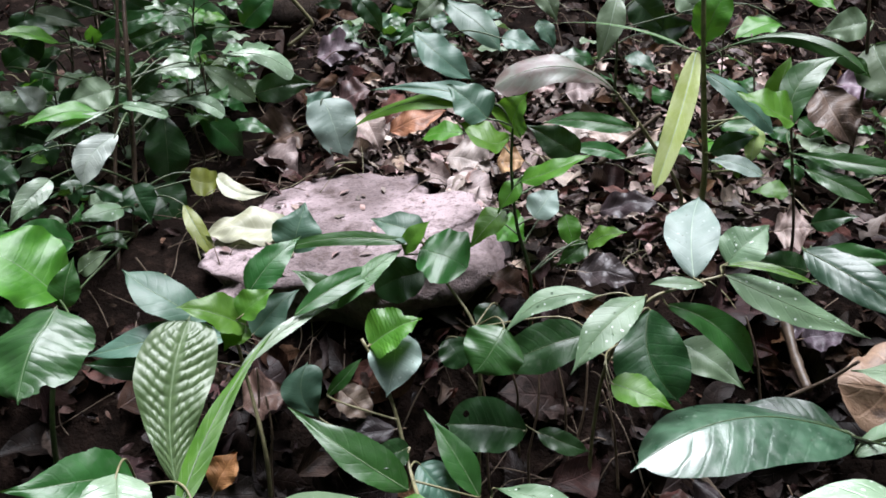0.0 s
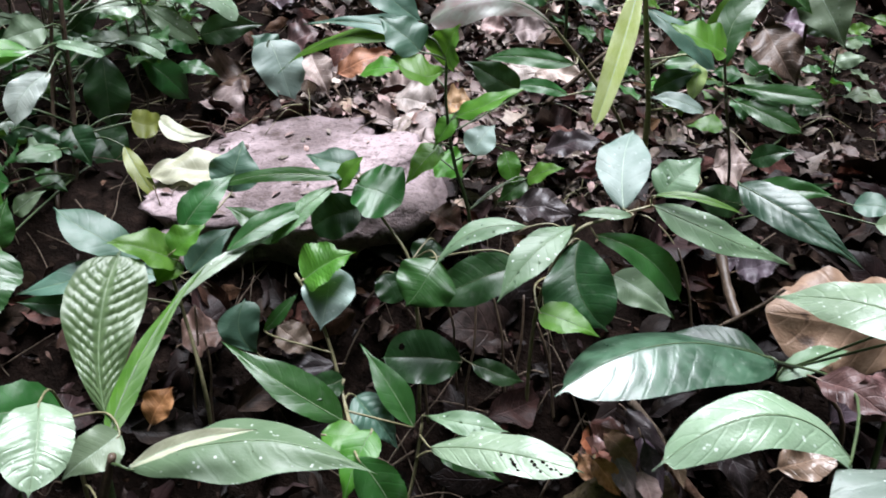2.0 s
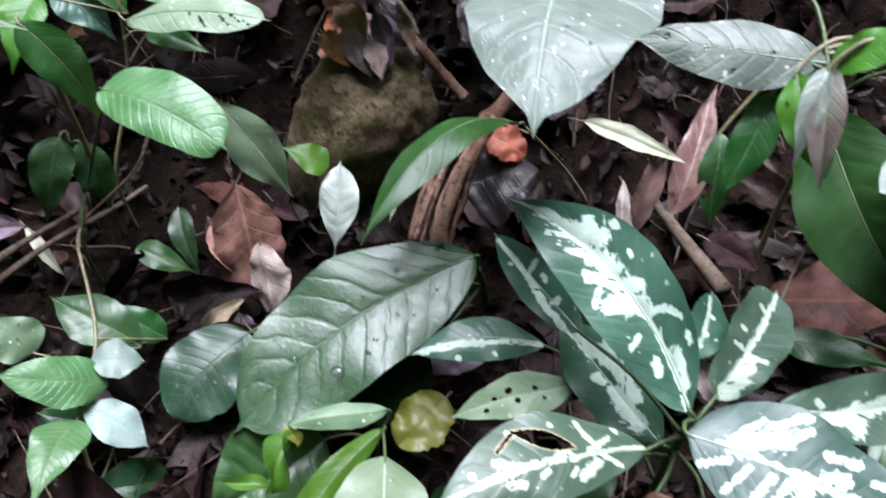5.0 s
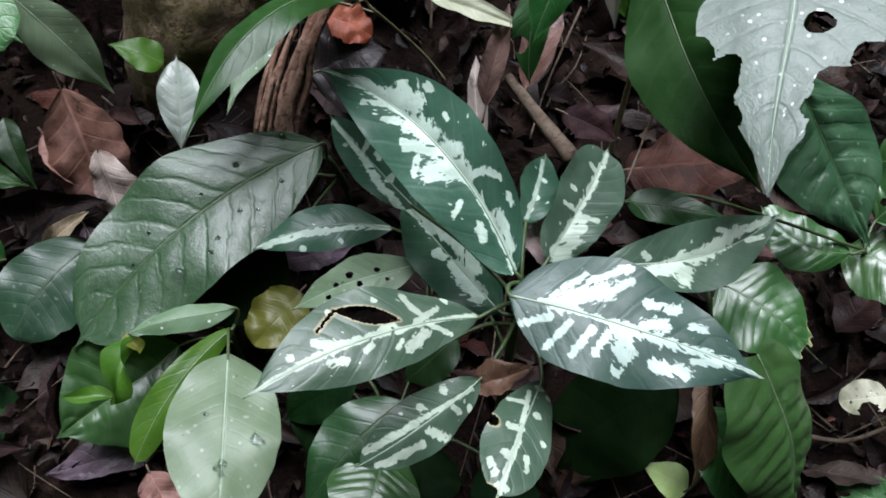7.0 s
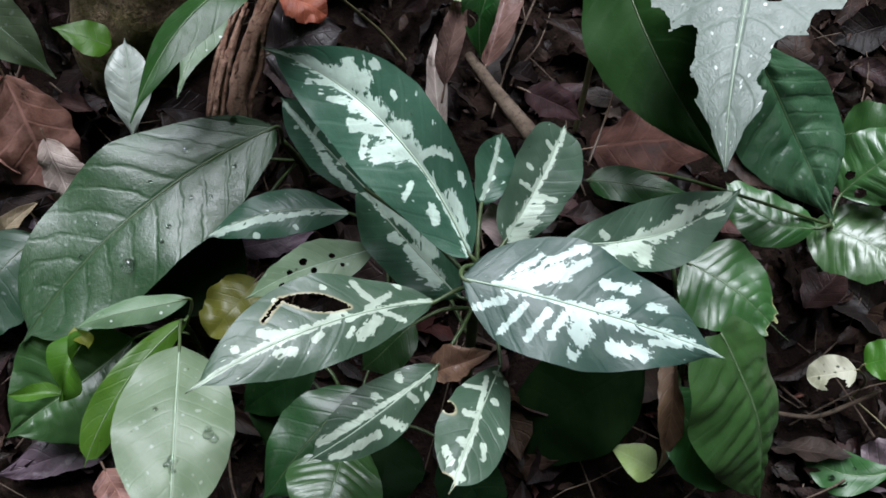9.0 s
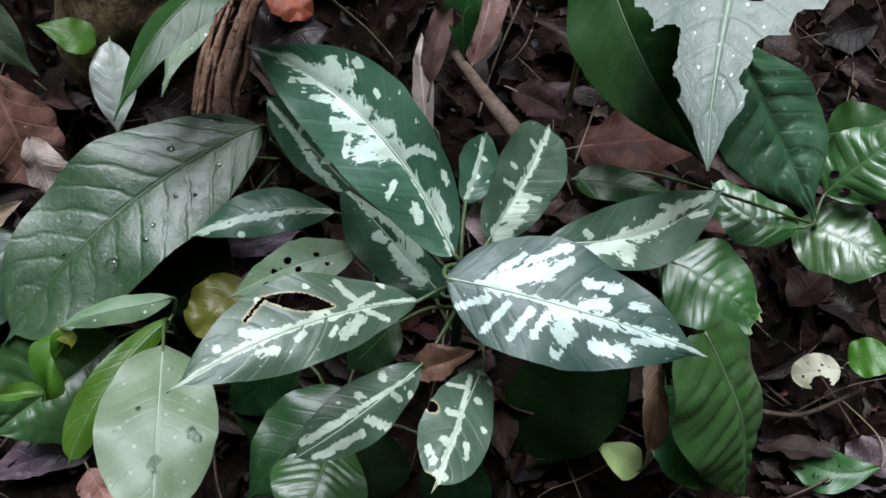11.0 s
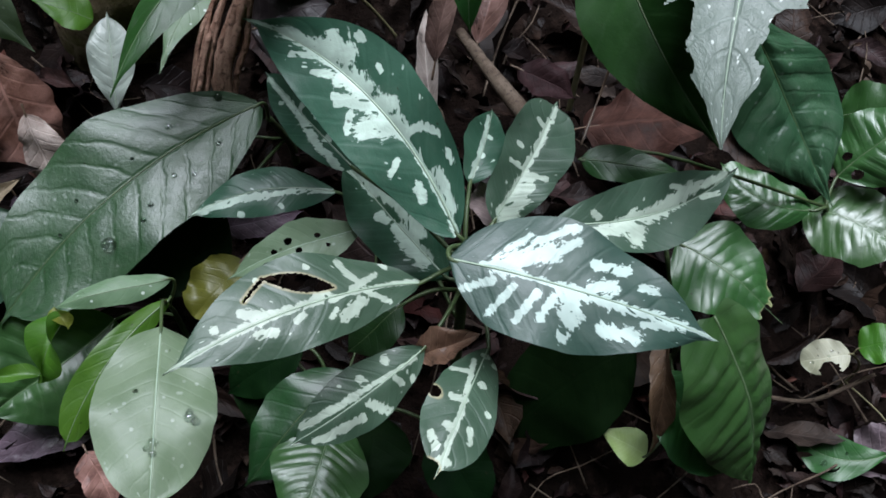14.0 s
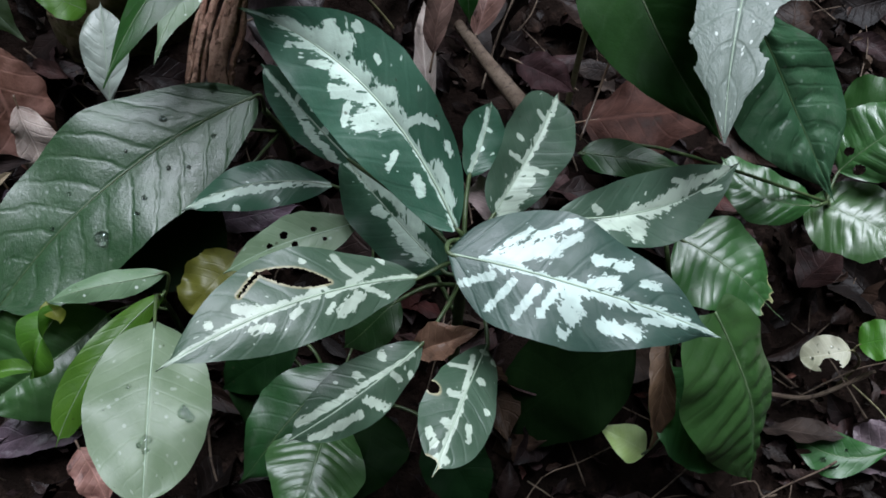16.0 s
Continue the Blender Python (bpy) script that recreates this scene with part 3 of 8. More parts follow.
def leaf(pl, base, tip, width, face, kind, shape="ovate", stalk=True, label="", **more):
    """One leaf of a plant, with the stalk that joins it to the stem."""
    ob, line, r = pl
    COUNT[0] += 1
    span = (Vector(tip) - Vector(base)).length
    if span > 0.06 and shape != "strap":
        more.setdefault("quilt", 0.007)
    rows = more.get("rows") or (72 if more.get("holes") or more.get("quilt", 0) > 0.008 else 40 if more.get("quilt") else 22)
    cols = more.get("cols") or (36 if more.get("holes") or more.get("quilt", 0) > 0.008 else 18 if more.get("quilt") else 8)
    more.update(rows=rows, cols=cols)
    v, f, maps = blade(base, tip, width, face, shape, seed=COUNT[0] * 1.37, **more)
    lf = part("leaf", v, f, M[kind], ob, maps, label)
    lf["rows"], lf["cols"] = rows, cols
    b = Vector(base)
    long = (Vector(tip) - b).length
    if long > 0.05 and kind != "deep":
        spine = [v[i * (cols + 1) + cols // 2] for i in range(0, rows, max(rows // 9, 1))] + [v[(rows - 1) * (cols + 1) + cols // 2]]
        tv, tf = tube(spine, 0.0035 * long + 0.0002, 0.0002, 6, 0.0, 3)
        rib = mesh_object("midrib", [q - ob.location for q in tv], tf, M["paler_rib" if kind in ("vari", "variw", "varip", "frost", "silver", "grey", "lime", "cream", "white") else "stem" if kind in ("deep", "dark", "shade", "satin", "quilt", "mirror") else "rib"], lf)
    if stalk:
        best = None
        for p, q in zip(line, line[1:]):
            for k in range(6):
                c = p.lerp(q, k / 6)
                cost = (c - b).length + (0.6 * max(0.0, c.z - b.z + 0.01))
                if best is None or cost < best[0]:
                    best = (cost, c)
        c = best[1]
        if (c - b).length > 0.003:
            out = (Vector(tip) - b).normalized()
            bend = b.lerp(c, 0.4) - out * 0.12 * (c - b).length + Vector((0, 0, 0.10 * (c - b).length))
            part("leaf_stalk", *tube([c, bend, b, b + out * 0.012], min(r * 0.55, 0.0017), min(r * 0.4, 0.0011), 6), M["stem" if ob["bark"] == "woody" else ob["bark"]], ob)
    return lf


def drops(lf, places):
    """Water drops that lie on a leaf at (u, v), with their radius."""
    rows, cols = lf["rows"], lf["cols"]
    for u, v, r in places:
        k = round(u * rows) * (cols + 1) + round((v * 0.5 + 0.5) * cols)
        vert = lf.data.vertices[k]
        at, up = vert.co + lf.parent.location, vert.normal.copy()
        if up.z < 0:
            up.negate()
        bm = bmesh.new()
        bmesh.ops.create_icosphere(bm, subdivisions=3, radius=r)
        for w in bm.verts:
            w.co.z *= 0.5 if w.co.z > 0 else 0.15
            w.co.x *= 1.0 + 0.25 * noise.noise((w.co.y / r, u * 7, v))
        me = bpy.data.meshes.new("water_drop")
        bm.to_mesh(me)
        bm.free()
        me.polygons.foreach_set("use_smooth", [True] * len(me.polygons))
        me.materials.append(M["water"])
        ob = new("water_drop", me)
        ob.matrix_world = Matrix.Translation(at + up * 0.0002) @ up.to_track_quat("Z", "Y").to_matrix().to_4x4()
        tagged(ob, "clear round water drop on a leaf", "water drop", "water drops on the leaves")


def fallen_leaf(base, tip, width, face, kind, label, shape="elliptic", arch=0.08, fold=0.2, wave=0.09, **more):
    """A dead leaf that lies on the ground."""
    COUNT[0] += 1
    for key, value in (("rows", 36), ("cols", 16), ("rag", 0.22), ("lumps", 0.16)):
        more.setdefault(key, value)
    v, f, maps = blade(base, tip, width, face, shape, arch, fold, wave=wave, seed=COUNT[0] * 1.37, **more)
    o = Vector(base).lerp(Vector(tip), 0.5)
    ob = mesh_object("fallen_leaf", [p - o for p in v], f, M[kind], None, True, maps)
    ob.location = o
    b, out = Vector(base), (Vector(base) - Vector(tip)).normalized()
    long = (Vector(tip) - b).length
    tv, tf = tube([b - out * 0.3 * long + Vector((0, 0, 0.0005)), b, b + out * 0.14 * long - Vector((0, 0, 0.03 * long))], 0.0008, 0.0011, 6, 0.2, 3)
    mesh_object("leaf_stalk", [q - o for q in tv], tf, M["dead_rib"], ob)
    return tagged(ob, label, "dead leaf", "fallen leaves on the bank")


def twig(points, r0, r1, label, bark="twig", name="twig", knobs=0.35, sides=7):
    o = Vector(points[0])
    v, f = tube(points, r0, r1, sides, knobs)
    ob = mesh_object(name, [p - o for p in v], f, M[bark])
    ob.location = o
    return tagged(ob, label, name)


def fibrous_root(points, r, strands, seed, label):
    """A rotten root that has split into fibres."""
    rnd = random.Random(seed)
    ob = new("root")
    ob.location = points[-1]
    tagged(ob, label, "root")
    for k in range(strands):
        g, off = 2 * math.pi * k / strands + rnd.uniform(-0.4, 0.4), r * rnd.uniform(0.25, 0.95)
        cut = 0 if rnd.random() < 0.6 else 1
        line = [Vector(p) + Vector((math.cos(g + 0.3 * i) * off, math.sin(g + 0.3 * i) * off * 0.7, rnd.uniform(-0.004, 0.004))) + Vector((rnd.gauss(0, 0.0016), rnd.gauss(0, 0.0016), 0)) for i, p in enumerate(points)][cut:]
        part("fibre", *tube(line, r * rnd.uniform(0.18, 0.34), r * rnd.uniform(0.25, 0.42), 7, 0.45, 6), M[rnd.choice(("sidelit_wood", "wood", "sidelit_wood"))], ob)
    return ob


def boulder(name, label, category, centre, size, turn, material, lumps=0.16, flat=0.0, seed=0.0, under=0.0):
    """A weathered rock: a rounded block, pushed in and out at three scales."""
    bm = bmesh.new()
    bmesh.ops.create_icosphere(bm, subdivisions=5, radius=1.0)
    for v in bm.verts:
        p = v.co.copy()
        q = Vector([math.copysign(abs(c) ** 0.8, c) for c in p])
        n1 = noise.noise(p * 1.6 + Vector((seed, 0, 0))) + 0.5 * noise.noise(p * 3.9 + Vector((0, seed, 0))) + 0.25 * noise.noise(p * 9.0)
        q *= 1 + lumps * n1
        if flat and q.z > flat:
            q.z = flat + (q.z - flat) * 0.25
        slim = 1 - under * min(max(0.25 - q.z, 0.0), 0.9)
        v.co = Vector((q.x * size[0] * slim, q.y * size[1] * slim, q.z * size[2]))
    me = bpy.data.meshes.new(name)
    bm.to_mesh(me)
    bm.free()
    me.polygons.foreach_set("use_smooth", [True] * len(me.polygons))
    me.materials.append(M[material])
    ob = new(name, me)
    ob.matrix_world = pose(*centre, *turn)
    return tagged(ob, label, category)


# ---- the place, plant by plant ----

# the large stone and the rocks
boulder("stone", "large flat-topped weathered stone, pinkish grey, half sunk in the bank", "stone", (-0.155, 1.085, 0.284), (0.225, 0.18, 0.102), (9, -6, -8), "stone", 0.30, 0.62, 2.0, 0.5)
boulder("rock", "small mossy olive-brown rock in the hollow", "rock", (0.262, 0.662, -0.010), (0.084, 0.068, 0.142), (16, 5, 20), "mossy", 0.15, 0.0, 5.0)

# the variegated plant in the hollow

aroid = plant("variegated_plant", "dark green plant with silver-blotched leaves standing in the hollow", "plant", [(0.4415, 0.1542, 0.1611), (0.4515, 0.1731, 0.0674)], 0.0045, "stem")
leaf(aroid, (0.4376, 0.1577, 0.1685), (0.3491, 0.3123, 0.2223), 0.061, (-0.42, -0.5, 0.75), "vari", (0.64, 0.80), skew=0.00, arch=0.08, fold=0.18, bow=0.12, sway=0.00, lumps=0.03, rag=0.05, rows=110, cols=48, marks=[(0.008, -0.003, 0.308, 0.004, 0.011), (0.308, 0.004, 0.517, -0.004, 0.011), (0.517, -0.004, 0.767, 0.005, 0.011), (0.767, 0.005, 0.983, 0.004, 0.007), (0.850, 0.010, 0.725, 0.012, 0.021), (0.717, 0.012, 0.617, 0.051, 0.033), (0.767, -0.044, 0.708, -0.009, 0.012), (0.667, -0.050, 0.583, -0.008, 0.014), (0.583, -0.008, 0.508, 0.012, 0.036), (0.550, -0.070, 0.483, -0.032, 0.020), (0.467, -0.012, 0.417, 0.037, 0.026), (0.492, -0.065, 0.450, -0.119, 0.011), (0.417, -0.070, 0.358, 0.012, 0.036), (0.317, 0.024, 0.300, 0.078, 0.011), (0.300, 0.078, 0.250, 0.107, 0.011), (0.192, 0.096, 0.167, 0.093, 0.011), (0.267, -0.101, 0.283, -0.057, 0.011), (0.183, -0.045, 0.150, -0.053, 0.017), (0.175, 0.032, 0.067, 0.023, 0.017), (0.700, 0.075, 0.675, 0.069, 0.018), (0.630, 0.117, 0.612, 0.113, 0.013), (0.522, 0.088, 0.506, 0.085, 0.009)])
leaf(aroid, (0.3970, 0.2480, 0.1400), (0.3592, 0.3669, 0.1294), 0.033, (-0.48, -0.19, 0.85), "vari", (0.54, 0.70), skew=-0.01, arch=0.06, fold=0.12, bow=-0.00, sway=0.00, lumps=0.03, rag=0.05, rows=110, cols=48, marks=[(0.917, -0.008, 0.508, -0.013, 0.018), (0.508, -0.013, 0.233, -0.053, 0.021), (0.233, -0.053, 0.050, -0.060, 0.023), (0.525, 0.022, 0.542, 0.082, 0.021), (0.433, 0.059, 0.383, 0.043, 0.015), (0.667, -0.052, 0.658, -0.047, 0.015), (0.242, -0.006, 0.233, 0.030, 0.023)])
leaf(aroid, (0.4373, 0.1702, 0.1046), (0.3965, 0.2883, 0.1054), 0.053, (-0.48, -0.19, 0.85), "vari", (0.7, 0.8), arch=0.06, fold=0.12, bow=0.0, sway=0.0, lumps=0.03, rag=0.05, rows=110, cols=48, marks=[(0.825, 0.012, 0.525, 0.063, 0.028), (0.625, 0.104, 0.283, 0.064, 0.049), (0.375, -0.011, 0.150, -0.016, 0.049), (0.517, -0.040, 0.467, -0.035, 0.028), (0.942, 0.000, 0.825, 0.012, 0.025), (0.742, 0.016, 0.642, 0.015, 0.028)])
leaf(aroid, (0.413, 0.1499, 0.1393), (0.2655, 0.1174, 0.1681), 0.054, (0.23, -0.18, 0.96), "varip", (0.85, 0.81), skew=0.15, arch=0.09, fold=-0.15, holes=[(0.358 + 0.0132 * k, 0.188 + 0.0315 * k, 0.012 + 0.075 * math.sin(math.pi * k / 17)) for k in range(18)] + [(0.583 + 0.0115 * k, 0.724 + -0.0310 * k, 0.018) for k in range(9)], rim=True, bow=0.04, sway=0.00, lumps=0.03, rag=0.05, rows=110, cols=48, marks=[(0.008, 0.007, 0.367, -0.008, 0.010), (0.367, -0.008, 0.625, 0.004, 0.016), (0.625, 0.004, 0.792, 0.000, 0.016), (0.792, 0.000, 0.983, -0.004, 0.010), (0.300, 0.115, 0.267, 0.043, 0.016), (0.300, 0.008, 0.175, 0.050, 0.012), (0.125, 0.088, 0.125, 0.075, 0.012), (0.275, -0.048, 0.367, -0.100, 0.023), (0.175, -0.075, 0.250, -0.014, 0.014), (0.383, -0.055, 0.417, -0.086, 0.010), (0.508, -0.035, 0.533, -0.048, 0.017), (0.700, 0.047, 0.633, 0.012, 0.017), (0.675, -0.049, 0.625, -0.061, 0.019), (0.808, 0.044, 0.800, 0.040, 0.014), (0.608, 0.129, 0.608, 0.120, 0.010), (0.425, 0.121, 0.417, 0.116, 0.010), (0.450, 0.004, 0.392, 0.021, 0.016)])
# the widest stroke (0.038) paints the highlight toward the base, not pigment
leaf(aroid, (0.4249, 0.1351, 0.1808), (0.5568, 0.0558, 0.1558), 0.075, (0, -0.29, 0.96), "variw", (0.64, 0.96), skew=-0.06, arch=0.08, fold=-0.1, bow=0.00, sway=0.00, lumps=0.03, rag=0.05, rows=110, cols=48, marks=[(0.108, -0.008, 0.383, 0.006, 0.010), (0.383, 0.006, 0.625, 0.014, 0.022), (0.625, 0.014, 0.850, 0.000, 0.019), (0.850, 0.000, 0.992, -0.002, 0.008), (0.175, -0.015, 0.317, -0.101, 0.038), (0.183, -0.075, 0.250, -0.151, 0.012), (0.267, -0.120, 0.400, -0.216, 0.017), (0.317, -0.077, 0.417, -0.168, 0.015), (0.067, 0.102, 0.158, 0.042, 0.015), (0.233, 0.049, 0.175, 0.157, 0.014), (0.317, 0.047, 0.267, 0.165, 0.015), (0.375, 0.042, 0.342, 0.144, 0.014), (0.425, 0.036, 0.450, 0.118, 0.034), (0.500, -0.109, 0.617, -0.132, 0.021), (0.500, -0.023, 0.567, -0.048, 0.026), (0.675, -0.078, 0.725, -0.082, 0.015), (0.567, 0.117, 0.675, 0.108, 0.027), (0.700, 0.052, 0.808, 0.020, 0.014), (0.433, 0.184, 0.442, 0.184, 0.021)])
leaf(aroid, (0.4688, 0.1762, 0.1462), (0.5322, 0.2366, 0.1753), 0.046, (0.16, -0.56, 0.81), "varip", (0.47, 0.30), skew=-0.00, arch=0.08, fold=0.15, bow=0.00, sway=0.00, lumps=0.03, rag=0.05, rows=110, cols=48, marks=[(0.942, 0.010, 0.683, 0.000, 0.020), (0.683, 0.000, 0.442, 0.000, 0.030), (0.358, 0.046, 0.083, 0.052, 0.070), (0.775, -0.086, 0.742, 0.006, 0.017), (0.400, 0.047, 0.425, 0.161, 0.020), (0.833, 0.000, 0.825, 0.021, 0.020), (0.533, -0.137, 0.533, -0.106, 0.020), (0.400, -0.136, 0.408, 0.018, 0.020)])
leaf(aroid, (0.4966, 0.1535, 0.1622), (0.6346, 0.1669, 0.1544), 0.045, (0.1, -0.53, 0.84), "varip", (0.78, 0.90), skew=0.00, arch=0.06, fold=0.2, bow=0.09, sway=0.00, lumps=0.03, rag=0.05, rows=110, cols=48, marks=[(0.192, 0.039, 0.458, -0.004, 0.033), (0.458, -0.004, 0.667, -0.050, 0.035), (0.667, -0.050, 0.900, -0.019, 0.020), (0.183, -0.041, 0.192, -0.033, 0.017), (0.375, -0.004, 0.333, 0.089, 0.039), (0.725, 0.009, 0.825, 0.037, 0.013), (0.575, -0.095, 0.633, -0.063, 0.013)])
leaf(aroid, (0.4441, 0.1095, 0.1134), (0.3855, 0.0362, 0.1336), 0.042, (0.34, -0.01, 0.94), "varip", (1.04, 0.62), skew=0.00, arch=0.09, fold=-0.1, holes=[(0.55, 0.85, 0.09), (0.97, 0.2, 0.12)], rim=True, bow=0.02, sway=0.00, lumps=0.03, rag=0.05, rows=110, cols=48, marks=[(0.192, 0.046, 0.600, 0.000, 0.017), (0.600, 0.000, 0.958, -0.004, 0.020), (0.325, 0.149, 0.300, 0.043, 0.020), (0.342, -0.047, 0.350, -0.061, 0.023), (0.150, -0.073, 0.167, -0.086, 0.017), (0.525, 0.086, 0.500, 0.005, 0.023), (0.700, 0.047, 0.708, 0.031, 0.026), (0.800, 0.100, 0.850, 0.058, 0.026), (0.667, -0.086, 0.725, -0.116, 0.023), (0.517, -0.150, 0.525, -0.161, 0.020), (0.100, 0.006, 0.108, -0.016, 0.023), (0.900, 0.015, 0.892, -0.030, 0.023)])
leaf(aroid, (0.4078, 0.1235, 0.1082), (0.3161, 0.0909, 0.097), 0.038, (0.1, -0.56, 0.82), "varip", (0.77, 0.69), skew=0.00, arch=0.08, fold=-0.15, bow=-0.01, sway=0.00, lumps=0.03, rag=0.05, rows=110, cols=48, marks=[(0.092, -0.010, 0.492, 0.034, 0.015), (0.492, 0.034, 0.875, 0.056, 0.024), (0.258, 0.114, 0.258, 0.094, 0.029), (0.450, 0.101, 0.442, 0.062, 0.024), (0.267, -0.024, 0.250, -0.081, 0.021), (0.483, -0.053, 0.408, -0.165, 0.029), (0.725, -0.076, 0.567, -0.100, 0.027), (0.867, -0.053, 0.767, -0.087, 0.024), (0.175, -0.097, 0.175, -0.113, 0.018)])
leaf(aroid, (0.3906, 0.292, 0.0652), (0.2782, 0.3038, 0.0602), 0.039, (-0.07, -0.29, 0.95), "vari", (0.84, 0.84), skew=0.00, arch=0.07, fold=-0.2, bow=0.08, sway=0.00, lumps=0.03, rag=0.05, rows=110, cols=48, marks=[(0.033, 0.001, 0.450, -0.043, 0.020), (0.450, -0.043, 0.958, -0.010, 0.026), (0.600, -0.024, 0.758, -0.033, 0.023), (0.383, -0.117, 0.375, -0.129, 0.016), (0.658, -0.124, 0.642, -0.139, 0.016)])
leaf(aroid, (0.4063, 0.1674, 0.0895), (0.3652, 0.1604, 0.0577), 0.035, (-0.48, -0.5, 0.73), "dark", "elliptic")
leaf(aroid, (0.4601, 0.1989, 0.1604), (0.4939, 0.2526, 0.1638), 0.030, (0.33, -0.27, 0.9), "vari", "elliptic", bow=0.00, sway=0.0, lumps=0.03, rag=0.05, rows=110, cols=48, marks=[(0.058, -0.016, 0.833, -0.034, 0.025), (0.308, -0.028, 0.300, 0.006, 0.035), (0.167, -0.039, 0.158, -0.008, 0.030), (0.558, 0.016, 0.542, 0.045, 0.025)])

# the big quilted leaf and its neighbours in the hollow

bigleaf = plant("broad_leaved_herb", "herb with one broad dark quilted leaf beaded with water", "plant", [(0.3563, 0.4079, 0.0416), (0.3751, 0.4476, -0.0438)], 0.004, "stem")
drops(leaf(bigleaf, (0.3505, 0.3989, 0.0686), (0.1226, 0.2853, 0.0054), 0.113, (-0.07, -0.38, 0.92), "satin", (0.62, 0.53), skew=0.00, arch=0.05, fold=0.06, quilt=0.008, bow=0.06, sway=0.00, lumps=0.03, rag=0.05, rows=110, cols=56), [(0.62, -0.55, 0.006), (0.25, 0.35, 0.003), (0.45, -0.5, 0.0022), (0.35, -0.35, 0.002), (0.5, -0.62, 0.002), (0.3, -0.55, 0.0018), (0.18, -0.4, 0.002), (0.08, 0.75, 0.004), (0.4, 0.2, 0.0015), (0.6, 0.3, 0.0016), (0.7, 0.1, 0.0015)])
leaf(bigleaf, (0.1332, 0.4025, -0.0068), (0.0582, 0.3404, -0.0343), 0.081, (0.04, -0.44, 0.9), "quilt", "round", arch=0.1, fold=-0.15)
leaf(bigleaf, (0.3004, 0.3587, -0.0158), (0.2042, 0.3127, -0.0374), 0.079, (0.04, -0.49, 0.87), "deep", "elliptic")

lowherb = plant("trailing_herb", "small creeping herb with glossy pale green leaves on a thin stem", "plant", [(-0.0266, 0.5033, 0.0331), (-0.0053, 0.4091, 0.0049), (-0.0202, 0.344, -0.0245), (-0.016, 0.3033, -0.0765)], 0.0022, "palestem")
leaf(lowherb, (0.0046, 0.3708, -0.0157), (-0.0735, 0.3562, 0.0374), 0.048, (0.57, -0.33, 0.75), "striped", "elliptic", fold=-0.1)
leaf(lowherb, (-0.0154, 0.3518, -0.0212), (0.0343, 0.3241, -0.0577), 0.040, (0.42, -0.35, 0.84), "silver", "elliptic")
leaf(lowherb, (-0.0082, 0.3862, 0.0013), (0.0369, 0.3895, -0.0134), 0.038, (0.32, -0.27, 0.91), "silver", "elliptic", arch=0.15)
leaf(lowherb, (-0.0192, 0.3365, -0.0173), (-0.0389, 0.2551, -0.0082), 0.047, (0.22, 0.06, 0.97), "striped", "ovate")
leaf(lowherb, (0.0262, 0.4178, -0.027), (-0.0548, 0.4652, 0.0097), 0.050, (0.18, -0.39, 0.9), "quiltg", "elliptic")
leaf(lowherb, (0.0424, 0.444, -0.0511), (-0.003, 0.4669, -0.0154), 0.034, (0.34, -0.53, 0.77), "mid", "elliptic")
drops(leaf(lowherb, (-0.0616, 0.4051, 0.0004), (-0.0921, 0.4258, 0.0352), 0.048, (0.46, -0.52, 0.72), "pale", "ovate"), [(0.2, -0.6, 0.0008), (0.37, -0.11, 0.0014), (0.55, 0.38, 0.0012), (0.72, -0.32, 0.0009)])
leaf(lowherb, (0.0424, 0.313, -0.1027), (-0.0328, 0.2988, -0.0845), 0.054, (0.29, -0.56, 0.78), "dark", "ovate")
leaf(lowherb, (-0.0062, 0.358, -0.0715), (-0.0686, 0.3666, -0.0387), 0.042, (0.31, -0.6, 0.74), "dark", "elliptic")

lowpair = plant("seedling", "low herb with smooth green and dull grey-green leaves", "plant", [(0.2459, 0.2709, -0.0001), (0.2425, 0.2926, -0.0576)], 0.0025, "stem")
leaf(lowpair, (0.2499, 0.2614, 0.0219), (0.1607, 0.1754, -0.0043), 0.028, (0.31, -0.55, 0.77), "bright", (0.60, 0.38), rag=0.05, sway=0.00, skew=-0.00, bow=0.09, fold=-0.15, arch=0.08)
drops(leaf(lowpair, (0.2474, 0.2187, 0.0545), (0.2253, 0.0907, 0.0527), 0.076, (0.22, -0.09, 0.97), "grey", (0.52, 0.52), rag=0.05, sway=0.00, skew=0.00, bow=0.00, arch=0.08, fold=-0.1), [(0.55, -0.5, 0.0036), (0.57, -0.62, 0.003), (0.52, -0.58, 0.0022), (0.68, 0.05, 0.0034), (0.72, -0.05, 0.0024), (0.7, 0.14, 0.002), (0.4, 0.3, 0.0016)])
leaf(lowpair, (0.255, 0.2728, 0.0321), (0.1697, 0.2688, 0.0337), 0.022, (0.03, -0.31, 0.95), "pale", "elliptic", fold=-0.4, arch=0.06)
leaf(lowpair, (0.1817, 0.2636, 0.0331), (0.1509, 0.2252, 0.011), 0.023, (-0.08, -0.45, 0.89), "bright", "strap", fold=1.3, twist=3.2, stalk=False)
leaf(lowpair, (0.1579, 0.2272, 0.0125), (0.1173, 0.2375, 0.0176), 0.013, (0.07, -0.2, 0.98), "bright", "lance", fold=0.7, twist=1.5, stalk=False)
leaf(lowpair, (0.1735, 0.268, 0.0383), (0.1788, 0.2519, 0.0284), 0.012, (0.18, -0.47, 0.86), "olive", "oval", fold=1.0, twist=2.0, stalk=False)
leaf(lowpair, (0.1978, 0.2887, -0.0278), (0.0914, 0.2403, -0.0483), 0.103, (0.12, -0.61, 0.79), "quiltg", "elliptic", quilt=0.022, arch=0.06, veins=8)

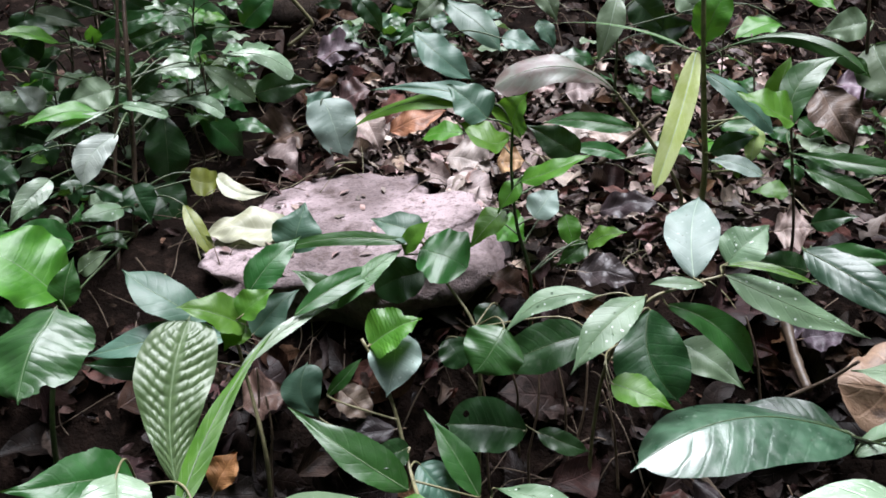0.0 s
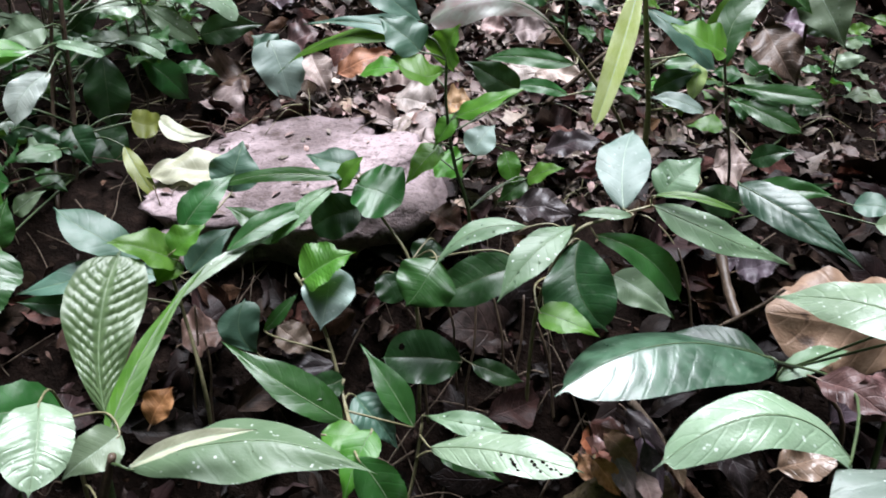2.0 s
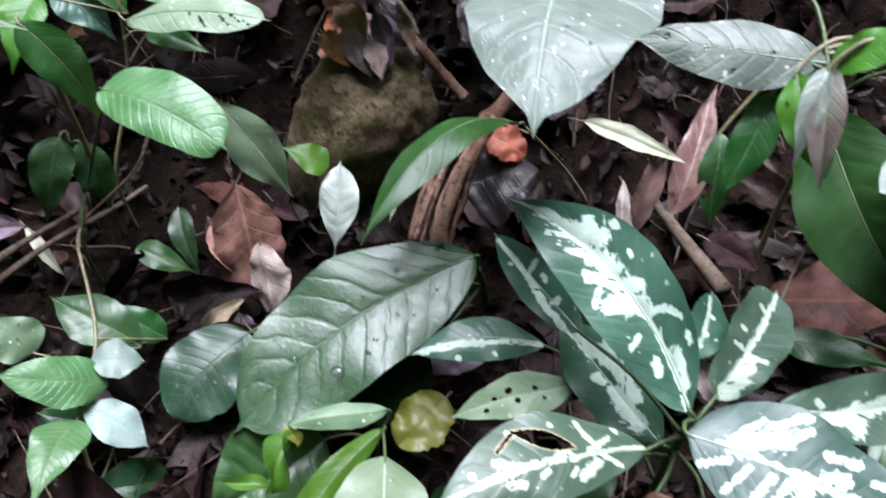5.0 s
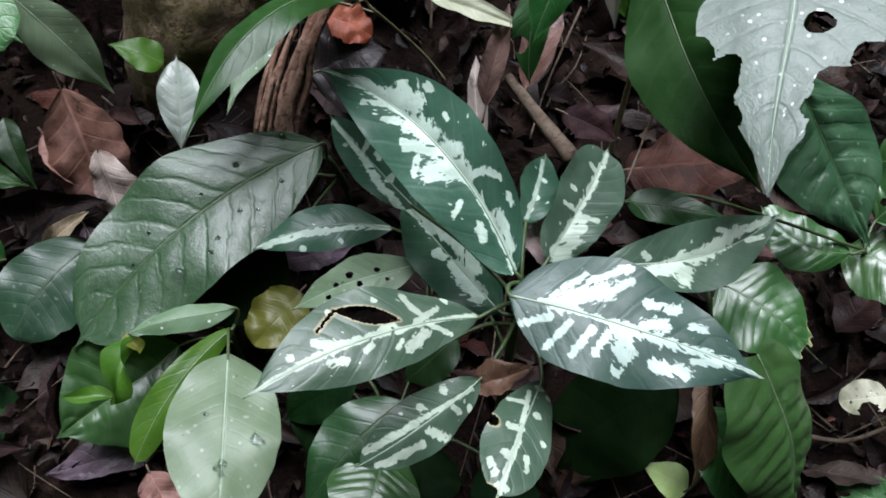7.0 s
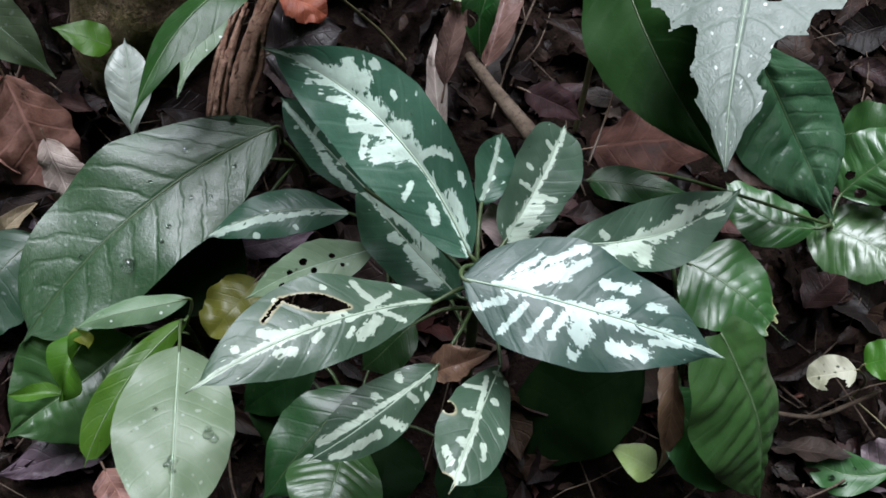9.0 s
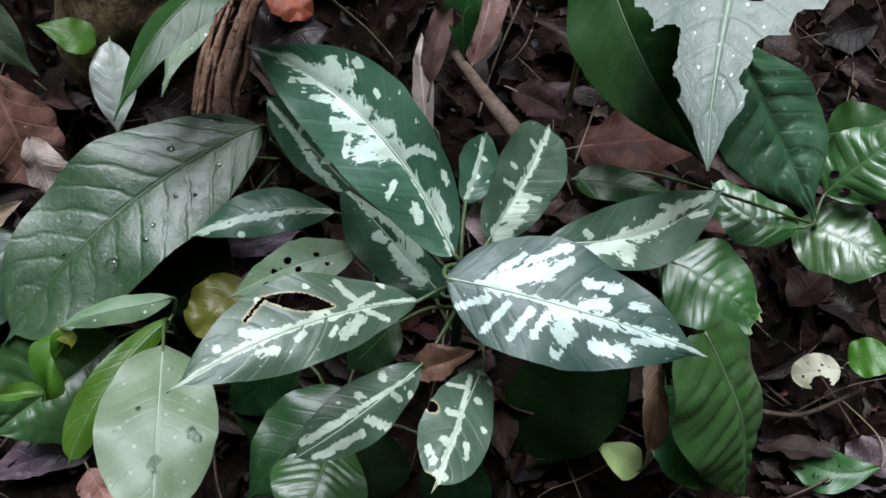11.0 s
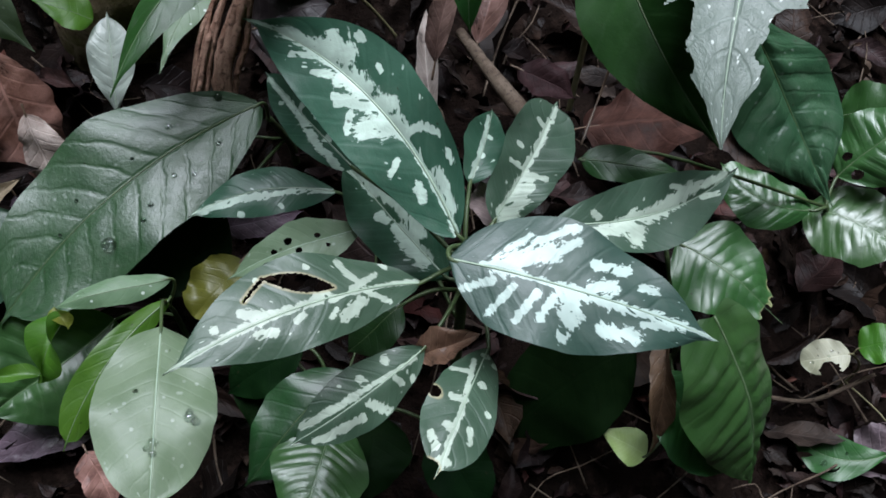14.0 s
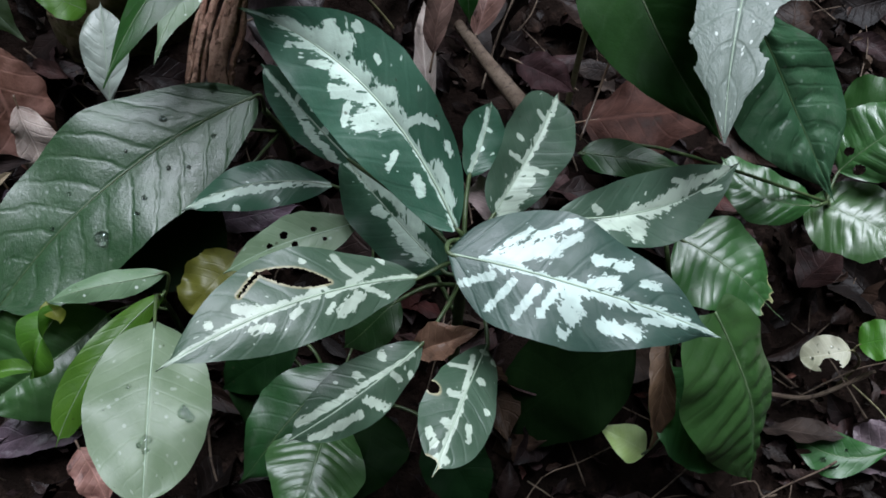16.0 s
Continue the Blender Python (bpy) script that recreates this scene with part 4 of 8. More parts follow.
holed = plant("holed_seedling", "seedling with a grey-green leaf full of small holes", "plant", [(0.4015, 0.2521, 0.059), (0.4182, 0.2835, -0.0147)], 0.002, "stem")
leaf(holed, (0.3959, 0.236, 0.0897), (0.2986, 0.2326, 0.071), 0.033, (-0.16, -0.43, 0.89), "grey", "elliptic", holes=[(0.3, 0.2, 0.05), (0.45, -0.2, 0.06), (0.5, 0.3, 0.07), (0.62, 0.1, 0.05), (0.7, -0.3, 0.05), (0.25, -0.3, 0.04)])
leaf(holed, (0.3649, 0.1707, 0.0068), (0.2739, 0.1238, -0.0337), 0.060, (-0.22, -0.37, 0.91), "dark", "elliptic", arch=0.1, fold=-0.15)

glossherb = plant("glossy_herb", "dark glossy herb in the deep shade under the variegated plant", "plant", [(0.3506, 0.1595, -0.0322), (0.3569, 0.1604, -0.0858)], 0.003, "stem")
leaf(glossherb, (0.3489, 0.1478, -0.0155), (0.2998, 0.0694, -0.0114), 0.069, (0.12, -0.02, 0.99), "gleam", "elliptic", arch=0.1, fold=-0.2, quilt=0.02, veins=13)
# the next four leaves carry the upper leaves' shade in their colour
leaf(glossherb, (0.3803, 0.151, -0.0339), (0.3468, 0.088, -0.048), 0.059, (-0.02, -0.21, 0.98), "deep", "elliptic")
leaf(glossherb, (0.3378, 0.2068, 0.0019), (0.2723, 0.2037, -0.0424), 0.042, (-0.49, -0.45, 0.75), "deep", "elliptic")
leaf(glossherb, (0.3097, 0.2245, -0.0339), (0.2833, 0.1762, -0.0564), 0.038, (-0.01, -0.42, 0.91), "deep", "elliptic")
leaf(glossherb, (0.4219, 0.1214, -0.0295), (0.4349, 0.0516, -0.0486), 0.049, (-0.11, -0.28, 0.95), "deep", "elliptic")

rightherb = plant("quilted_herb", "herb with big glossy quilted green leaves, partly eaten", "plant", [(0.6501, 0.208, 0.0007), (0.6622, 0.1576, -0.0903)], 0.003, "stem")
leaf(rightherb, (0.6111, 0.1046, 0.0754), (0.6577, 0.0256, -0.0891), 0.100, (0.37, -0.79, 0.49), "gleam", (0.5, 0.75), rag=0.05, sway=0.00, skew=0.00, arch=0.08, fold=-0.4, quilt=0.04, bow=-0.02, veins=10, stalk=False)
leaf(rightherb, (0.6384, 0.1872, 0.0403), (0.7008, 0.1095, 0.0082), 0.079, (-0.04, -0.41, 0.91), "gleam", "ovate", quilt=0.015, holes=[(0.85, -0.6, 0.16), (0.7, -0.9, 0.12), (0.6, 0.9, 0.08), (0.97, 0, 0.24), (0.9, 0.4, 0.14)], arch=0.08, fold=-0.15, rim=True)
leaf(rightherb, (0.5963, 0.1134, -0.022), (0.6474, 0.0343, -0.0878), 0.064, (-0.02, -0.65, 0.76), "quiltg", "elliptic", quilt=0.015)
# blackened green: shade of the variegated leaf above, put into the colour
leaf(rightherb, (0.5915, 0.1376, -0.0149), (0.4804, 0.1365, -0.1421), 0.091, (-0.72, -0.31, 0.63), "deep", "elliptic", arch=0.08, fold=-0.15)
leaf(rightherb, (0.5901, 0.0724, -0.0941), (0.5587, 0.105, -0.0859), 0.031, (-0.08, -0.31, 0.95), "lime", "ovate")
fallen_leaf((0.6066, 0.1281, 0.0125), (0.5783, 0.0649, -0.0564), 0.022, (-0.42, -0.57, 0.7), "brown", "withered brown leaf strip hanging beside a quilted leaf", "lance", fold=0.9, twist=2.0)

# the herbs beside the variegated plant

overhang = plant("silver_leaved_herb", "tall herb with a large silvery leaf, gnawed along its edges", "plant", [(0.6378, 0.248, 0.3024), (0.8, 0.38, 0.3), (0.84, 0.42, 0.05)], 0.004, "stem")
leaf(overhang, (0.6577, 0.277, 0.2828), (0.5752, 0.1319, 0.2266), 0.106, (-0.34, -0.17, 0.93), "frost", "ovate", arch=0.06, fold=0.0, holes=[(0.62, 0.75, 0.2), (0.75, 0.55, 0.1), (0.72, 0.85, 0.16), (0.62, -0.65, 0.2), (0.78, -0.55, 0.12), (0.5, 0.95, 0.12), (0.5, -0.9, 0.12), (0.84, 0.5, 0.08), (0.36, -0.3, 0.07)], rows=70, cols=40, wave=0.0)
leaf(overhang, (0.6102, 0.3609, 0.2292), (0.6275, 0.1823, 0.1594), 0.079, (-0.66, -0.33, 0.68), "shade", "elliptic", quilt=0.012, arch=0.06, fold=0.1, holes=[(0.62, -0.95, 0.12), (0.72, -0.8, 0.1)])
leaf(overhang, (0.6793, 0.2649, 0.1966), (0.7381, 0.1588, 0.0854), 0.086, (-0.07, -0.74, 0.67), "satin", (1.27, 1.23), rag=0.05, sway=0.00, skew=-0.00, bow=-0.04, quilt=0.04, arch=-0.04, fold=-0.12, veins=7)

radial = plant("rosette_herb", "herb with glossy ribbed leaves spreading from one point", "plant", [(0.7933, 0.197, 0.0181), (0.8458, 0.2117, -0.0569)], 0.0035, "stem")
leaf(radial, (0.7769, 0.1962, 0.0197), (0.7219, 0.2603, 0.0289), 0.050, (-0.19, -0.3, 0.94), "gleam", (0.50, 0.51), rag=0.05, sway=0.00, skew=-0.00, bow=-0.19, quilt=0.02, fold=-0.2, arch=0.11, veins=8)
leaf(radial, (0.7883, 0.2107, 0.0016), (0.8418, 0.1348, 0.0127), 0.075, (-0.34, -0.1, 0.94), "gleam", "elliptic", quilt=0.02, fold=-0.2, arch=0.1, veins=8)
leaf(radial, (0.8107, 0.2154, 0.0319), (0.8663, 0.2206, 0.0942), 0.071, (-0.72, -0.2, 0.66), "gleam", "elliptic", quilt=0.02, veins=8, fold=-0.15, holes=[(0.15, 0.3, 0.06), (0.2, -0.2, 0.05)])
leaf(radial, (0.8395, 0.2663, 0.0473), (0.8822, 0.2414, 0.0766), 0.053, (-0.64, -0.25, 0.72), "mid", "elliptic")
leaf(radial, (0.5765, 0.2562, 0.0839), (0.6576, 0.216, 0.0785), 0.031, (-0.14, -0.41, 0.9), "quiltg", (0.68, 1.63), rag=0.05, sway=0.00, arch=0.11, skew=0.00, bow=0.01, fold=-0.1)

rightsprout = plant("sprout", "tiny sprout with pale green leaves on a bare white runner", "plant", [(0.8006, 0.096, -0.0726), (0.8294, 0.0947, -0.1155)], 0.0015, "palestem")
drops(leaf(rightsprout, (0.7955, 0.0958, -0.0692), (0.7624, 0.109, -0.0891), 0.034, (-0.53, -0.05, 0.85), "cream", "round", arch=0.1, holes=[(0.45, -0.75, 0.24)]), [(0.42, 0.04, 0.0011), (0.6, 0.53, 0.0008), (0.77, -0.18, 0.0014), (0.34, 0.31, 0.0012)])
leaf(rightsprout, (0.8022, 0.0966, -0.0638), (0.8284, 0.086, -0.0457), 0.038, (-0.56, 0.01, 0.83), "bright", "round")
drops(leaf(rightsprout, (0.8199, 0.0178, -0.1328), (0.76, 0.0727, -0.1619), 0.042, (-0.47, -0.04, 0.88), "mid", (1.09, 0.75), rag=0.05, sway=0.00, arch=0.10, skew=0.00, bow=-0.20), [(0.6, -0.3, 0.003), (0.4, 0.3, 0.0015)])
twig([(0.7494, 0.1015, -0.1434), (0.7742, 0.0848, -0.1322), (0.7946, 0.0786, -0.1074), (0.8204, 0.0776, -0.0885)], 0.0028, 0.0018, "pale bare runner lying on the litter")

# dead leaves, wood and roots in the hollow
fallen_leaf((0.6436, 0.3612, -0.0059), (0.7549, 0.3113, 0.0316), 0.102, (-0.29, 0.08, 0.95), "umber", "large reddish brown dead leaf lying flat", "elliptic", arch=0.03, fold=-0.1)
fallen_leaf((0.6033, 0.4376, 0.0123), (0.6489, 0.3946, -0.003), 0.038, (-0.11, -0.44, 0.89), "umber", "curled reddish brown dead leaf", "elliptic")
fallen_leaf((0.3074, 0.2962, 0.0021), (0.2606, 0.2647, -0.0155), 0.048, (-0.09, -0.38, 0.92), "olive", "small rounded yellow-olive leaf", "round")
fallen_leaf((0.1269, 0.5557, 0.0471), (0.1404, 0.4887, -0.1044), 0.074, (0.17, -0.9, 0.41), "copper", "glossy brown dead leaf arched over the litter", "elliptic", fold=-0.7, arch=0.12)
fallen_leaf((0.0557, 0.4764, -0.0966), (0.1231, 0.4964, -0.0952), 0.042, (0.08, -0.34, 0.94), "orange", "orange-brown curled dead leaf", "lance", fold=0.8)
fallen_leaf((0.1588, 0.232, -0.0984), (0.0618, 0.2367, -0.0984), 0.035, (-0.01, -0.22, 0.98), "purple", "purple-grey dead leaf lying in the hollow", "elliptic")
fallen_leaf((0.1571, 0.2007, -0.0675), (0.169, 0.1573, -0.0895), 0.031, (0.18, -0.41, 0.9), "orange", "orange dead leaf under a dull green one", "elliptic")
fallen_leaf((0.7968, 0.024, -0.1667), (0.8535, 0.0267, -0.1254), 0.053, (-0.58, -0.09, 0.81), "purple", "dark purple-brown dead leaf in shade", "elliptic")
fallen_leaf((0.402, 0.1223, 0.0993), (0.4417, 0.118, 0.1171), 0.023, (-0.42, -0.2, 0.89), "brown", "red-brown dead leaf caught in the variegated plant", "lance", fold=0.8)
fallen_leaf((0.2943, 0.3698, -0.045), (0.3689, 0.3685, -0.0456), 0.035, (0, -0.33, 0.95), "purple", "purplish dead leaf on the soil", "elliptic")
fallen_leaf((0.4723, 0.1754, 0.1354), (0.4739, 0.2148, 0.1382), 0.024, (-0.14, -0.07, 0.99), "pink", "withered whitish leaf stub of the variegated plant", "lance", fold=0.5)
fallen_leaf((0.4965, 0.3761, 0.0245), (0.5232, 0.4878, 0.0611), 0.020, (-0.11, -0.29, 0.95), "pink", "narrow pale dried leaf leaning on the litter", "lance", fold=0.9)
fallen_leaf((0.5033, 0.3988, 0.0765), (0.5364, 0.448, 0.1469), 0.023, (-0.39, -0.66, 0.64), "brown", "narrow reddish dried stalk leaf", "lance", fold=1.0)
fallen_leaf((0.4648, 0.4781, 0.1489), (0.5487, 0.4224, 0.1331), 0.020, (-0.13, -0.44, 0.89), "cream", "pale curled dry leaf strip", "lance", fold=0.6)
fallen_leaf((0.5531, 0.4276, 0.0634), (0.6298, 0.541, 0.1287), 0.036, (-0.23, -0.37, 0.9), "copper", "shredded brown dead leaf", "ovate", fold=0.6)
fallen_leaf((0.4012, 0.6556, 0.0138), (0.4272, 0.6214, -0.0274), 0.076, (0.13, -0.72, 0.68), "orange", "rust-red dead leaf lying behind the root", "elliptic")
fibrous_root([(0.3900, 0.5200, 0.1300), (0.3616, 0.4906, 0.1036), (0.3433, 0.4682, 0.0823), (0.3288, 0.4471, 0.0652), (0.3213, 0.4241, 0.0349)], 0.0105, 11, 4, "shredded reddish brown root stump standing in the litter")
fibrous_root([(0.3500, 0.5200, 0.1050), (0.3242, 0.4851, 0.0793), (0.3029, 0.4579, 0.0356)], 0.007, 7, 9, "rotten fibrous brown root leaning on the rock")
twig([(0.545, 0.4502, 0.0586), (0.5481, 0.3843, 0.0695), (0.5545, 0.3158, 0.078)], 0.005, 0.008, "thick grey-brown cut stem on the litter", bark="twig", name="cut_stem", knobs=0.15, sides=10)
twig([(0.6523, 0.5301, 0.0649), (0.5857, 0.4477, 0.0442), (0.5488, 0.3922, 0.0308)], 0.0014, 0.001, "thin dry runner hanging over the litter")
twig([(0.6509, 0.3533, 0.1119), (0.6379, 0.3414, 0.0607), (0.6059, 0.3042, 0.0392)], 0.0013, 0.001, "thin orange-brown stalk standing in the litter", bark="woody")
twig([(-0.1052, 0.4693, 0.0269), (-0.0628, 0.5325, 0.0172), (-0.0115, 0.5873, 0.0057), (0.0177, 0.6303, -0.0037)], 0.004, 0.0025, "pale brown twig lying across the hollow")
twig([(0.0679, 0.57, 0.1341), (0.0358, 0.5585, 0.0803), (-0.0304, 0.5538, 0.0239), (-0.0266, 0.5033, 0.0331)], 0.0016, 0.0018, "thin curved brown stem over the hollow")
fallen_leaf((0.2328, 0.7364, 0.0935), (0.3072, 0.7061, 0.051), 0.057, (0.21, -0.59, 0.78), "orange", "shredded orange rotten wood and leaf remains", "lance", fold=0.8)
fallen_leaf((0.2503, 0.755, 0.1252), (0.2752, 0.7033, 0.0798), 0.049, (0.06, -0.64, 0.76), "orange", "splintered rust-coloured dead leaf", "lance", fold=0.9)
fallen_leaf((0.3148, 0.7414, 0.1271), (0.3258, 0.6892, 0.0645), 0.038, (0, -0.77, 0.64), "purple", "mauve dead leaf standing on edge", "lance", fold=0.6)
fallen_leaf((0.3138, 0.8005, 0.1093), (0.3481, 0.6609, 0.0461), 0.050, (-0.07, -0.43, 0.9), "black", "black wet dead leaf on the rock", "elliptic")
fallen_leaf((0.3602, 0.5073, 0.057), (0.4402, 0.5011, 0.0742), 0.095, (-0.22, -0.39, 0.89), "black", "large blackish dead leaf pressed into the soil", "elliptic", fold=0.1)
fallen_leaf((0.3878, 0.5357, 0.0971), (0.425, 0.5144, 0.0838), 0.038, (0.02, -0.5, 0.86), "orange", "red-brown scrap of dead leaf", "round")

# plants of the middle ground

ovalherb = plant("oval_leaved_herb", "herb with an oval pale-veined leaf and a duller one behind", "plant", [(0.0464, 0.5142, 0.1957), (-0.0124, 0.5751, 0.0727), (-0.0351, 0.541, 0.0123)], 0.002, "stem")
leaf(ovalherb, (0.0509, 0.5024, 0.2132), (0.1522, 0.4285, 0.1939), 0.059, (-0.14, -0.43, 0.89), "striped", (0.38, 0.36), rag=0.05, sway=0.00, skew=-0.11, bow=-0.04, arch=0.09, fold=-0.1)
leaf(ovalherb, (0.1445, 0.4677, 0.2149), (0.1931, 0.4556, 0.1135), 0.043, (0.44, -0.84, 0.31), "grey", (1.02, 1.35), rag=0.05, sway=0.00, skew=0.03, bow=-0.01, arch=0.06, stalk=False)

wetherb = plant("small_wet_herb", "small herb with a shiny whitish veined leaf", "plant", [(0.2212, 0.5, -0.0134), (0.2203, 0.4956, -0.0447)], 0.002, "stem")
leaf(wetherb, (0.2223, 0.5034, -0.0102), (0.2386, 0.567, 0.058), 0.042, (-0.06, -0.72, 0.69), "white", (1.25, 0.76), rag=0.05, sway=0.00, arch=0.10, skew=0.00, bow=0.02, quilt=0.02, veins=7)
leaf(wetherb, (0.2262, 0.5555, 0.0601), (0.1804, 0.5693, 0.0805), 0.036, (0.26, -0.42, 0.87), "bright", "ovate", stalk=False)
leaf(wetherb, (0.2467, 0.647, 0.0979), (0.2261, 0.6035, 0.072), 0.040, (0.43, -0.6, 0.67), "dark", "ovate", stalk=False, holes=[(0.5, 0.2, 0.08)])

longleaf = plant("long_leaved_herb", "herb with long narrow bright green leaves", "plant", [(0.4261, 0.5279, 0.1091), (0.4825, 0.5484, 0.0283), (0.5143, 0.5438, -0.0235)], 0.002, "palestem")
leaf(longleaf, (0.4153, 0.5159, 0.123), (0.2479, 0.37, 0.1301), 0.042, (0.02, 0.02, 1), "mid", (1.15, 0.91), rag=0.05, sway=0.00, skew=-0.00, arch=0.20, fold=-0.35, bow=0.03)
leaf(longleaf, (0.3521, 0.5519, 0.0917), (0.2778, 0.4473, 0.0766), 0.030, (-0.11, -0.28, 0.95), "pale", (1.17, 1.59), rag=0.05, sway=0.00, skew=-0.00, bow=0.06, arch=0.05, fold=-0.2)

bigheart = plant("heart_leaved_herb", "tall herb with one very large pale heart-shaped leaf", "plant", [(0.4708, 0.4744, 0.3316), (0.5072, 0.5279, 0.328), (0.5728, 0.683, 0.288)], 0.0035, "stem")
drops(leaf(bigheart, (0.4211, 0.4353, 0.3292), (0.3519, 0.2658, 0.3091), 0.127, (-0.09, -0.14, 0.99), "frost", (0.38, 0.76), rag=0.05, sway=0.00, skew=-0.07, bow=0.03, arch=0.11, fold=-0.12, quilt=0.009), [(0.64, -0.53, 0.0013), (0.22, -0.04, 0.0011), (0.39, 0.46, 0.0008), (0.57, -0.25, 0.0014)])
drops(leaf(bigheart, (0.516, 0.2593, 0.3474), (0.4153, 0.3059, 0.3439), 0.039, (-0.27, -0.53, 0.81), "frost", "elliptic", arch=0.06, fold=-0.15), [(0.27, 0.11, 0.0016), (0.44, -0.6, 0.0013), (0.61, -0.11, 0.0011), (0.79, 0.38, 0.0017)])

drooper = plant("drooping_sprout", "sprout with limp whitish young leaves on a pale twig", "plant", [(0.5293, 0.2295, 0.3792), (0.62, 0.36, 0.28), (0.66, 0.42, 0.08)], 0.003, "palestem")
leaf(drooper, (0.4963, 0.2325, 0.3639), (0.4794, 0.2078, 0.3181), 0.014, (-0.53, -0.65, 0.55), "white", "ovate", fold=0.9, twist=0.9)
leaf(drooper, (0.5012, 0.2345, 0.3621), (0.4892, 0.1943, 0.3132), 0.017, (-0.49, -0.61, 0.62), "bronze", "lance", fold=0.9, twist=-0.8)
drops(leaf(drooper, (0.4911, 0.2491, 0.3508), (0.501, 0.2055, 0.3098), 0.028, (-0.72, -0.56, 0.42), "bright", "lance", fold=0.3), [(0.49, -0.46, 0.001), (0.66, 0.04, 0.0016), (0.24, 0.53, 0.0013), (0.41, -0.18, 0.0011)])
leaf(drooper, (0.4938, 0.2657, 0.3272), (0.4653, 0.2387, 0.2736), 0.025, (-0.5, -0.64, 0.59), "mid", "elliptic")
leaf(drooper, (0.485, 0.2906, 0.2782), (0.4739, 0.2518, 0.2304), 0.022, (-0.39, -0.67, 0.63), "mid", "elliptic", holes=[(0.6, 0.5, 0.2)])
leaf(drooper, (0.5022, 0.239, 0.3591), (0.5306, 0.2192, 0.3884), 0.025, (-0.74, -0.08, 0.67), "bright", "elliptic")

eaten = plant("gnawed_herb", "herb with pale green leaves gnawed into slits", "plant", [(0.0497, 0.6393, 0.2213), (0.0359, 0.6351, 0.1346), (0.0011, 0.6009, 0.0431)], 0.002, "palestem")
drops(leaf(eaten, (0.0523, 0.6358, 0.2336), (0.137, 0.6109, 0.2303), 0.026, (-0.1, -0.45, 0.89), "pale", (1.46, 1.06), rag=0.05, sway=0.00, arch=0.10, skew=-0.00, bow=0.04, fold=0.1), [(0.71, 0.18, 0.0013), (0.28, -0.53, 0.001), (0.46, -0.04, 0.0016), (0.63, 0.46, 0.0013)])
leaf(eaten, (0.0582, 0.6099, 0.2136), (0.1962, 0.5327, 0.2448), 0.046, (-0.32, -0.2, 0.92), "sheen", (0.65, 0.52), rag=0.05, sway=0.00, arch=0.07, skew=0.00, bow=-0.01, holes=[(0.50 + 0.09 * i + 0.02 * math.sin(4.1 * i) + (0.010 + 0.006 * i) * k, 0.05 + 0.10 * (i * 2 % 3) + 0.11 * k, 0.022 + 0.008 * (i + k) % 0.03) for i in range(5) for k in range(2 + i * 3 % 4)], fold=-0.1, rows=120, cols=60)
leaf(eaten, (0.0693, 0.6301, 0.1895), (0.1306, 0.5975, 0.179), 0.027, (-0.13, -0.52, 0.84), "mid", "ovate")

hangherb = plant("serrate_herb", "herb with drooping toothed leaves", "plant", [(-0.0904, 0.7642, 0.3336), (-0.0589, 0.7393, 0.2763), (-0.0362, 0.695, 0.2114), (-0.0125, 0.584, 0.2072), (-0.0136, 0.5919, 0.0781)], 0.0026, "palestem")
leaf(hangherb, (-0.0083, 0.5454, 0.2556), (0.0282, 0.5369, 0.1544), 0.042, (0.46, -0.86, 0.24), "mid", (0.60, 1.36), rag=0.05, sway=0.00, arch=0.10, skew=-0.00, bow=-0.06, teeth=0.12, fold=0.15)
leaf(hangherb, (0.0032, 0.5771, 0.262), (-0.0224, 0.5262, 0.2189), 0.035, (-0.05, -0.63, 0.77), "bright", "ovate", teeth=0.1)
leaf(hangherb, (-0.0442, 0.5765, 0.2578), (0.0041, 0.5698, 0.2515), 0.032, (0.07, -0.36, 0.93), "bright", "ovate")
leaf(hangherb, (-0.0372, 0.6769, 0.1977), (-0.1702, 0.7234, 0.2717), 0.044, (0.19, -0.64, 0.75), "mid", (0.69, 1.38), rag=0.05, sway=0.00, arch=0.10, skew=0.15, bow=-0.04, teeth=0.08, fold=0.15)
leaf(hangherb, (-0.0371, 0.7093, 0.2287), (-0.0959, 0.6813, 0.226), 0.032, (0.32, -0.73, 0.6), "dark", "ovate", teeth=0.1)
leaf(hangherb, (0.0402, 0.6905, 0.1767), (-0.0214, 0.7522, 0.249), 0.036, (0.14, -0.69, 0.71), "mid", (1.04, 1.80), rag=0.05, sway=0.00, arch=0.10, skew=0.00, bow=-0.00, fold=0.2)
leaf(hangherb, (-0.0259, 0.7152, 0.202), (0.0222, 0.6857, 0.1492), 0.047, (0.41, -0.59, 0.7), "blue", "ovate", quilt=0.03, veins=8)
leaf(hangherb, (-0.081, 0.7614, 0.3266), (-0.0226, 0.7739, 0.3532), 0.063, (-0.27, -0.49, 0.83), "bright", "heart", teeth=0.15, holes=[(0.8, 0.7, 0.12), (0.85, -0.5, 0.12)], fold=0.3)
leaf(hangherb, (-0.0536, 0.7802, 0.3357), (-0.0619, 0.7294, 0.2798), 0.059, (0, -0.74, 0.67), "silver", (0.60, 0.93), rag=0.05, sway=0.00, arch=0.10, skew=0.00, bow=-0.05, fold=0.05)
leaf(hangherb, (-0.1489, 0.7923, 0.2106), (-0.1625, 0.8176, 0.2738), 0.052, (0.36, -0.84, 0.41), "blue", (1.20, 0.58), rag=0.05, sway=0.00, arch=0.10, skew=-0.00, bow=-0.23)
leaf(hangherb, (-0.1354, 0.7832, 0.2482), (-0.0947, 0.7924, 0.2922), 0.017, (-0.29, -0.85, 0.45), "mid", "lance")

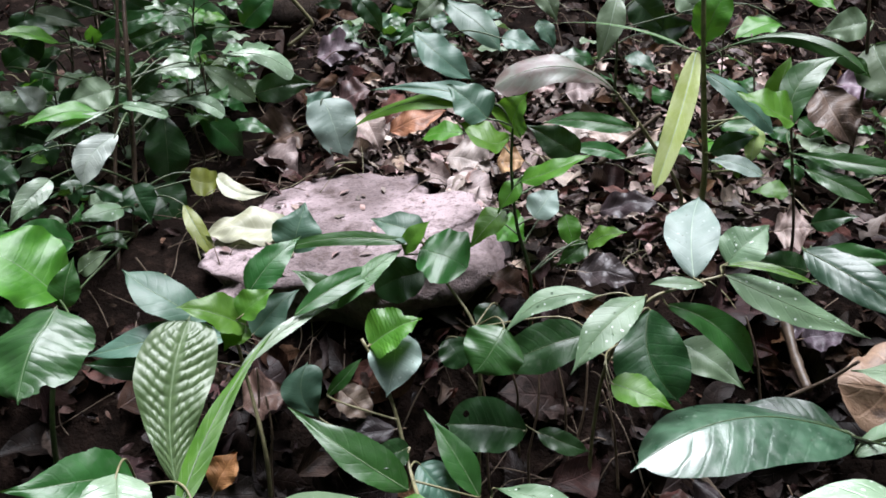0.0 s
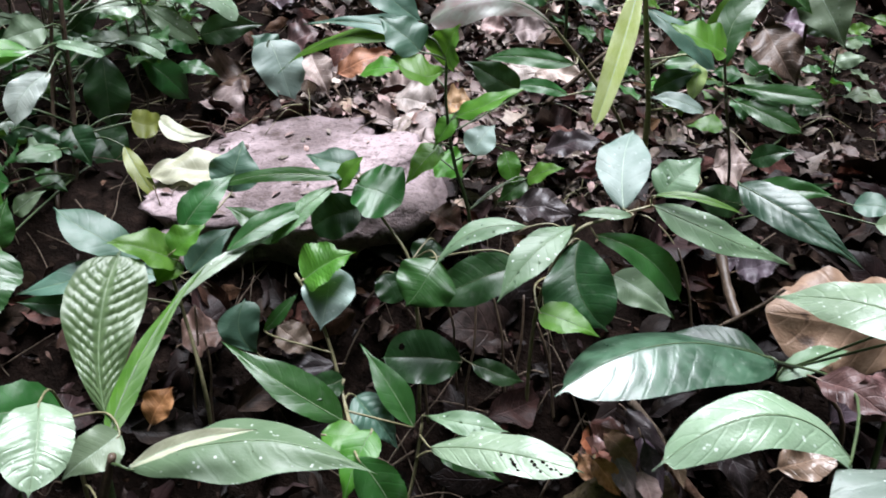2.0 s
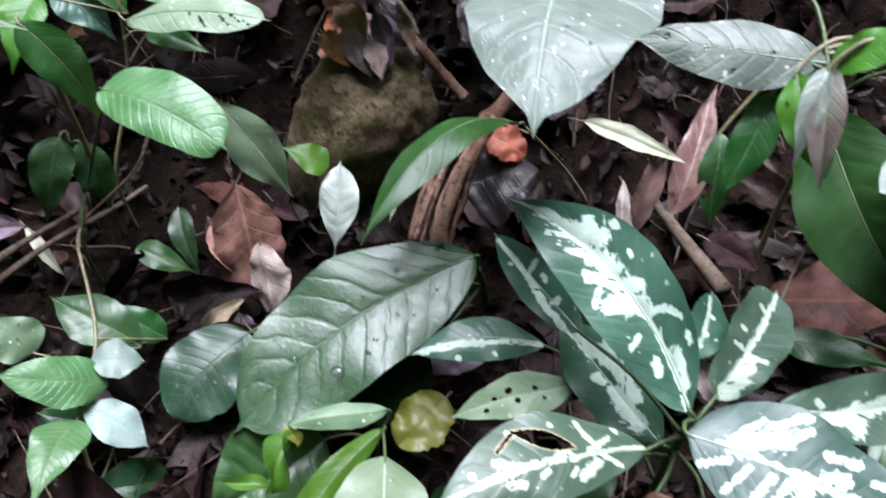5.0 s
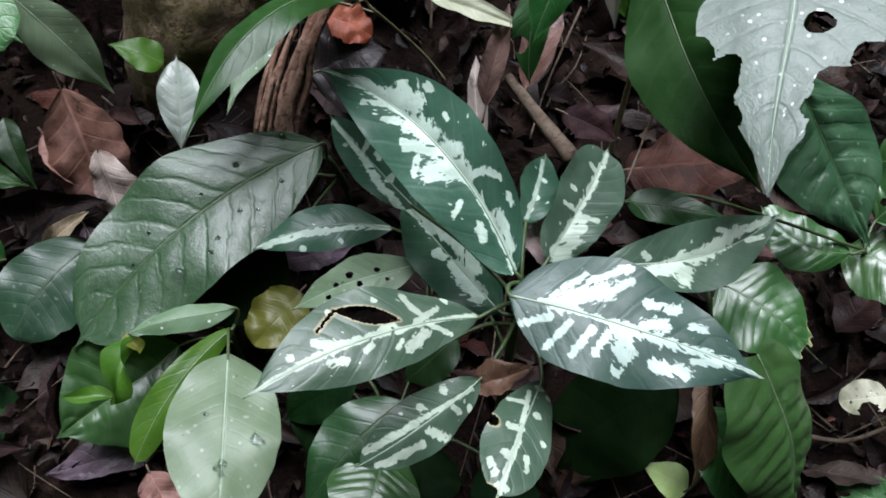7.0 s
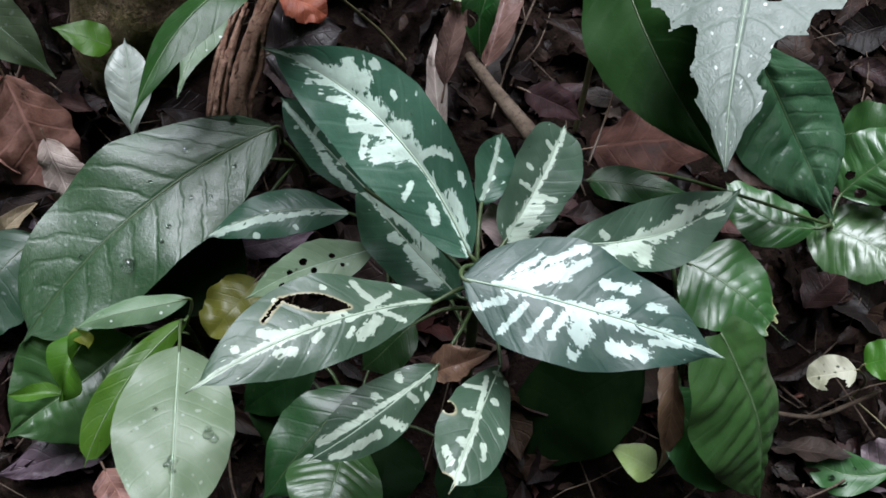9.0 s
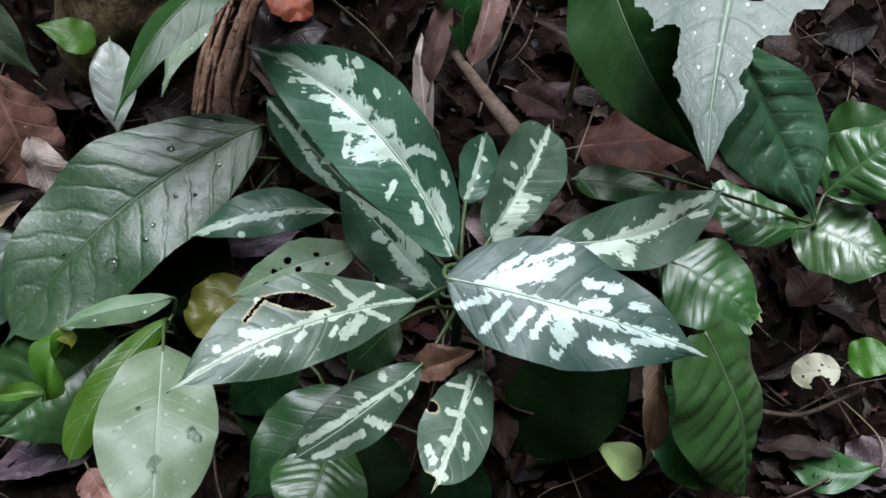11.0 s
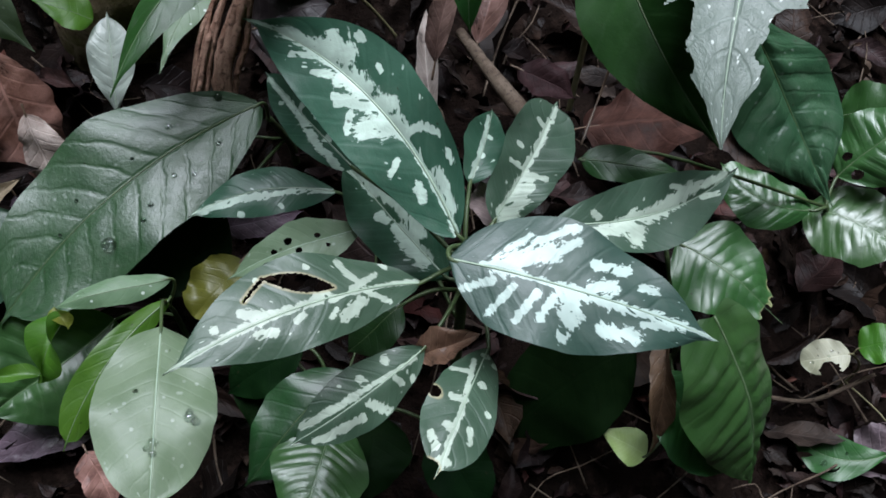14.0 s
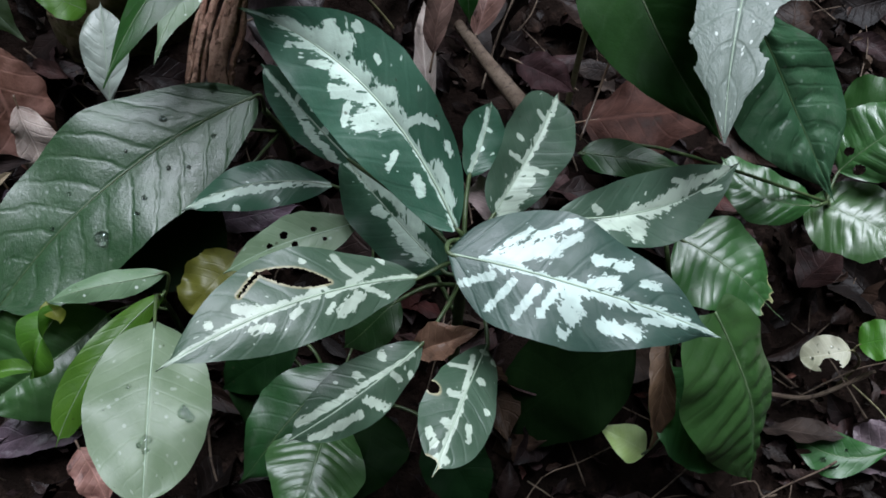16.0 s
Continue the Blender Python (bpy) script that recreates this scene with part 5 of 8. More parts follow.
longlow = plant("low_long_herb", "low herb with one long green leaf with a rolled cream edge", "plant", [(-0.2258, 0.5441, 0.2644), (-0.2454, 0.5432, 0.2064), (-0.276, 0.543, 0.0972)], 0.0055, "woody")
leaf(longlow, (-0.2056, 0.5271, 0.2628), (0.0113, 0.5194, 0.2583), 0.070, (0.02, -0.14, 0.99), "pale", (1.05, 1.31), rag=0.05, sway=0.00, skew=-0.00, bow=-0.06, arch=0.12, fold=-0.3, holes=[(0.62, -0.95, 0.05)])
leaf(longlow, (-0.2023, 0.5181, 0.2720), (-0.0862, 0.5111, 0.3159), 0.0155, (0.20, -0.45, 0.87), "cream", "lance", fold=0.5, arch=0.06, stalk=False)

pucker = plant("puckered_herb", "herb with a large puckered grey-green leaf and long strap leaves", "plant", [(-0.2452, 0.5845, 0.2619), (-0.2535, 0.5813, 0.2145)], 0.004, "stem")
leaf(pucker, (-0.2585, 0.613, 0.2537), (-0.2703, 0.7477, 0.3728), 0.077, (0.28, -0.62, 0.73), "pucker", (0.87, 0.30), rag=0.05, sway=0.00, skew=0.03, bow=-0.07, quilt=0.034, cells=4, arch=0.05, fold=0.0, veins=15, rows=110, cols=60)
leaf(pucker, (-0.2439, 0.5808, 0.2579), (-0.1815, 0.7490, 0.3540), 0.025, (0.00, -0.67, 0.75), "bright", (0.43, 1.31), rag=0.05, sway=0.00, skew=-0.00, bow=-0.05, arch=0.02, fold=-0.25, rows=60, cols=16)
leaf(pucker, (-0.2168, 0.7243, 0.3196), (-0.1068, 0.8079, 0.3663), 0.017, (0.00, -0.56, 0.83), "sheen", (0.79, 1.06), rag=0.05, sway=0.00, skew=-0.00, bow=-0.04, arch=0.05, fold=0.1, teeth=0.08, stalk=False)
leaf(pucker, (-0.1197, 0.7941, 0.3588), (-0.0435, 0.8567, 0.4072), 0.025, (0.00, -0.56, 0.83), "striped", (0.75, 0.95), arch=0.05, fold=0.15, teeth=0.08, stalk=False)
leaf(pucker, (-0.1651, 0.7706, 0.3584), (-0.0633, 0.8528, 0.3844), 0.028, (0.28, -0.58, 0.76), "mid", "lance", fold=0.2, stalk=False)
leaf(pucker, (-0.1138, 0.8107, 0.3526), (-0.1763, 0.8278, 0.3894), 0.033, (0.19, -0.73, 0.66), "mid", "ovate", teeth=0.1, stalk=False)

bluepair = plant("blue_leaved_herb", "herb with greyish blue-green leaves beside the stone", "plant", [(-0.2445, 0.8092, 0.3166), (-0.2342, 0.8084, 0.2479), (-0.2111, 0.7682, 0.1793)], 0.0026, "palestem")
leaf(bluepair, (-0.2632, 0.8102, 0.3295), (-0.3735, 0.8309, 0.3888), 0.053, (0.35, -0.48, 0.81), "blue", (1.13, 0.88), rag=0.05, sway=0.00, arch=0.09, skew=-0.00, bow=-0.10, fold=0.1)
leaf(bluepair, (-0.2505, 0.8047, 0.3115), (-0.4024, 0.7651, 0.3101), 0.048, (0.11, -0.47, 0.87), "blue", "elliptic")
leaf(bluepair, (-0.3183, 0.7884, 0.2832), (-0.4072, 0.7687, 0.2986), 0.031, (0.27, -0.76, 0.59), "dark", "elliptic")
leaf(bluepair, (-0.2201, 0.7737, 0.3463), (-0.29, 0.7542, 0.3769), 0.051, (0.46, -0.34, 0.82), "bright", "heart", fold=0.3)
leaf(bluepair, (-0.2237, 0.7674, 0.3586), (-0.1892, 0.7885, 0.3831), 0.041, (-0.17, -0.62, 0.77), "bright", "ovate", fold=0.3)
leaf(bluepair, (-0.2219, 0.7733, 0.3465), (-0.2394, 0.7462, 0.3281), 0.038, (0.02, -0.57, 0.82), "bright", "ovate")
leaf(bluepair, (-0.2239, 0.8132, 0.3129), (-0.1726, 0.8562, 0.3516), 0.045, (-0.05, -0.64, 0.77), "blue", "ovate")
leaf(bluepair, (-0.225, 0.8165, 0.3658), (-0.1703, 0.8723, 0.4144), 0.042, (0.15, -0.73, 0.67), "mid", "ovate", teeth=0.14)
leaf(bluepair, (-0.1939, 0.936, 0.3663), (-0.1811, 0.9709, 0.4242), 0.066, (0.03, -0.86, 0.51), "blue", "ovate", fold=0.1)

stoneherb = plant("spreading_herb", "herb spreading over the front of the stone", "plant", [(-0.026, 0.8566, 0.4154), (0.004, 0.8466, 0.365), (0.0372, 0.8134, 0.3218), (0.0452, 0.8074, 0.2327)], 0.0022, "palestem")
leaf(stoneherb, (-0.026, 0.8554, 0.4123), (-0.2189, 0.8733, 0.389), 0.018, (-0.15, -0.73, 0.66), "mid", "lance")
leaf(stoneherb, (-0.026, 0.8529, 0.4061), (0.0277, 0.8344, 0.388), 0.077, (0.07, -0.58, 0.81), "mid", "round", arch=0.1)
leaf(stoneherb, (-0.0229, 0.8672, 0.4149), (-0.0885, 0.89, 0.4297), 0.046, (0.01, -0.53, 0.85), "blue", "ovate")
leaf(stoneherb, (-0.046, 0.8497, 0.4002), (-0.0158, 0.8552, 0.4394), 0.027, (-0.52, -0.7, 0.5), "bright", "lance")
leaf(stoneherb, (-0.0234, 0.8707, 0.3707), (-0.0832, 0.8663, 0.3447), 0.058, (-0.16, -0.84, 0.51), "dark", "round")
leaf(stoneherb, (0.0677, 0.7681, 0.3471), (0.0333, 0.7357, 0.3059), 0.072, (-0.11, -0.73, 0.67), "mid", (0.80, 0.81), rag=0.05, sway=0.00, arch=0.10, skew=0.00, bow=-0.07, fold=-0.15)
leaf(stoneherb, (0.1685, 0.7787, 0.3315), (0.0509, 0.7818, 0.2871), 0.057, (-0.25, -0.76, 0.6), "dark", "elliptic")
leaf(stoneherb, (0.004, 0.8166, 0.305), (0.024, 0.8, 0.2764), 0.041, (0.07, -0.84, 0.54), "dark", "round")
leaf(stoneherb, (0.0958, 0.7484, 0.2236), (0.0026, 0.7562, 0.2259), 0.064, (-0.05, -0.76, 0.65), "dark", (0.62, 0.49), rag=0.05, sway=0.00, arch=0.10, skew=-0.00, bow=0.02, holes=[(0.75, 0.35, 0.06)])
leaf(stoneherb, (0.1072, 0.7463, 0.2228), (0.1677, 0.7343, 0.2045), 0.027, (0.04, -0.76, 0.65), "dark", "elliptic")
leaf(stoneherb, (0.0666, 0.8599, 0.3285), (0.0456, 0.842, 0.2912), 0.042, (-0.13, -0.86, 0.49), "dark", "ovate")

litherb = plant("backlit_herb", "upright herb with thin sunlit green leaves", "plant", [(0.0824, 0.9023, 0.5403), (0.0818, 0.8995, 0.4895), (0.0918, 0.9057, 0.4151), (0.1124, 0.903, 0.3354)], 0.0024, "stem")
leaf(litherb, (0.0816, 0.9056, 0.532), (0.0983, 0.8992, 0.5819), 0.064, (-0.78, -0.6, 0.18), "bright", (0.53, 1.13), rag=0.05, sway=0.00, arch=0.10, skew=-0.00, bow=-0.03, fold=0.3)
leaf(litherb, (0.081, 0.905, 0.5294), (0.0145, 0.8976, 0.5487), 0.069, (0.3, -0.27, 0.92), "bright", (1.60, 1.18), rag=0.05, sway=0.00, arch=0.12, skew=0.05, bow=-0.62)
leaf(litherb, (0.0944, 0.9037, 0.4727), (0.1744, 0.8918, 0.5096), 0.042, (-0.44, -0.25, 0.87), "bright", (0.57, 0.96), rag=0.05, sway=0.00, arch=0.10, skew=-0.00, bow=0.18)
leaf(litherb, (0.0975, 0.9102, 0.4778), (0.066, 0.894, 0.4355), 0.031, (-0.47, -0.65, 0.6), "bright", (1.60, 1.80), rag=0.05, sway=0.00, arch=0.10, skew=-0.00, bow=-0.04)
leaf(litherb, (0.1137, 0.9166, 0.4223), (0.1461, 0.943, 0.4509), 0.045, (-0.17, -0.62, 0.77), "silver", "ovate")
leaf(litherb, (0.075, 0.9042, 0.4363), (0.0317, 0.8801, 0.3937), 0.039, (-0.39, -0.58, 0.72), "bright", "ovate")
leaf(litherb, (0.1814, 1.008, 0.4775), (0.1093, 1.018, 0.5157), 0.047, (0.07, -0.93, 0.36), "dark", "ovate")
leaf(litherb, (0.0563, 0.9196, 0.5634), (-0.1294, 0.9826, 0.509), 0.029, (-0.38, -0.4, 0.83), "bright", (0.63, 1.14), rag=0.05, sway=0.00, skew=0.00, bow=0.01, arch=0.13, fold=-0.1)
leaf(litherb, (0.0542, 0.9203, 0.5666), (-0.0896, 0.9597, 0.5727), 0.032, (-0.12, -0.58, 0.81), "blue", (0.44, 1.44), rag=0.05, sway=0.00, skew=0.00, bow=0.03, arch=0.05)
leaf(litherb, (0.0513, 0.8969, 0.5515), (0.004, 0.9157, 0.5874), 0.059, (0.26, -0.68, 0.69), "blue", "ovate")
leaf(litherb, (0.0695, 0.9369, 0.4074), (0.1054, 0.925, 0.3849), 0.062, (0.34, -0.49, 0.8), "bright", "ovate")
leaf(litherb, (0.0256, 0.9624, 0.5191), (-0.0286, 0.9892, 0.5029), 0.037, (-0.42, -0.33, 0.84), "bright", "lance")
leaf(litherb, (0.1625, 0.9781, 0.4043), (0.1773, 0.957, 0.3561), 0.032, (0.12, -0.9, 0.43), "bright", "ovate")
leaf(litherb, (0.1919, 0.9602, 0.3709), (0.2372, 0.937, 0.3942), 0.037, (-0.55, -0.28, 0.79), "bright", "ovate")
leaf(litherb, (0.1919, 0.9602, 0.3709), (0.1516, 0.9549, 0.3406), 0.032, (-0.32, -0.77, 0.55), "mid", "ovate")

bronze = plant("bronze_leaved_herb", "tall herb with an arching bronze-green leaf", "plant", [(0.2214, 0.9986, 0.5619), (0.2812, 1.053, 0.4933), (0.35, 1.092, 0.3951)], 0.003, "palestem")
leaf(bronze, (0.2249, 0.9974, 0.5599), (0.0549, 0.9714, 0.567), 0.053, (0.13, -0.6, 0.79), "bronze", (1.10, 0.43), rag=0.05, sway=0.00, skew=0.00, bow=0.09, arch=0.20, fold=-0.3)
leaf(bronze, (0.2567, 1.021, 0.5103), (0.1352, 1.045, 0.5126), 0.027, (-0.14, -0.8, 0.58), "mid", "lance", arch=0.08)
leaf(bronze, (0.2563, 1.052, 0.4617), (0.1721, 1.071, 0.4711), 0.023, (-0.12, -0.79, 0.6), "mid", "lance")

tallherb = plant("strap_leaved_herb", "tall herb with thick ribbed stem and limp strap leaves", "plant", [(0.3578, 1.134, 0.7102), (0.3708, 1.13, 0.5893), (0.3828, 1.133, 0.5077), (0.3934, 1.128, 0.4188)], 0.0046, "ribbed")
leaf(tallherb, (0.3609, 1.134, 0.5951), (0.2835, 1.003, 0.4231), 0.033, (-0.22, -0.73, 0.65), "lime", (0.43, 0.37), rag=0.05, sway=0.00, skew=0.00, fold=0.5, arch=0.04, bow=-0.02)
leaf(tallherb, (0.3533, 1.137, 0.5978), (0.1347, 1.246, 0.6174), 0.005, (-0.16, -0.48, 0.86), "bright", (0.60, 1.80), rag=0.05, sway=0.00, skew=0.00, bow=0.05, arch=0.06)
leaf(tallherb, (0.3702, 1.132, 0.6063), (0.3975, 1.131, 0.6884), 0.059, (-0.73, -0.64, 0.23), "bright", "lance")
leaf(tallherb, (0.3716, 1.129, 0.5878), (0.5605, 1.024, 0.5755), 0.024, (-0.39, -0.75, 0.53), "mid", (1.60, 0.43), rag=0.05, sway=0.00, skew=-0.00, bow=-0.15, arch=0.11, fold=-0.3)
leaf(tallherb, (0.3778, 1.135, 0.5647), (0.4794, 1.1, 0.4802), 0.040, (0.25, -0.75, 0.61), "blue", (0.76, 0.64), rag=0.05, sway=0.00, arch=0.11, skew=-0.00, bow=0.03, fold=-0.1)
leaf(tallherb, (0.3929, 1.116, 0.451), (0.4512, 1.101, 0.4816), 0.033, (-0.41, -0.82, 0.4), "dark", "elliptic")
leaf(tallherb, (0.4615, 1.132, 0.4894), (0.4518, 1.111, 0.4351), 0.029, (-0.35, -0.85, 0.39), "lime", "elliptic")
leaf(tallherb, (0.452, 1.055, 0.4346), (0.3789, 1.077, 0.4514), 0.031, (-0.01, -0.62, 0.79), "silver", "lance")
leaf(tallherb, (0.4761, 1.13, 0.5082), (0.4978, 1.135, 0.5886), 0.037, (-0.6, -0.77, 0.21), "bright", "lance")

rightstem = plant("slender_herb", "slender upright herb with bright and dull green leaves", "plant", [(0.4114, 0.912, 0.5515), (0.4239, 0.9122, 0.4858), (0.4585, 0.9505, 0.3748)], 0.0022, "woody")
leaf(rightstem, (0.413, 0.9099, 0.5453), (0.3465, 0.9221, 0.5776), 0.069, (0.32, -0.47, 0.83), "bright", (0.30, 1.04), rag=0.05, sway=0.00, arch=0.10, skew=0.30, bow=-0.17)
leaf(rightstem, (0.4424, 0.9798, 0.5171), (0.5195, 1.027, 0.6054), 0.043, (-0.29, -0.72, 0.64), "mid", (0.86, 0.98), rag=0.05, sway=0.00, arch=0.09, skew=-0.00, bow=-0.18, fold=0.1)
leaf(rightstem, (0.4109, 0.8912, 0.5111), (0.5055, 0.8284, 0.5087), 0.022, (-0.43, -0.68, 0.59), "mid", (1.12, 0.51), rag=0.05, sway=0.00, arch=0.10, skew=0.00, bow=0.04)
leaf(rightstem, (0.4185, 0.8723, 0.4973), (0.4815, 0.8193, 0.4724), 0.025, (-0.36, -0.71, 0.6), "mid", (1.04, 0.76), rag=0.05, sway=0.00, arch=0.10, skew=-0.00, bow=0.01)
leaf(rightstem, (0.4255, 0.9129, 0.4532), (0.3848, 0.9301, 0.4513), 0.032, (-0.22, -0.42, 0.88), "bright", "ovate")
leaf(rightstem, (0.5132, 1.018, 0.3767), (0.5664, 0.9964, 0.3946), 0.032, (-0.47, -0.74, 0.48), "dark", "ovate")

paleherb = plant("white_leaved_herb", "herb with pale dusty leaves in a whorl", "plant", [(0.2997, 0.761, 0.4119), (0.2513, 0.7557, 0.3997), (0.2122, 0.7391, 0.3878), (0.1883, 0.7781, 0.2967), (0.1812, 0.7885, 0.197)], 0.0022, "palestem")
leaf(paleherb, (0.2729, 0.7731, 0.4039), (0.3062, 0.8845, 0.4596), 0.061, (-0.15, -0.4, 0.9), "silver", (0.86, 0.97), rag=0.05, sway=0.00, arch=0.08, skew=-0.00, bow=-0.05, fold=0.08)
drops(leaf(paleherb, (0.3333, 0.8383, 0.3935), (0.3868, 0.8654, 0.4314), 0.055, (-0.27, -0.57, 0.78), "pale", "ovate"), [(0.33, -0.38, 0.0015), (0.51, 0.11, 0.0013), (0.68, -0.6, 0.001), (0.25, -0.11, 0.0016)])
drops(leaf(paleherb, (0.3005, 0.7569, 0.4137), (0.4474, 0.7186, 0.3585), 0.042, (0.11, -0.65, 0.75), "pale", (0.90, 1.49), rag=0.05, sway=0.00, skew=0.00, bow=0.05, teeth=0.08, arch=0.06, fold=-0.1), [(0.55, 0.25, 0.0009), (0.73, -0.46, 0.0015), (0.3, 0.04, 0.0013), (0.48, 0.53, 0.001)])
drops(leaf(paleherb, (0.2094, 0.7287, 0.4032), (0.1255, 0.6627, 0.3487), 0.040, (-0.13, -0.53, 0.84), "pale", (1.00, 1.12), rag=0.05, sway=0.00, arch=0.10, skew=-0.00, bow=0.03, teeth=0.12, fold=0.08), [(0.78, -0.31, 0.0012), (0.35, 0.18, 0.0009), (0.52, -0.53, 0.0015), (0.7, -0.04, 0.0013)])
drops(leaf(paleherb, (0.166, 0.744, 0.396), (0.0624, 0.7313, 0.3529), 0.026, (-0.26, -0.57, 0.78), "pale", (1.07, 1.35), rag=0.05, sway=0.00, skew=-0.00, bow=0.15, arch=0.08, fold=-0.1), [(0.4, 0.32, 0.0014), (0.57, -0.38, 0.0012), (0.75, 0.11, 0.0009), (0.32, -0.6, 0.0015)])
leaf(paleherb, (0.2764, 0.7494, 0.4053), (0.2195, 0.7559, 0.4036), 0.016, (-0.09, -0.55, 0.83), "pale", "lance")
leaf(paleherb, (0.2228, 0.753, 0.3755), (0.2437, 0.6797, 0.3044), 0.076, (-0.35, -0.7, 0.62), "dark", (0.80, 0.57), rag=0.05, sway=0.00, arch=0.09, skew=-0.00, bow=0.15, fold=0.2)
leaf(paleherb, (0.171, 0.6819, 0.3278), (0.2305, 0.6542, 0.3126), 0.038, (0.03, -0.44, 0.9), "bright", "ovate", teeth=0.12)
leaf(paleherb, (0.2371, 0.7423, 0.3862), (0.3346, 0.7278, 0.3107), 0.038, (0.23, -0.86, 0.46), "mid", (0.74, 0.46), rag=0.05, sway=0.00, arch=0.05, skew=-0.00, bow=-0.11, fold=0.25)
leaf(paleherb, (0.2759, 0.7958, 0.3105), (0.3386, 0.7507, 0.2764), 0.047, (-0.16, -0.72, 0.67), "grey", "ovate")
leaf(paleherb, (0.3008, 0.7601, 0.4241), (0.3914, 0.7363, 0.4113), 0.012, (0, -0.46, 0.89), "bright", "lance")

stripherb = plant("striped_herb", "herb with silvery herringbone leaves", "plant", [(0.473, 0.9472, 0.3671), (0.4811, 0.9712, 0.3157), (0.4691, 0.9327, 0.2657)], 0.003, "woody")
leaf(stripherb, (0.465, 0.9297, 0.3728), (0.5829, 0.81, 0.3072), 0.057, (-0.26, -0.65, 0.71), "quilt", (0.77, 1.43), rag=0.05, sway=0.00, arch=0.11, skew=-0.00, bow=0.01, quilt=0.015, fold=-0.1)
leaf(stripherb, (0.473, 0.9259, 0.3702), (0.5666, 0.8858, 0.3729), 0.032, (-0.32, -0.71, 0.62), "mid", "lance")
leaf(stripherb, (0.462, 0.9022, 0.3545), (0.3914, 0.8992, 0.3729), 0.043, (0.15, -0.88, 0.44), "dark", "elliptic", fold=-0.1)
leaf(stripherb, (0.5979, 0.8882, 0.3584), (0.6425, 0.8633, 0.3591), 0.040, (-0.28, -0.49, 0.83), "blue", "ovate")
leaf(stripherb, (0.6357, 0.8928, 0.3299), (0.7009, 0.8535, 0.3324), 0.039, (-0.34, -0.51, 0.79), "pale", "ovate")

glossyright = plant("glossy_broad_herb", "herb with broad glossy quilted leaves that mirror the sky", "plant", [(0.4278, 0.6813, 0.2638), (0.4643, 0.6836, 0.2421), (0.523, 0.6847, 0.1763)], 0.0028, "woody")
leaf(glossyright, (0.4289, 0.6835, 0.2636), (0.1799, 0.6116, 0.2721), 0.108, (0.05, -0.04, 1), "mirror", (0.60, 0.59), rag=0.05, sway=0.00, skew=-0.00, bow=0.09, arch=0.10, fold=-0.4, quilt=0.01, veins=9, wave=0.0, lumps=0.02)
leaf(glossyright, (0.4243, 0.6952, 0.261), (0.3122, 0.7302, 0.2661), 0.046, (-0.14, -0.57, 0.81), "quilt", "elliptic", quilt=0.012, fold=-0.2)
leaf(glossyright, (0.4306, 0.6733, 0.2445), (0.5243, 0.7084, 0.2574), 0.028, (0.02, -0.39, 0.92), "pale", "elliptic")
# lightened colours on the next three leaves stand in for sky glare
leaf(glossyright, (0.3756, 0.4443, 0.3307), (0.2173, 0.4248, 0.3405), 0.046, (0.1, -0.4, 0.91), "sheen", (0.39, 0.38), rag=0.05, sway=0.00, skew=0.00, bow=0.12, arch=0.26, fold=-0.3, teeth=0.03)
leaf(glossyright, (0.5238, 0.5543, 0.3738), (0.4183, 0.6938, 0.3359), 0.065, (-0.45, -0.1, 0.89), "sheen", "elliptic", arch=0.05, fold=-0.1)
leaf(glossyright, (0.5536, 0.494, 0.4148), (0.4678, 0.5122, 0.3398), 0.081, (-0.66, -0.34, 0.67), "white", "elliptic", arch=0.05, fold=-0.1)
fallen_leaf((0.6350, 0.7291, 0.2698), (0.4492, 0.7642, 0.2775), 0.125, (-0.12, -0.70, 0.70), "tan", "large tan dead leaf folded over, held up by stems", "round", arch=0.08, fold=-0.35)
fallen_leaf((0.5196, 0.702, 0.1644), (0.6337, 0.7275, 0.2528), 0.061, (-0.46, -0.49, 0.74), "purple", "mauve dead leaf in the litter", "elliptic")

# the left thicket

thicket = plant("leafy_shrub", "young shrub with thin twigs and many small leaves", "shrub", [(-0.4705, 1.211, 0.7075), (-0.4611, 1.165, 0.6165), (-0.4594, 1.14, 0.5228), (-0.4659, 1.135, 0.4213), (-0.4592, 1.078, 0.3153)], 0.004, "woody")
# white and sheen kinds below put whitish sheen into the leaf colour
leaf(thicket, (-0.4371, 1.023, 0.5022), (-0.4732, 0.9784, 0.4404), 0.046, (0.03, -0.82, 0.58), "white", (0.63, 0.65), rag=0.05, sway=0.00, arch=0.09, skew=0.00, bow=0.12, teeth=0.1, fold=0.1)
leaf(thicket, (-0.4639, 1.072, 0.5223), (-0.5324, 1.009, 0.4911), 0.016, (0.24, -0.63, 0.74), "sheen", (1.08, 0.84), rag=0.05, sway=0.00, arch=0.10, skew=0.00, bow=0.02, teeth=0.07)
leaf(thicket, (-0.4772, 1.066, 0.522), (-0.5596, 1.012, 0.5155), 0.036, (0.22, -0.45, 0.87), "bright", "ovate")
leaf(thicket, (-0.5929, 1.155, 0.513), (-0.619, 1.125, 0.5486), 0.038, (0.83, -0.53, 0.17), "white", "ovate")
leaf(thicket, (-0.4693, 1.108, 0.5469), (-0.5239, 1.08, 0.5301), 0.049, (0.27, -0.82, 0.5), "grey", "ovate", teeth=0.07)
leaf(thicket, (-0.4612, 1.107, 0.5246), (-0.3914, 1.108, 0.5065), 0.020, (0.21, -0.62, 0.76), "pale", (0.48, 0.30), rag=0.05, sway=0.00, arch=0.10, skew=-0.00, bow=0.02)
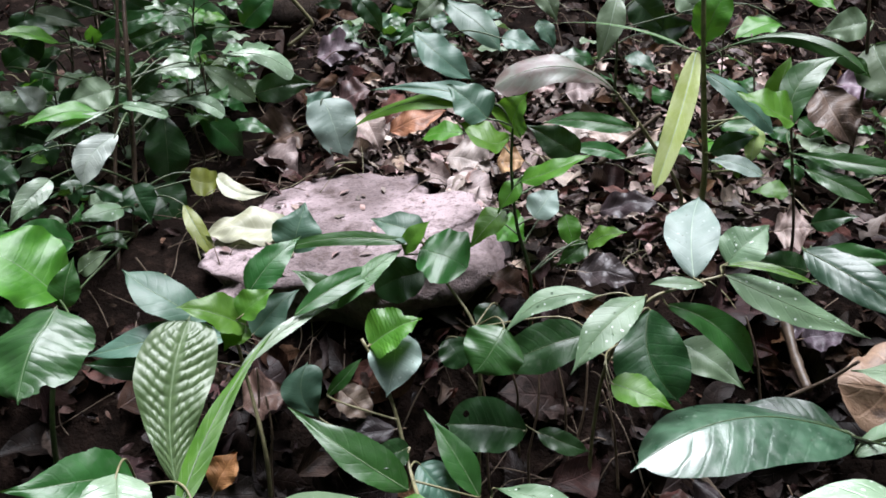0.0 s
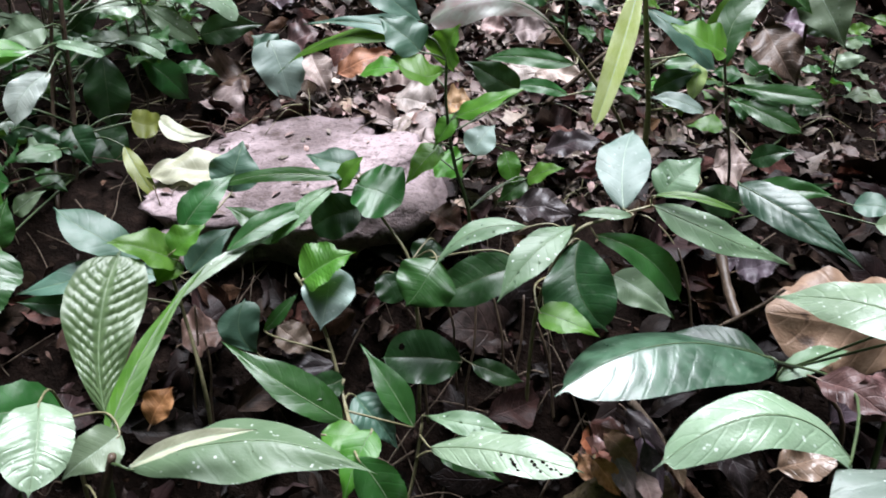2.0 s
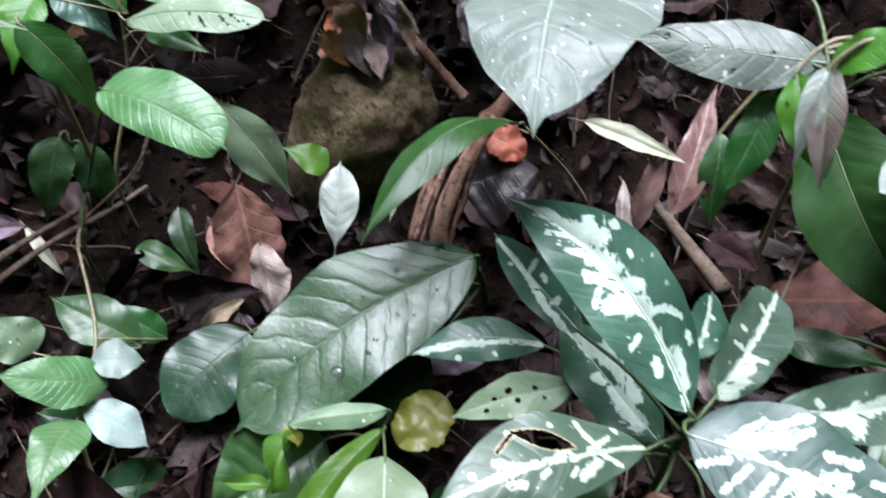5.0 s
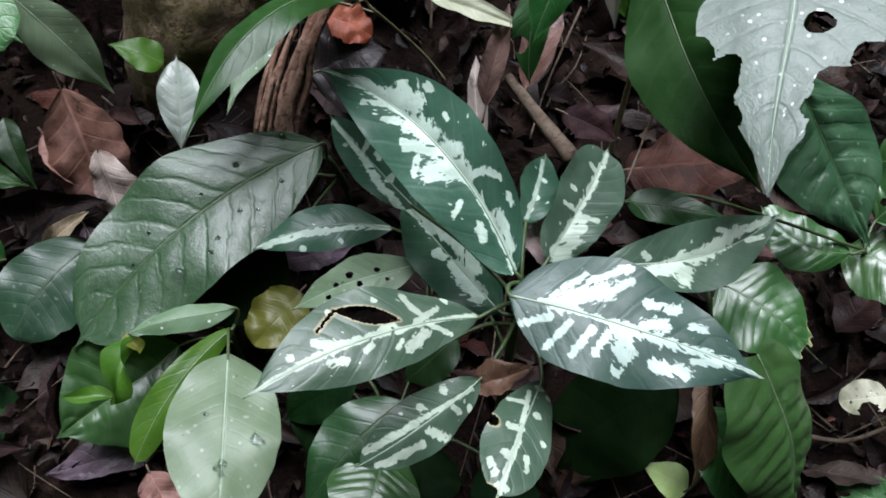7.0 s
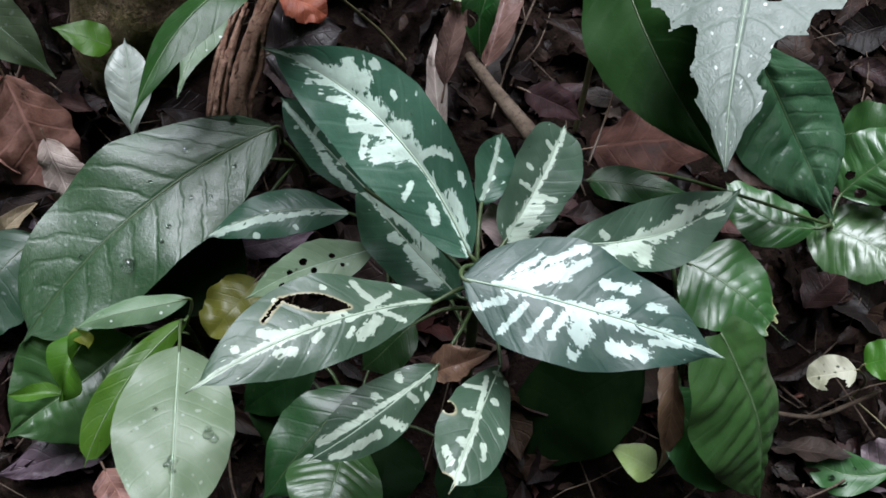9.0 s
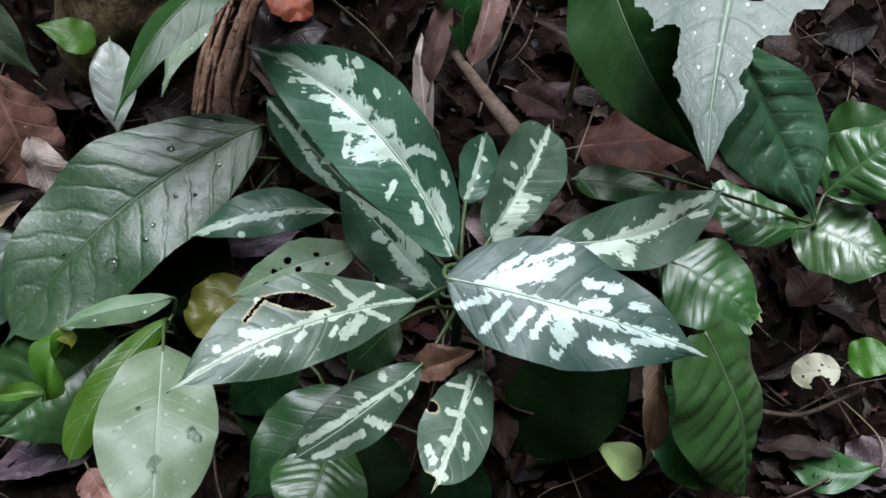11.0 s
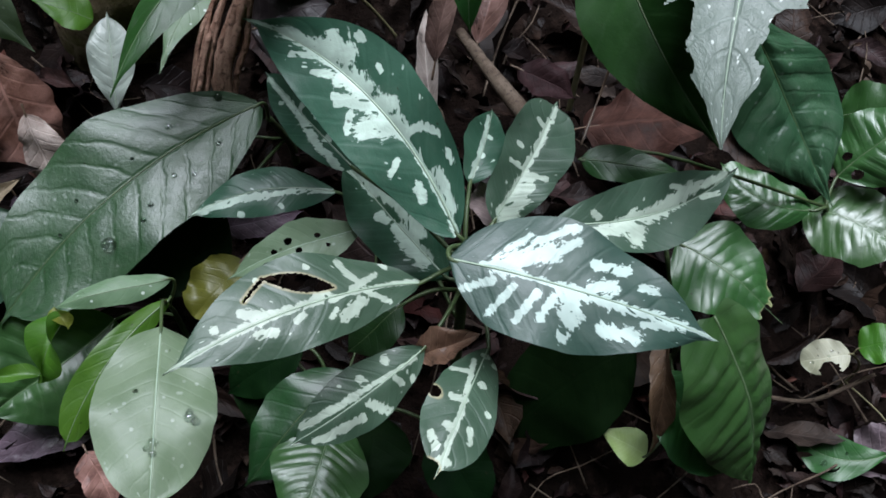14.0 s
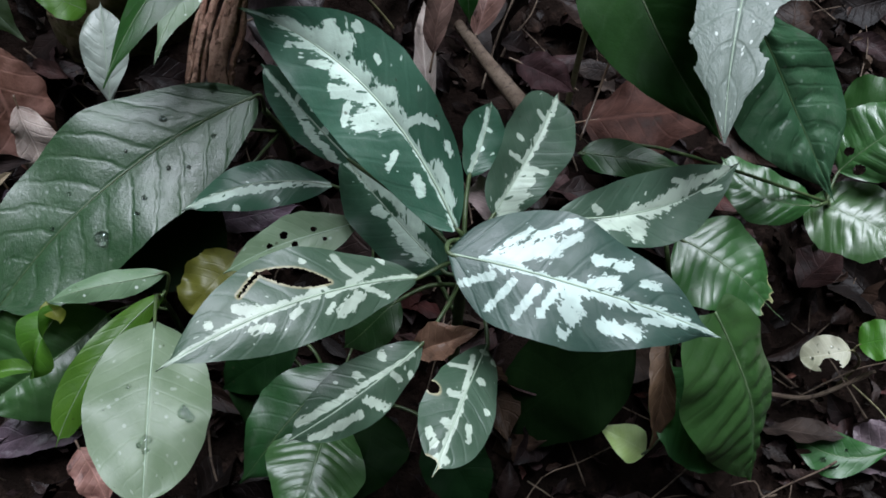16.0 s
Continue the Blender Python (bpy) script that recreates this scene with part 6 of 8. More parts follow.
leaf(thicket, (-0.4229, 1.216, 0.506), (-0.3403, 1.215, 0.4829), 0.026, (0.16, -0.81, 0.57), "sheen", (1.04, 0.30), rag=0.05, sway=0.00, arch=0.10, skew=0.00, bow=-0.12)
leaf(thicket, (-0.416, 1.287, 0.4748), (-0.3444, 1.309, 0.3931), 0.055, (0.57, -0.77, 0.29), "mid", (1.29, 0.86), rag=0.05, sway=0.00, arch=0.10, skew=-0.00, bow=-0.02, teeth=0.07)
leaf(thicket, (-0.4331, 1.199, 0.4936), (-0.4282, 1.171, 0.3814), 0.068, (0.32, -0.92, 0.24), "dark", (1.16, 0.95), rag=0.05, sway=0.00, arch=0.10, skew=0.00, bow=-0.00)
leaf(thicket, (-0.3797, 1.229, 0.5598), (-0.4365, 1.187, 0.5544), 0.051, (0.34, -0.56, 0.75), "sheen", "ovate")
leaf(thicket, (-0.3891, 1.278, 0.5548), (-0.3099, 1.298, 0.4894), 0.038, (0.5, -0.79, 0.36), "pale", (0.88, 0.64), rag=0.05, sway=0.00, arch=0.10, skew=0.00, bow=0.03, teeth=0.07)
leaf(thicket, (-0.379, 1.334, 0.5603), (-0.2554, 1.378, 0.5201), 0.045, (0.43, -0.59, 0.68), "sheen", (1.38, 0.30), rag=0.05, sway=0.00, skew=-0.00, bow=-0.08, arch=0.13, fold=-0.2)
leaf(thicket, (-0.3336, 1.387, 0.4878), (-0.2258, 1.411, 0.5015), 0.054, (0.15, -0.91, 0.39), "dark", "ovate")
leaf(thicket, (-0.53, 1.482, 0.6123), (-0.3952, 1.521, 0.5881), 0.079, (0.32, -0.83, 0.46), "mid", "oval")
leaf(thicket, (-0.3837, 1.545, 0.5888), (-0.3154, 1.566, 0.6544), 0.059, (-0.01, -0.95, 0.31), "mid", "ovate")
leaf(thicket, (-0.5809, 1.209, 0.5965), (-0.6429, 1.157, 0.6175), 0.033, (0.51, -0.28, 0.81), "bright", "lance")
leaf(thicket, (-0.6515, 1.29, 0.6353), (-0.5691, 1.293, 0.6089), 0.034, (0.2, -0.82, 0.53), "grey", "ovate", teeth=0.07)
leaf(thicket, (-0.5174, 1.183, 0.5998), (-0.5109, 1.167, 0.629), 0.023, (-0.28, 0.82, 0.5), "bright", "ovate")
leaf(thicket, (-0.5552, 1.276, 0.5933), (-0.4499, 1.321, 0.6361), 0.037, (0.19, -0.87, 0.45), "mid", "lance")
leaf(thicket, (-0.5143, 1.314, 0.5887), (-0.4613, 1.335, 0.6079), 0.058, (0.19, -0.87, 0.46), "mid", "ovate", teeth=0.07)
leaf(thicket, (-0.502, 1.187, 0.5812), (-0.4599, 1.2, 0.554), 0.036, (0.5, -0.75, 0.42), "mid", "ovate")
leaf(thicket, (-0.4692, 1.192, 0.5297), (-0.4203, 1.217, 0.5685), 0.038, (0.22, -0.93, 0.3), "dark", "ovate")
leaf(thicket, (-0.354, 1.177, 0.3925), (-0.3937, 1.157, 0.4041), 0.045, (0.5, -0.67, 0.54), "olive", (0.38, 0.30), rag=0.05, sway=0.00, arch=0.10, skew=0.00, bow=-0.22)
leaf(thicket, (-0.3556, 1.178, 0.396), (-0.2804, 1.188, 0.3664), 0.034, (0.37, -0.56, 0.74), "cream", (0.30, 0.88), rag=0.05, sway=0.00, arch=0.10, skew=-0.00, bow=0.26, fold=0.1)
leaf(thicket, (-0.3852, 1.096, 0.3785), (-0.3245, 1.042, 0.3014), 0.025, (0.26, -0.68, 0.68), "olive", "lance")
leaf(thicket, (-0.4622, 1.109, 0.4045), (-0.4313, 1.081, 0.352), 0.056, (0.17, -0.83, 0.54), "dark", "ovate", holes=[(0.5, 0.2, 0.06)], teeth=0.07)
leaf(thicket, (-0.5384, 1.079, 0.4221), (-0.5273, 1.061, 0.3853), 0.031, (0.39, -0.78, 0.5), "dark", "ovate")
leaf(thicket, (-0.4556, 1.05, 0.3892), (-0.5029, 0.9919, 0.3865), 0.034, (0.42, -0.38, 0.82), "pale", "ovate", fold=-0.2)
leaf(thicket, (-0.5755, 1.094, 0.4177), (-0.6111, 1.021, 0.3658), 0.036, (0.4, -0.65, 0.64), "sheen", "ovate", teeth=0.07)
leaf(thicket, (-0.4976, 0.9747, 0.3652), (-0.554, 0.9299, 0.3923), 0.048, (0.66, -0.5, 0.56), "mid", "oval")
leaf(thicket, (-0.4742, 0.929, 0.3421), (-0.4307, 0.9379, 0.3695), 0.027, (-0.09, -0.89, 0.44), "grey", "ovate")
leaf(thicket, (-0.4812, 0.8866, 0.3115), (-0.4718, 0.9175, 0.3684), 0.037, (0.32, -0.86, 0.41), "mid", "ovate", teeth=0.07)
leaf(thicket, (-0.4532, 1.163, 0.3858), (-0.4007, 1.134, 0.3118), 0.075, (0.29, -0.8, 0.52), "dark", "ovate")
leaf(thicket, (-0.488, 1.07, 0.3274), (-0.4443, 1.071, 0.2818), 0.055, (0.45, -0.78, 0.43), "dark", "ovate")
leaf(thicket, (-0.6277, 1.096, 0.4411), (-0.6538, 1.072, 0.4141), 0.048, (0.37, -0.85, 0.38), "dark", "ovate", teeth=0.07)
leaf(thicket, (-0.4149, 1.155, 0.3227), (-0.3575, 1.159, 0.2826), 0.067, (0.38, -0.8, 0.47), "dark", "ovate")
leaf(thicket, (-0.7202, 1.3, 0.5469), (-0.6808, 1.325, 0.5709), 0.047, (0.27, -0.86, 0.44), "mid", "ovate")
twig([(-0.4703, 1.19, 0.7082), (-0.4739, 1.156, 0.5856), (-0.4907, 1.125, 0.4241), (-0.4615, 1.015, 0.3061)], 0.0025, 0.003, "thin brown upright sapling twig", bark="woody", name="sapling")
twig([(-0.4138, 1.267, 0.5341), (-0.4087, 1.262, 0.4518), (-0.4018, 1.273, 0.4009), (-0.4075, 1.238, 0.3622)], 0.0018, 0.002, "thin bent twig of the thicket", bark="woody")
twig([(-0.3264, 1.565, 0.6749), (-0.2624, 1.571, 0.6019), (-0.2602, 1.57, 0.5808), (-0.3025, 1.558, 0.5479)], 0.004, 0.004, "yellow-green creeping vine over dark soil", bark="palestem", name="vine", knobs=0.1)
twig([(-0.2028, 1.296, 0.3898), (-0.1935, 1.274, 0.3811), (-0.1764, 1.278, 0.3896), (-0.1458, 1.263, 0.3959)], 0.0022, 0.0016, "pale bare root looping over the soil", bark="palestem", name="bare_root", knobs=0.2)

leftbright = plant("broad_bright_herb", "herb with broad glossy bright green leaves", "plant", [(-0.4056, 0.7362, 0.3759), (-0.4205, 0.7361, 0.3212), (-0.426, 0.7085, 0.2237)], 0.003, "stem")
leaf(leftbright, (-0.4092, 0.7383, 0.3842), (-0.4115, 0.6407, 0.3293), 0.105, (0.02, -0.49, 0.87), "quiltg", "oval", quilt=0.008, fold=-0.3, arch=0.08, teeth=0.05, holes=[(0.93, -0.5, 0.12)])
leaf(leftbright, (-0.4856, 0.8894, 0.322), (-0.5801, 0.8898, 0.395), 0.129, (0.58, -0.32, 0.75), "bright", "oval")

leftlow = plant("low_leafy_herb", "low herb with toothed green and lime leaves", "plant", [(-0.298, 0.6193, 0.2499), (-0.3063, 0.6334, 0.1887)], 0.0025, "palestem")
leaf(leftlow, (-0.2984, 0.6142, 0.2608), (-0.3914, 0.557, 0.2929), 0.058, (0.52, -0.43, 0.74), "mid", "ovate", teeth=0.08)
leaf(leftlow, (-0.2846, 0.5562, 0.3144), (-0.2678, 0.4782, 0.2756), 0.062, (0.28, -0.38, 0.88), "sheen", "oval", teeth=0.06, quilt=0.012)
leaf(leftlow, (-0.2302, 0.575, 0.2641), (-0.2719, 0.5356, 0.2435), 0.044, (0.22, -0.62, 0.75), "grey", "ovate", teeth=0.1)
leaf(leftlow, (-0.2135, 0.4967, 0.1868), (-0.1533, 0.425, 0.1055), 0.068, (0.38, -0.53, 0.75), "quilt", "ovate", quilt=0.015, fold=0.1)

# leaves by the foot of the bank

shade = plant("shaded_herb", "dark leaved herb in the shade of the bank", "plant", [(-0.0309, 0.6031, 0.1015), (-0.0385, 0.5988, 0.0132)], 0.002, "stem")
leaf(shade, (-0.0344, 0.591, 0.1044), (-0.0659, 0.5508, 0.0286), 0.042, (0.05, -0.89, 0.45), "dark", "ovate")
leaf(shade, (-0.0197, 0.5966, 0.0904), (-0.0111, 0.5807, 0.0118), 0.039, (0.3, -0.93, 0.22), "dark", "ovate")
leaf(shade, (-0.1945, 0.5102, 0.03), (-0.1047, 0.5303, 0.0039), 0.042, (0.34, -0.44, 0.83), "mid", "elliptic", fold=0.2, stalk=False)
leaf(shade, (0.0155, 0.5324, -0.0045), (0.0721, 0.5136, -0.0301), 0.030, (0.21, -0.5, 0.84), "mid", "ovate", stalk=False)
leaf(shade, (0.0623, 0.5656, 0.0173), (0.0768, 0.5091, -0.0343), 0.027, (0.01, -0.67, 0.74), "dark", "ovate", stalk=False)
fallen_leaf((-0.2192, 0.4682, 0.0666), (-0.1326, 0.466, 0.017), 0.029, (0.46, -0.34, 0.82), "cream", "cream-coloured dead leaf on the soil", "lance")
fallen_leaf((-0.2065, 0.6303, -0.0057), (-0.1836, 0.6735, 0.0287), 0.038, (0.08, -0.64, 0.76), "orange", "small orange dead leaf standing on edge", "elliptic", fold=0.5)
fallen_leaf((-0.2247, 0.6248, -0.0314), (-0.1751, 0.6331, -0.0492), 0.048, (0.37, -0.33, 0.87), "brown", "brown crumpled dead leaf on dark soil", "elliptic", fold=0.5)
# umber in place of brown: the shade under the long leaf is coloured in
fallen_leaf((-0.2742, 0.6588, 0.0699), (-0.2455, 0.6954, 0.0087), 0.109, (0.91, -0.01, 0.42), "umber", "dull brown dead leaf, shade put into its colour", "elliptic")
twig([(-0.1196, 0.4535, 0.0388), (-0.0928, 0.4997, 0.0386), (-0.0402, 0.5756, 0.0195)], 0.004, 0.003, "pale brown twig on the litter")
twig([(-0.1942, 0.6007, -0.0036), (-0.1665, 0.6291, 0.0107), (-0.1432, 0.6516, 0.0234)], 0.002, 0.0015, "thin forked twig lying on the soil")

# far plants at the top of the bank

farherb = plant("dark_veined_herb", "herb with grey-green veined leaves high on the bank", "plant", [(-0.027, 1.613, 0.598), (-0.0215, 1.581, 0.503)], 0.003, "stem")
leaf(farherb, (-0.0067, 1.615, 0.6301), (0.1154, 1.531, 0.5366), 0.069, (0.09, -0.68, 0.73), "blue", (1.01, 0.89), rag=0.05, sway=0.00, arch=0.09, skew=0.00, bow=-0.03, fold=-0.1)
leaf(farherb, (-0.0552, 1.51, 0.5822), (0.0574, 1.477, 0.4941), 0.078, (0.31, -0.69, 0.65), "blue", (0.96, 0.94), rag=0.05, sway=0.00, arch=0.10, skew=-0.00, bow=0.12, fold=0.1)
leaf(farherb, (-0.0066, 1.596, 0.6368), (-0.0572, 1.571, 0.5935), 0.053, (0.03, -0.88, 0.47), "grey", "ovate")
leaf(farherb, (-0.0223, 1.591, 0.5807), (-0.0953, 1.564, 0.5471), 0.042, (0.07, -0.85, 0.53), "mid", "ovate")
leaf(farherb, (0.109, 1.485, 0.5717), (0.1823, 1.476, 0.5505), 0.052, (0.13, -0.64, 0.76), "blue", "ovate")
leaf(farherb, (0.1867, 1.587, 0.6635), (0.2204, 1.556, 0.5907), 0.049, (-0.07, -0.93, 0.36), "grey", "ovate")

farherbtwo = plant("narrow_leaved_herb", "herb with narrow grey leaves high on the bank", "plant", [(0.303, 1.416, 0.6728), (0.3177, 1.447, 0.5137)], 0.003, "stem")
leaf(farherbtwo, (0.2991, 1.395, 0.6557), (0.2659, 1.359, 0.5472), 0.047, (-0.21, -0.91, 0.36), "grey", "lance")
leaf(farherbtwo, (0.3395, 1.457, 0.6419), (0.4006, 1.436, 0.5854), 0.066, (-0.12, -0.97, 0.22), "dark", "ovate")
leaf(farherbtwo, (0.3722, 1.444, 0.5846), (0.4453, 1.425, 0.6061), 0.056, (-0.32, -0.89, 0.32), "dark", "ovate")
leaf(farherbtwo, (0.4139, 1.438, 0.6527), (0.4626, 1.421, 0.6161), 0.046, (-0.09, -0.94, 0.33), "grey", "ovate")
leaf(farherbtwo, (0.5969, 1.428, 0.6628), (0.6527, 1.345, 0.6322), 0.092, (-0.12, -0.41, 0.9), "bright", "ovate")
leaf(farherbtwo, (0.5755, 1.378, 0.6108), (0.4933, 1.354, 0.5856), 0.061, (-0.17, -0.36, 0.92), "bright", "lance")

bluefar = plant("heart_shaped_seedling", "seedling with a pale blue-grey heart-shaped leaf", "plant", [(-0.2147, 1.367, 0.4777), (-0.2225, 1.37, 0.4058)], 0.002, "stem")
leaf(bluefar, (-0.2122, 1.378, 0.4795), (-0.1735, 1.337, 0.3731), 0.089, (0.42, -0.79, 0.45), "silver", (0.30, 0.59), rag=0.05, sway=0.00, arch=0.10, skew=0.00, bow=0.01, fold=0.05)
leaf(bluefar, (-0.2144, 1.402, 0.45), (-0.2482, 1.404, 0.4855), 0.068, (0.57, -0.6, 0.57), "blue", "ovate")

farright = plant("pale_leaved_sapling", "sapling with large grey leaves at the edge of the bank", "plant", [(0.6211, 1.197, 0.6925), (0.6298, 1.184, 0.598), (0.6442, 1.198, 0.5199)], 0.003, "woody")
leaf(farright, (0.6411, 1.19, 0.5973), (0.6754, 1.132, 0.5079), 0.080, (-0.39, -0.83, 0.39), "grey", "ovate")
leaf(farright, (0.6493, 1.234, 0.6254), (0.5914, 1.261, 0.6055), 0.055, (-0.5, -0.75, 0.44), "grey", "ovate")
leaf(farright, (0.6387, 1.171, 0.5421), (0.6602, 1.155, 0.5199), 0.046, (-0.09, -0.84, 0.53), "pale", "ovate")
leaf(farright, (0.5374, 1.037, 0.3053), (0.6117, 0.9575, 0.364), 0.033, (-0.8, -0.49, 0.35), "dark", "ovate")

twig([(-0.529, 1.876, 0.582), (-0.294, 1.873, 0.575), (-0.033, 1.922, 0.588)], 0.05, 0.042, "dark rotten fallen log lying along the top of the bank", bark="darkbark", name="fallen_log", knobs=0.35, sides=18)

# dead leaves on the bank by the stone
fallen_leaf((-0.2584, 1.377, 0.4195), (-0.3302, 1.336, 0.3991), 0.096, (0.13, -0.6, 0.79), "brown", "big crumpled brown dead leaf behind the stone", "ovate", fold=0.5)
fallen_leaf((-0.3089, 1.319, 0.3984), (-0.2457, 1.279, 0.3594), 0.078, (0.12, -0.59, 0.8), "pink", "pinkish brown dead leaf curling up", "ovate", fold=0.6)
fallen_leaf((-0.1952, 1.459, 0.4594), (-0.1318, 1.469, 0.4785), 0.069, (-0.11, -0.67, 0.73), "brown", "wet reddish brown dead leaf", "elliptic")
fallen_leaf((-0.2573, 1.614, 0.5205), (-0.1549, 1.628, 0.5298), 0.095, (0.02, -0.66, 0.75), "purple", "mauve dead leaf at the top of the bank", "elliptic")
fallen_leaf((-0.0916, 1.319, 0.4334), (0.0058, 1.331, 0.4702), 0.054, (-0.19, -0.67, 0.72), "orange", "bright orange-red dead leaf", "lance")
fallen_leaf((-0.1365, 1.343, 0.4627), (-0.1065, 1.309, 0.3962), 0.051, (0.21, -0.83, 0.52), "pink", "pale beige dead leaf standing on edge", "ovate", fold=0.6)
fallen_leaf((0.0057, 1.273, 0.401), (0.0913, 1.265, 0.3836), 0.083, (0.1, -0.62, 0.78), "pink", "pale pinkish dead leaf on the slope", "elliptic")
fallen_leaf((0.0146, 1.202, 0.3734), (0.0759, 1.151, 0.3526), 0.084, (-0.13, -0.5, 0.85), "pink", "large pale grey-pink dead leaf beside the stone", "elliptic")
fallen_leaf((0.0517, 1.228, 0.3942), (0.0142, 1.147, 0.3352), 0.056, (-0.01, -0.58, 0.81), "pink", "pale dead leaf, ragged, beside the stone", "elliptic")
fallen_leaf((-0.0137, 1.315, 0.4045), (0.045, 1.317, 0.4141), 0.062, (-0.11, -0.62, 0.78), "pink", "crumpled pale dead leaf on the slope", "elliptic")
fallen_leaf((0.0899, 1.248, 0.3981), (0.1362, 1.246, 0.4037), 0.059, (-0.13, -0.6, 0.79), "orange", "pink-orange scrap of dead leaf", "elliptic")
fallen_leaf((0.2355, 1.111, 0.3619), (0.3249, 1.095, 0.3809), 0.047, (-0.27, -0.55, 0.79), "black", "long blackish dead leaf on the slope", "elliptic")
fallen_leaf((0.2876, 1.046, 0.3676), (0.2953, 1.034, 0.3419), 0.043, (-0.02, -0.91, 0.42), "brown", "brown dead leaf stub on the slope", "elliptic")
fallen_leaf((0.2158, 1.379, 0.4902), (0.2734, 1.371, 0.5016), 0.061, (-0.24, -0.62, 0.75), "pink", "pale dead leaf high on the slope", "elliptic")
fallen_leaf((0.1987, 1.312, 0.45), (0.2645, 1.296, 0.4341), 0.050, (0.03, -0.65, 0.76), "pink", "whitish dead leaf in sun", "elliptic")
fallen_leaf((0.1596, 1.42, 0.503), (0.2053, 1.411, 0.4892), 0.054, (0.09, -0.68, 0.73), "pink", "beige dead leaf lying in sun", "elliptic")
fallen_leaf((0.2387, 1.262, 0.4471), (0.3186, 1.244, 0.4423), 0.054, (-0.1, -0.61, 0.78), "pink", "beige curled dead leaf in sun", "elliptic")
fallen_leaf((0.4541, 0.9985, 0.3725), (0.4987, 0.981, 0.3832), 0.068, (-0.38, -0.48, 0.79), "pink", "large pinkish brown dead leaf", "elliptic")
fallen_leaf((0.5994, 1.244, 0.5201), (0.6299, 1.167, 0.448), 0.076, (-0.24, -0.71, 0.66), "brown", "dark brown dead leaf on the slope", "elliptic")
fallen_leaf((0.6427, 1.28, 0.5227), (0.7008, 1.248, 0.5194), 0.083, (-0.28, -0.59, 0.76), "purple", "grey-brown dead leaf on the slope", "elliptic")
fallen_leaf((0.0623, 0.9115, 0.3435), (0.1052, 0.8992, 0.3253), 0.042, (0.15, -0.61, 0.78), "brown", "brown dead leaf under the herbs", "elliptic")
fallen_leaf((0.1671, 0.894, 0.359), (0.241, 0.8741, 0.3525), 0.051, (-0.07, -0.55, 0.83), "black", "wet dark dead leaf between the stems", "elliptic")
fallen_leaf((-0.2242, 1.076, 0.3478), (-0.3644, 1.065, 0.3341), 0.074, (-0.05, -0.46, 0.89), "cream", "large faded cream-green leaf lying on the stone", "ovate", fold=0.05)
fallen_leaf((0.4353, 0.8973, 0.2859), (0.4711, 0.8796, 0.287), 0.047, (-0.26, -0.47, 0.84), "purple", "purple-grey dead leaf among roots", "elliptic")
fallen_leaf((0.4503, 0.862, 0.2803), (0.4959, 0.8458, 0.297), 0.055, (-0.44, -0.41, 0.8), "purple", "mauve dead leaf among roots", "elliptic")
fallen_leaf((-0.2481, 0.6856, 0.1889), (-0.2279, 0.7155, 0.2185), 0.035, (-0.01, -0.7, 0.71), "orange", "narrow tan dead leaf by a stem", "lance", fold=0.5)
fallen_leaf((-0.2443, 0.8091, 0.2155), (-0.1921, 0.83, 0.2264), 0.066, (0.03, -0.51, 0.86), "brown", "reddish brown dead leaf leaning on the bank", "elliptic")
fallen_leaf((-0.1277, 0.8218, 0.2316), (-0.0859, 0.807, 0.2006), 0.046, (0.33, -0.59, 0.73), "brown", "brown dead leaf in the shade", "elliptic")
fallen_leaf((-0.0581, 0.801, 0.1883), (-0.1524, 0.7771, 0.1727), 0.040, (-0.03, -0.48, 0.88), "black", "dark dead leaf in the shade", "elliptic")
twig([(0.4414, 0.8949, 0.2871), (0.4308, 0.8274, 0.268), (0.4275, 0.7833, 0.2558)], 0.007, 0.006, "dark woody root on the bank", bark="woody", name="root")
twig([(0.4046, 0.7866, 0.2421), (0.441, 0.7658, 0.2819), (0.4582, 0.7486, 0.314)], 0.0025, 0.002, "pale twig on the bank")
twig([(0.254, 1.227, 0.4041), (0.2967, 1.228, 0.4416), (0.3459, 1.225, 0.4879)], 0.004, 0.003, "brown stick on the slope")

# dim leaves deep in the left thicket

thicketback = plant("shaded_sapling", "dim sapling with dark leaves behind the thicket", "shrub", [(-0.6371, 1.413, 0.7185), (-0.632, 1.339, 0.5122), (-0.6141, 1.225, 0.2766)], 0.003, "woody")
leaf(thicketback, (-0.6399, 1.292, 0.6157), (-0.6757, 1.272, 0.6009), 0.025, (0.37, -0.88, 0.3), "dark", "ovate", stalk=True)
leaf(thicketback, (-0.5255, 1.333, 0.3335), (-0.4652, 1.354, 0.3301), 0.042, (0.31, -0.82, 0.48), "dark", "ovate", stalk=False)
leaf(thicketback, (-0.648, 1.175, 0.3168), (-0.6426, 1.151, 0.2509), 0.038, (0.43, -0.84, 0.33), "mid", "ovate", stalk=True)
leaf(thicketback, (-0.4897, 1.266, 0.2678), (-0.4871, 1.245, 0.2129), 0.035, (0.32, -0.88, 0.36), "dark", "ovate", stalk=False)
leaf(thicketback, (-0.6258, 1.245, 0.5552), (-0.6418, 1.225, 0.491), 0.036, (0.32, -0.92, 0.21), "mid", "ovate", stalk=True)
leaf(thicketback, (-0.4663, 1.235, 0.3289), (-0.4256, 1.236, 0.2899), 0.032, (0.41, -0.81, 0.41), "dark", "ovate", stalk=False)
leaf(thicketback, (-0.6606, 1.243, 0.348), (-0.6146, 1.271, 0.3636), 0.038, (0.27, -0.77, 0.58), "mid", "ovate", stalk=True)
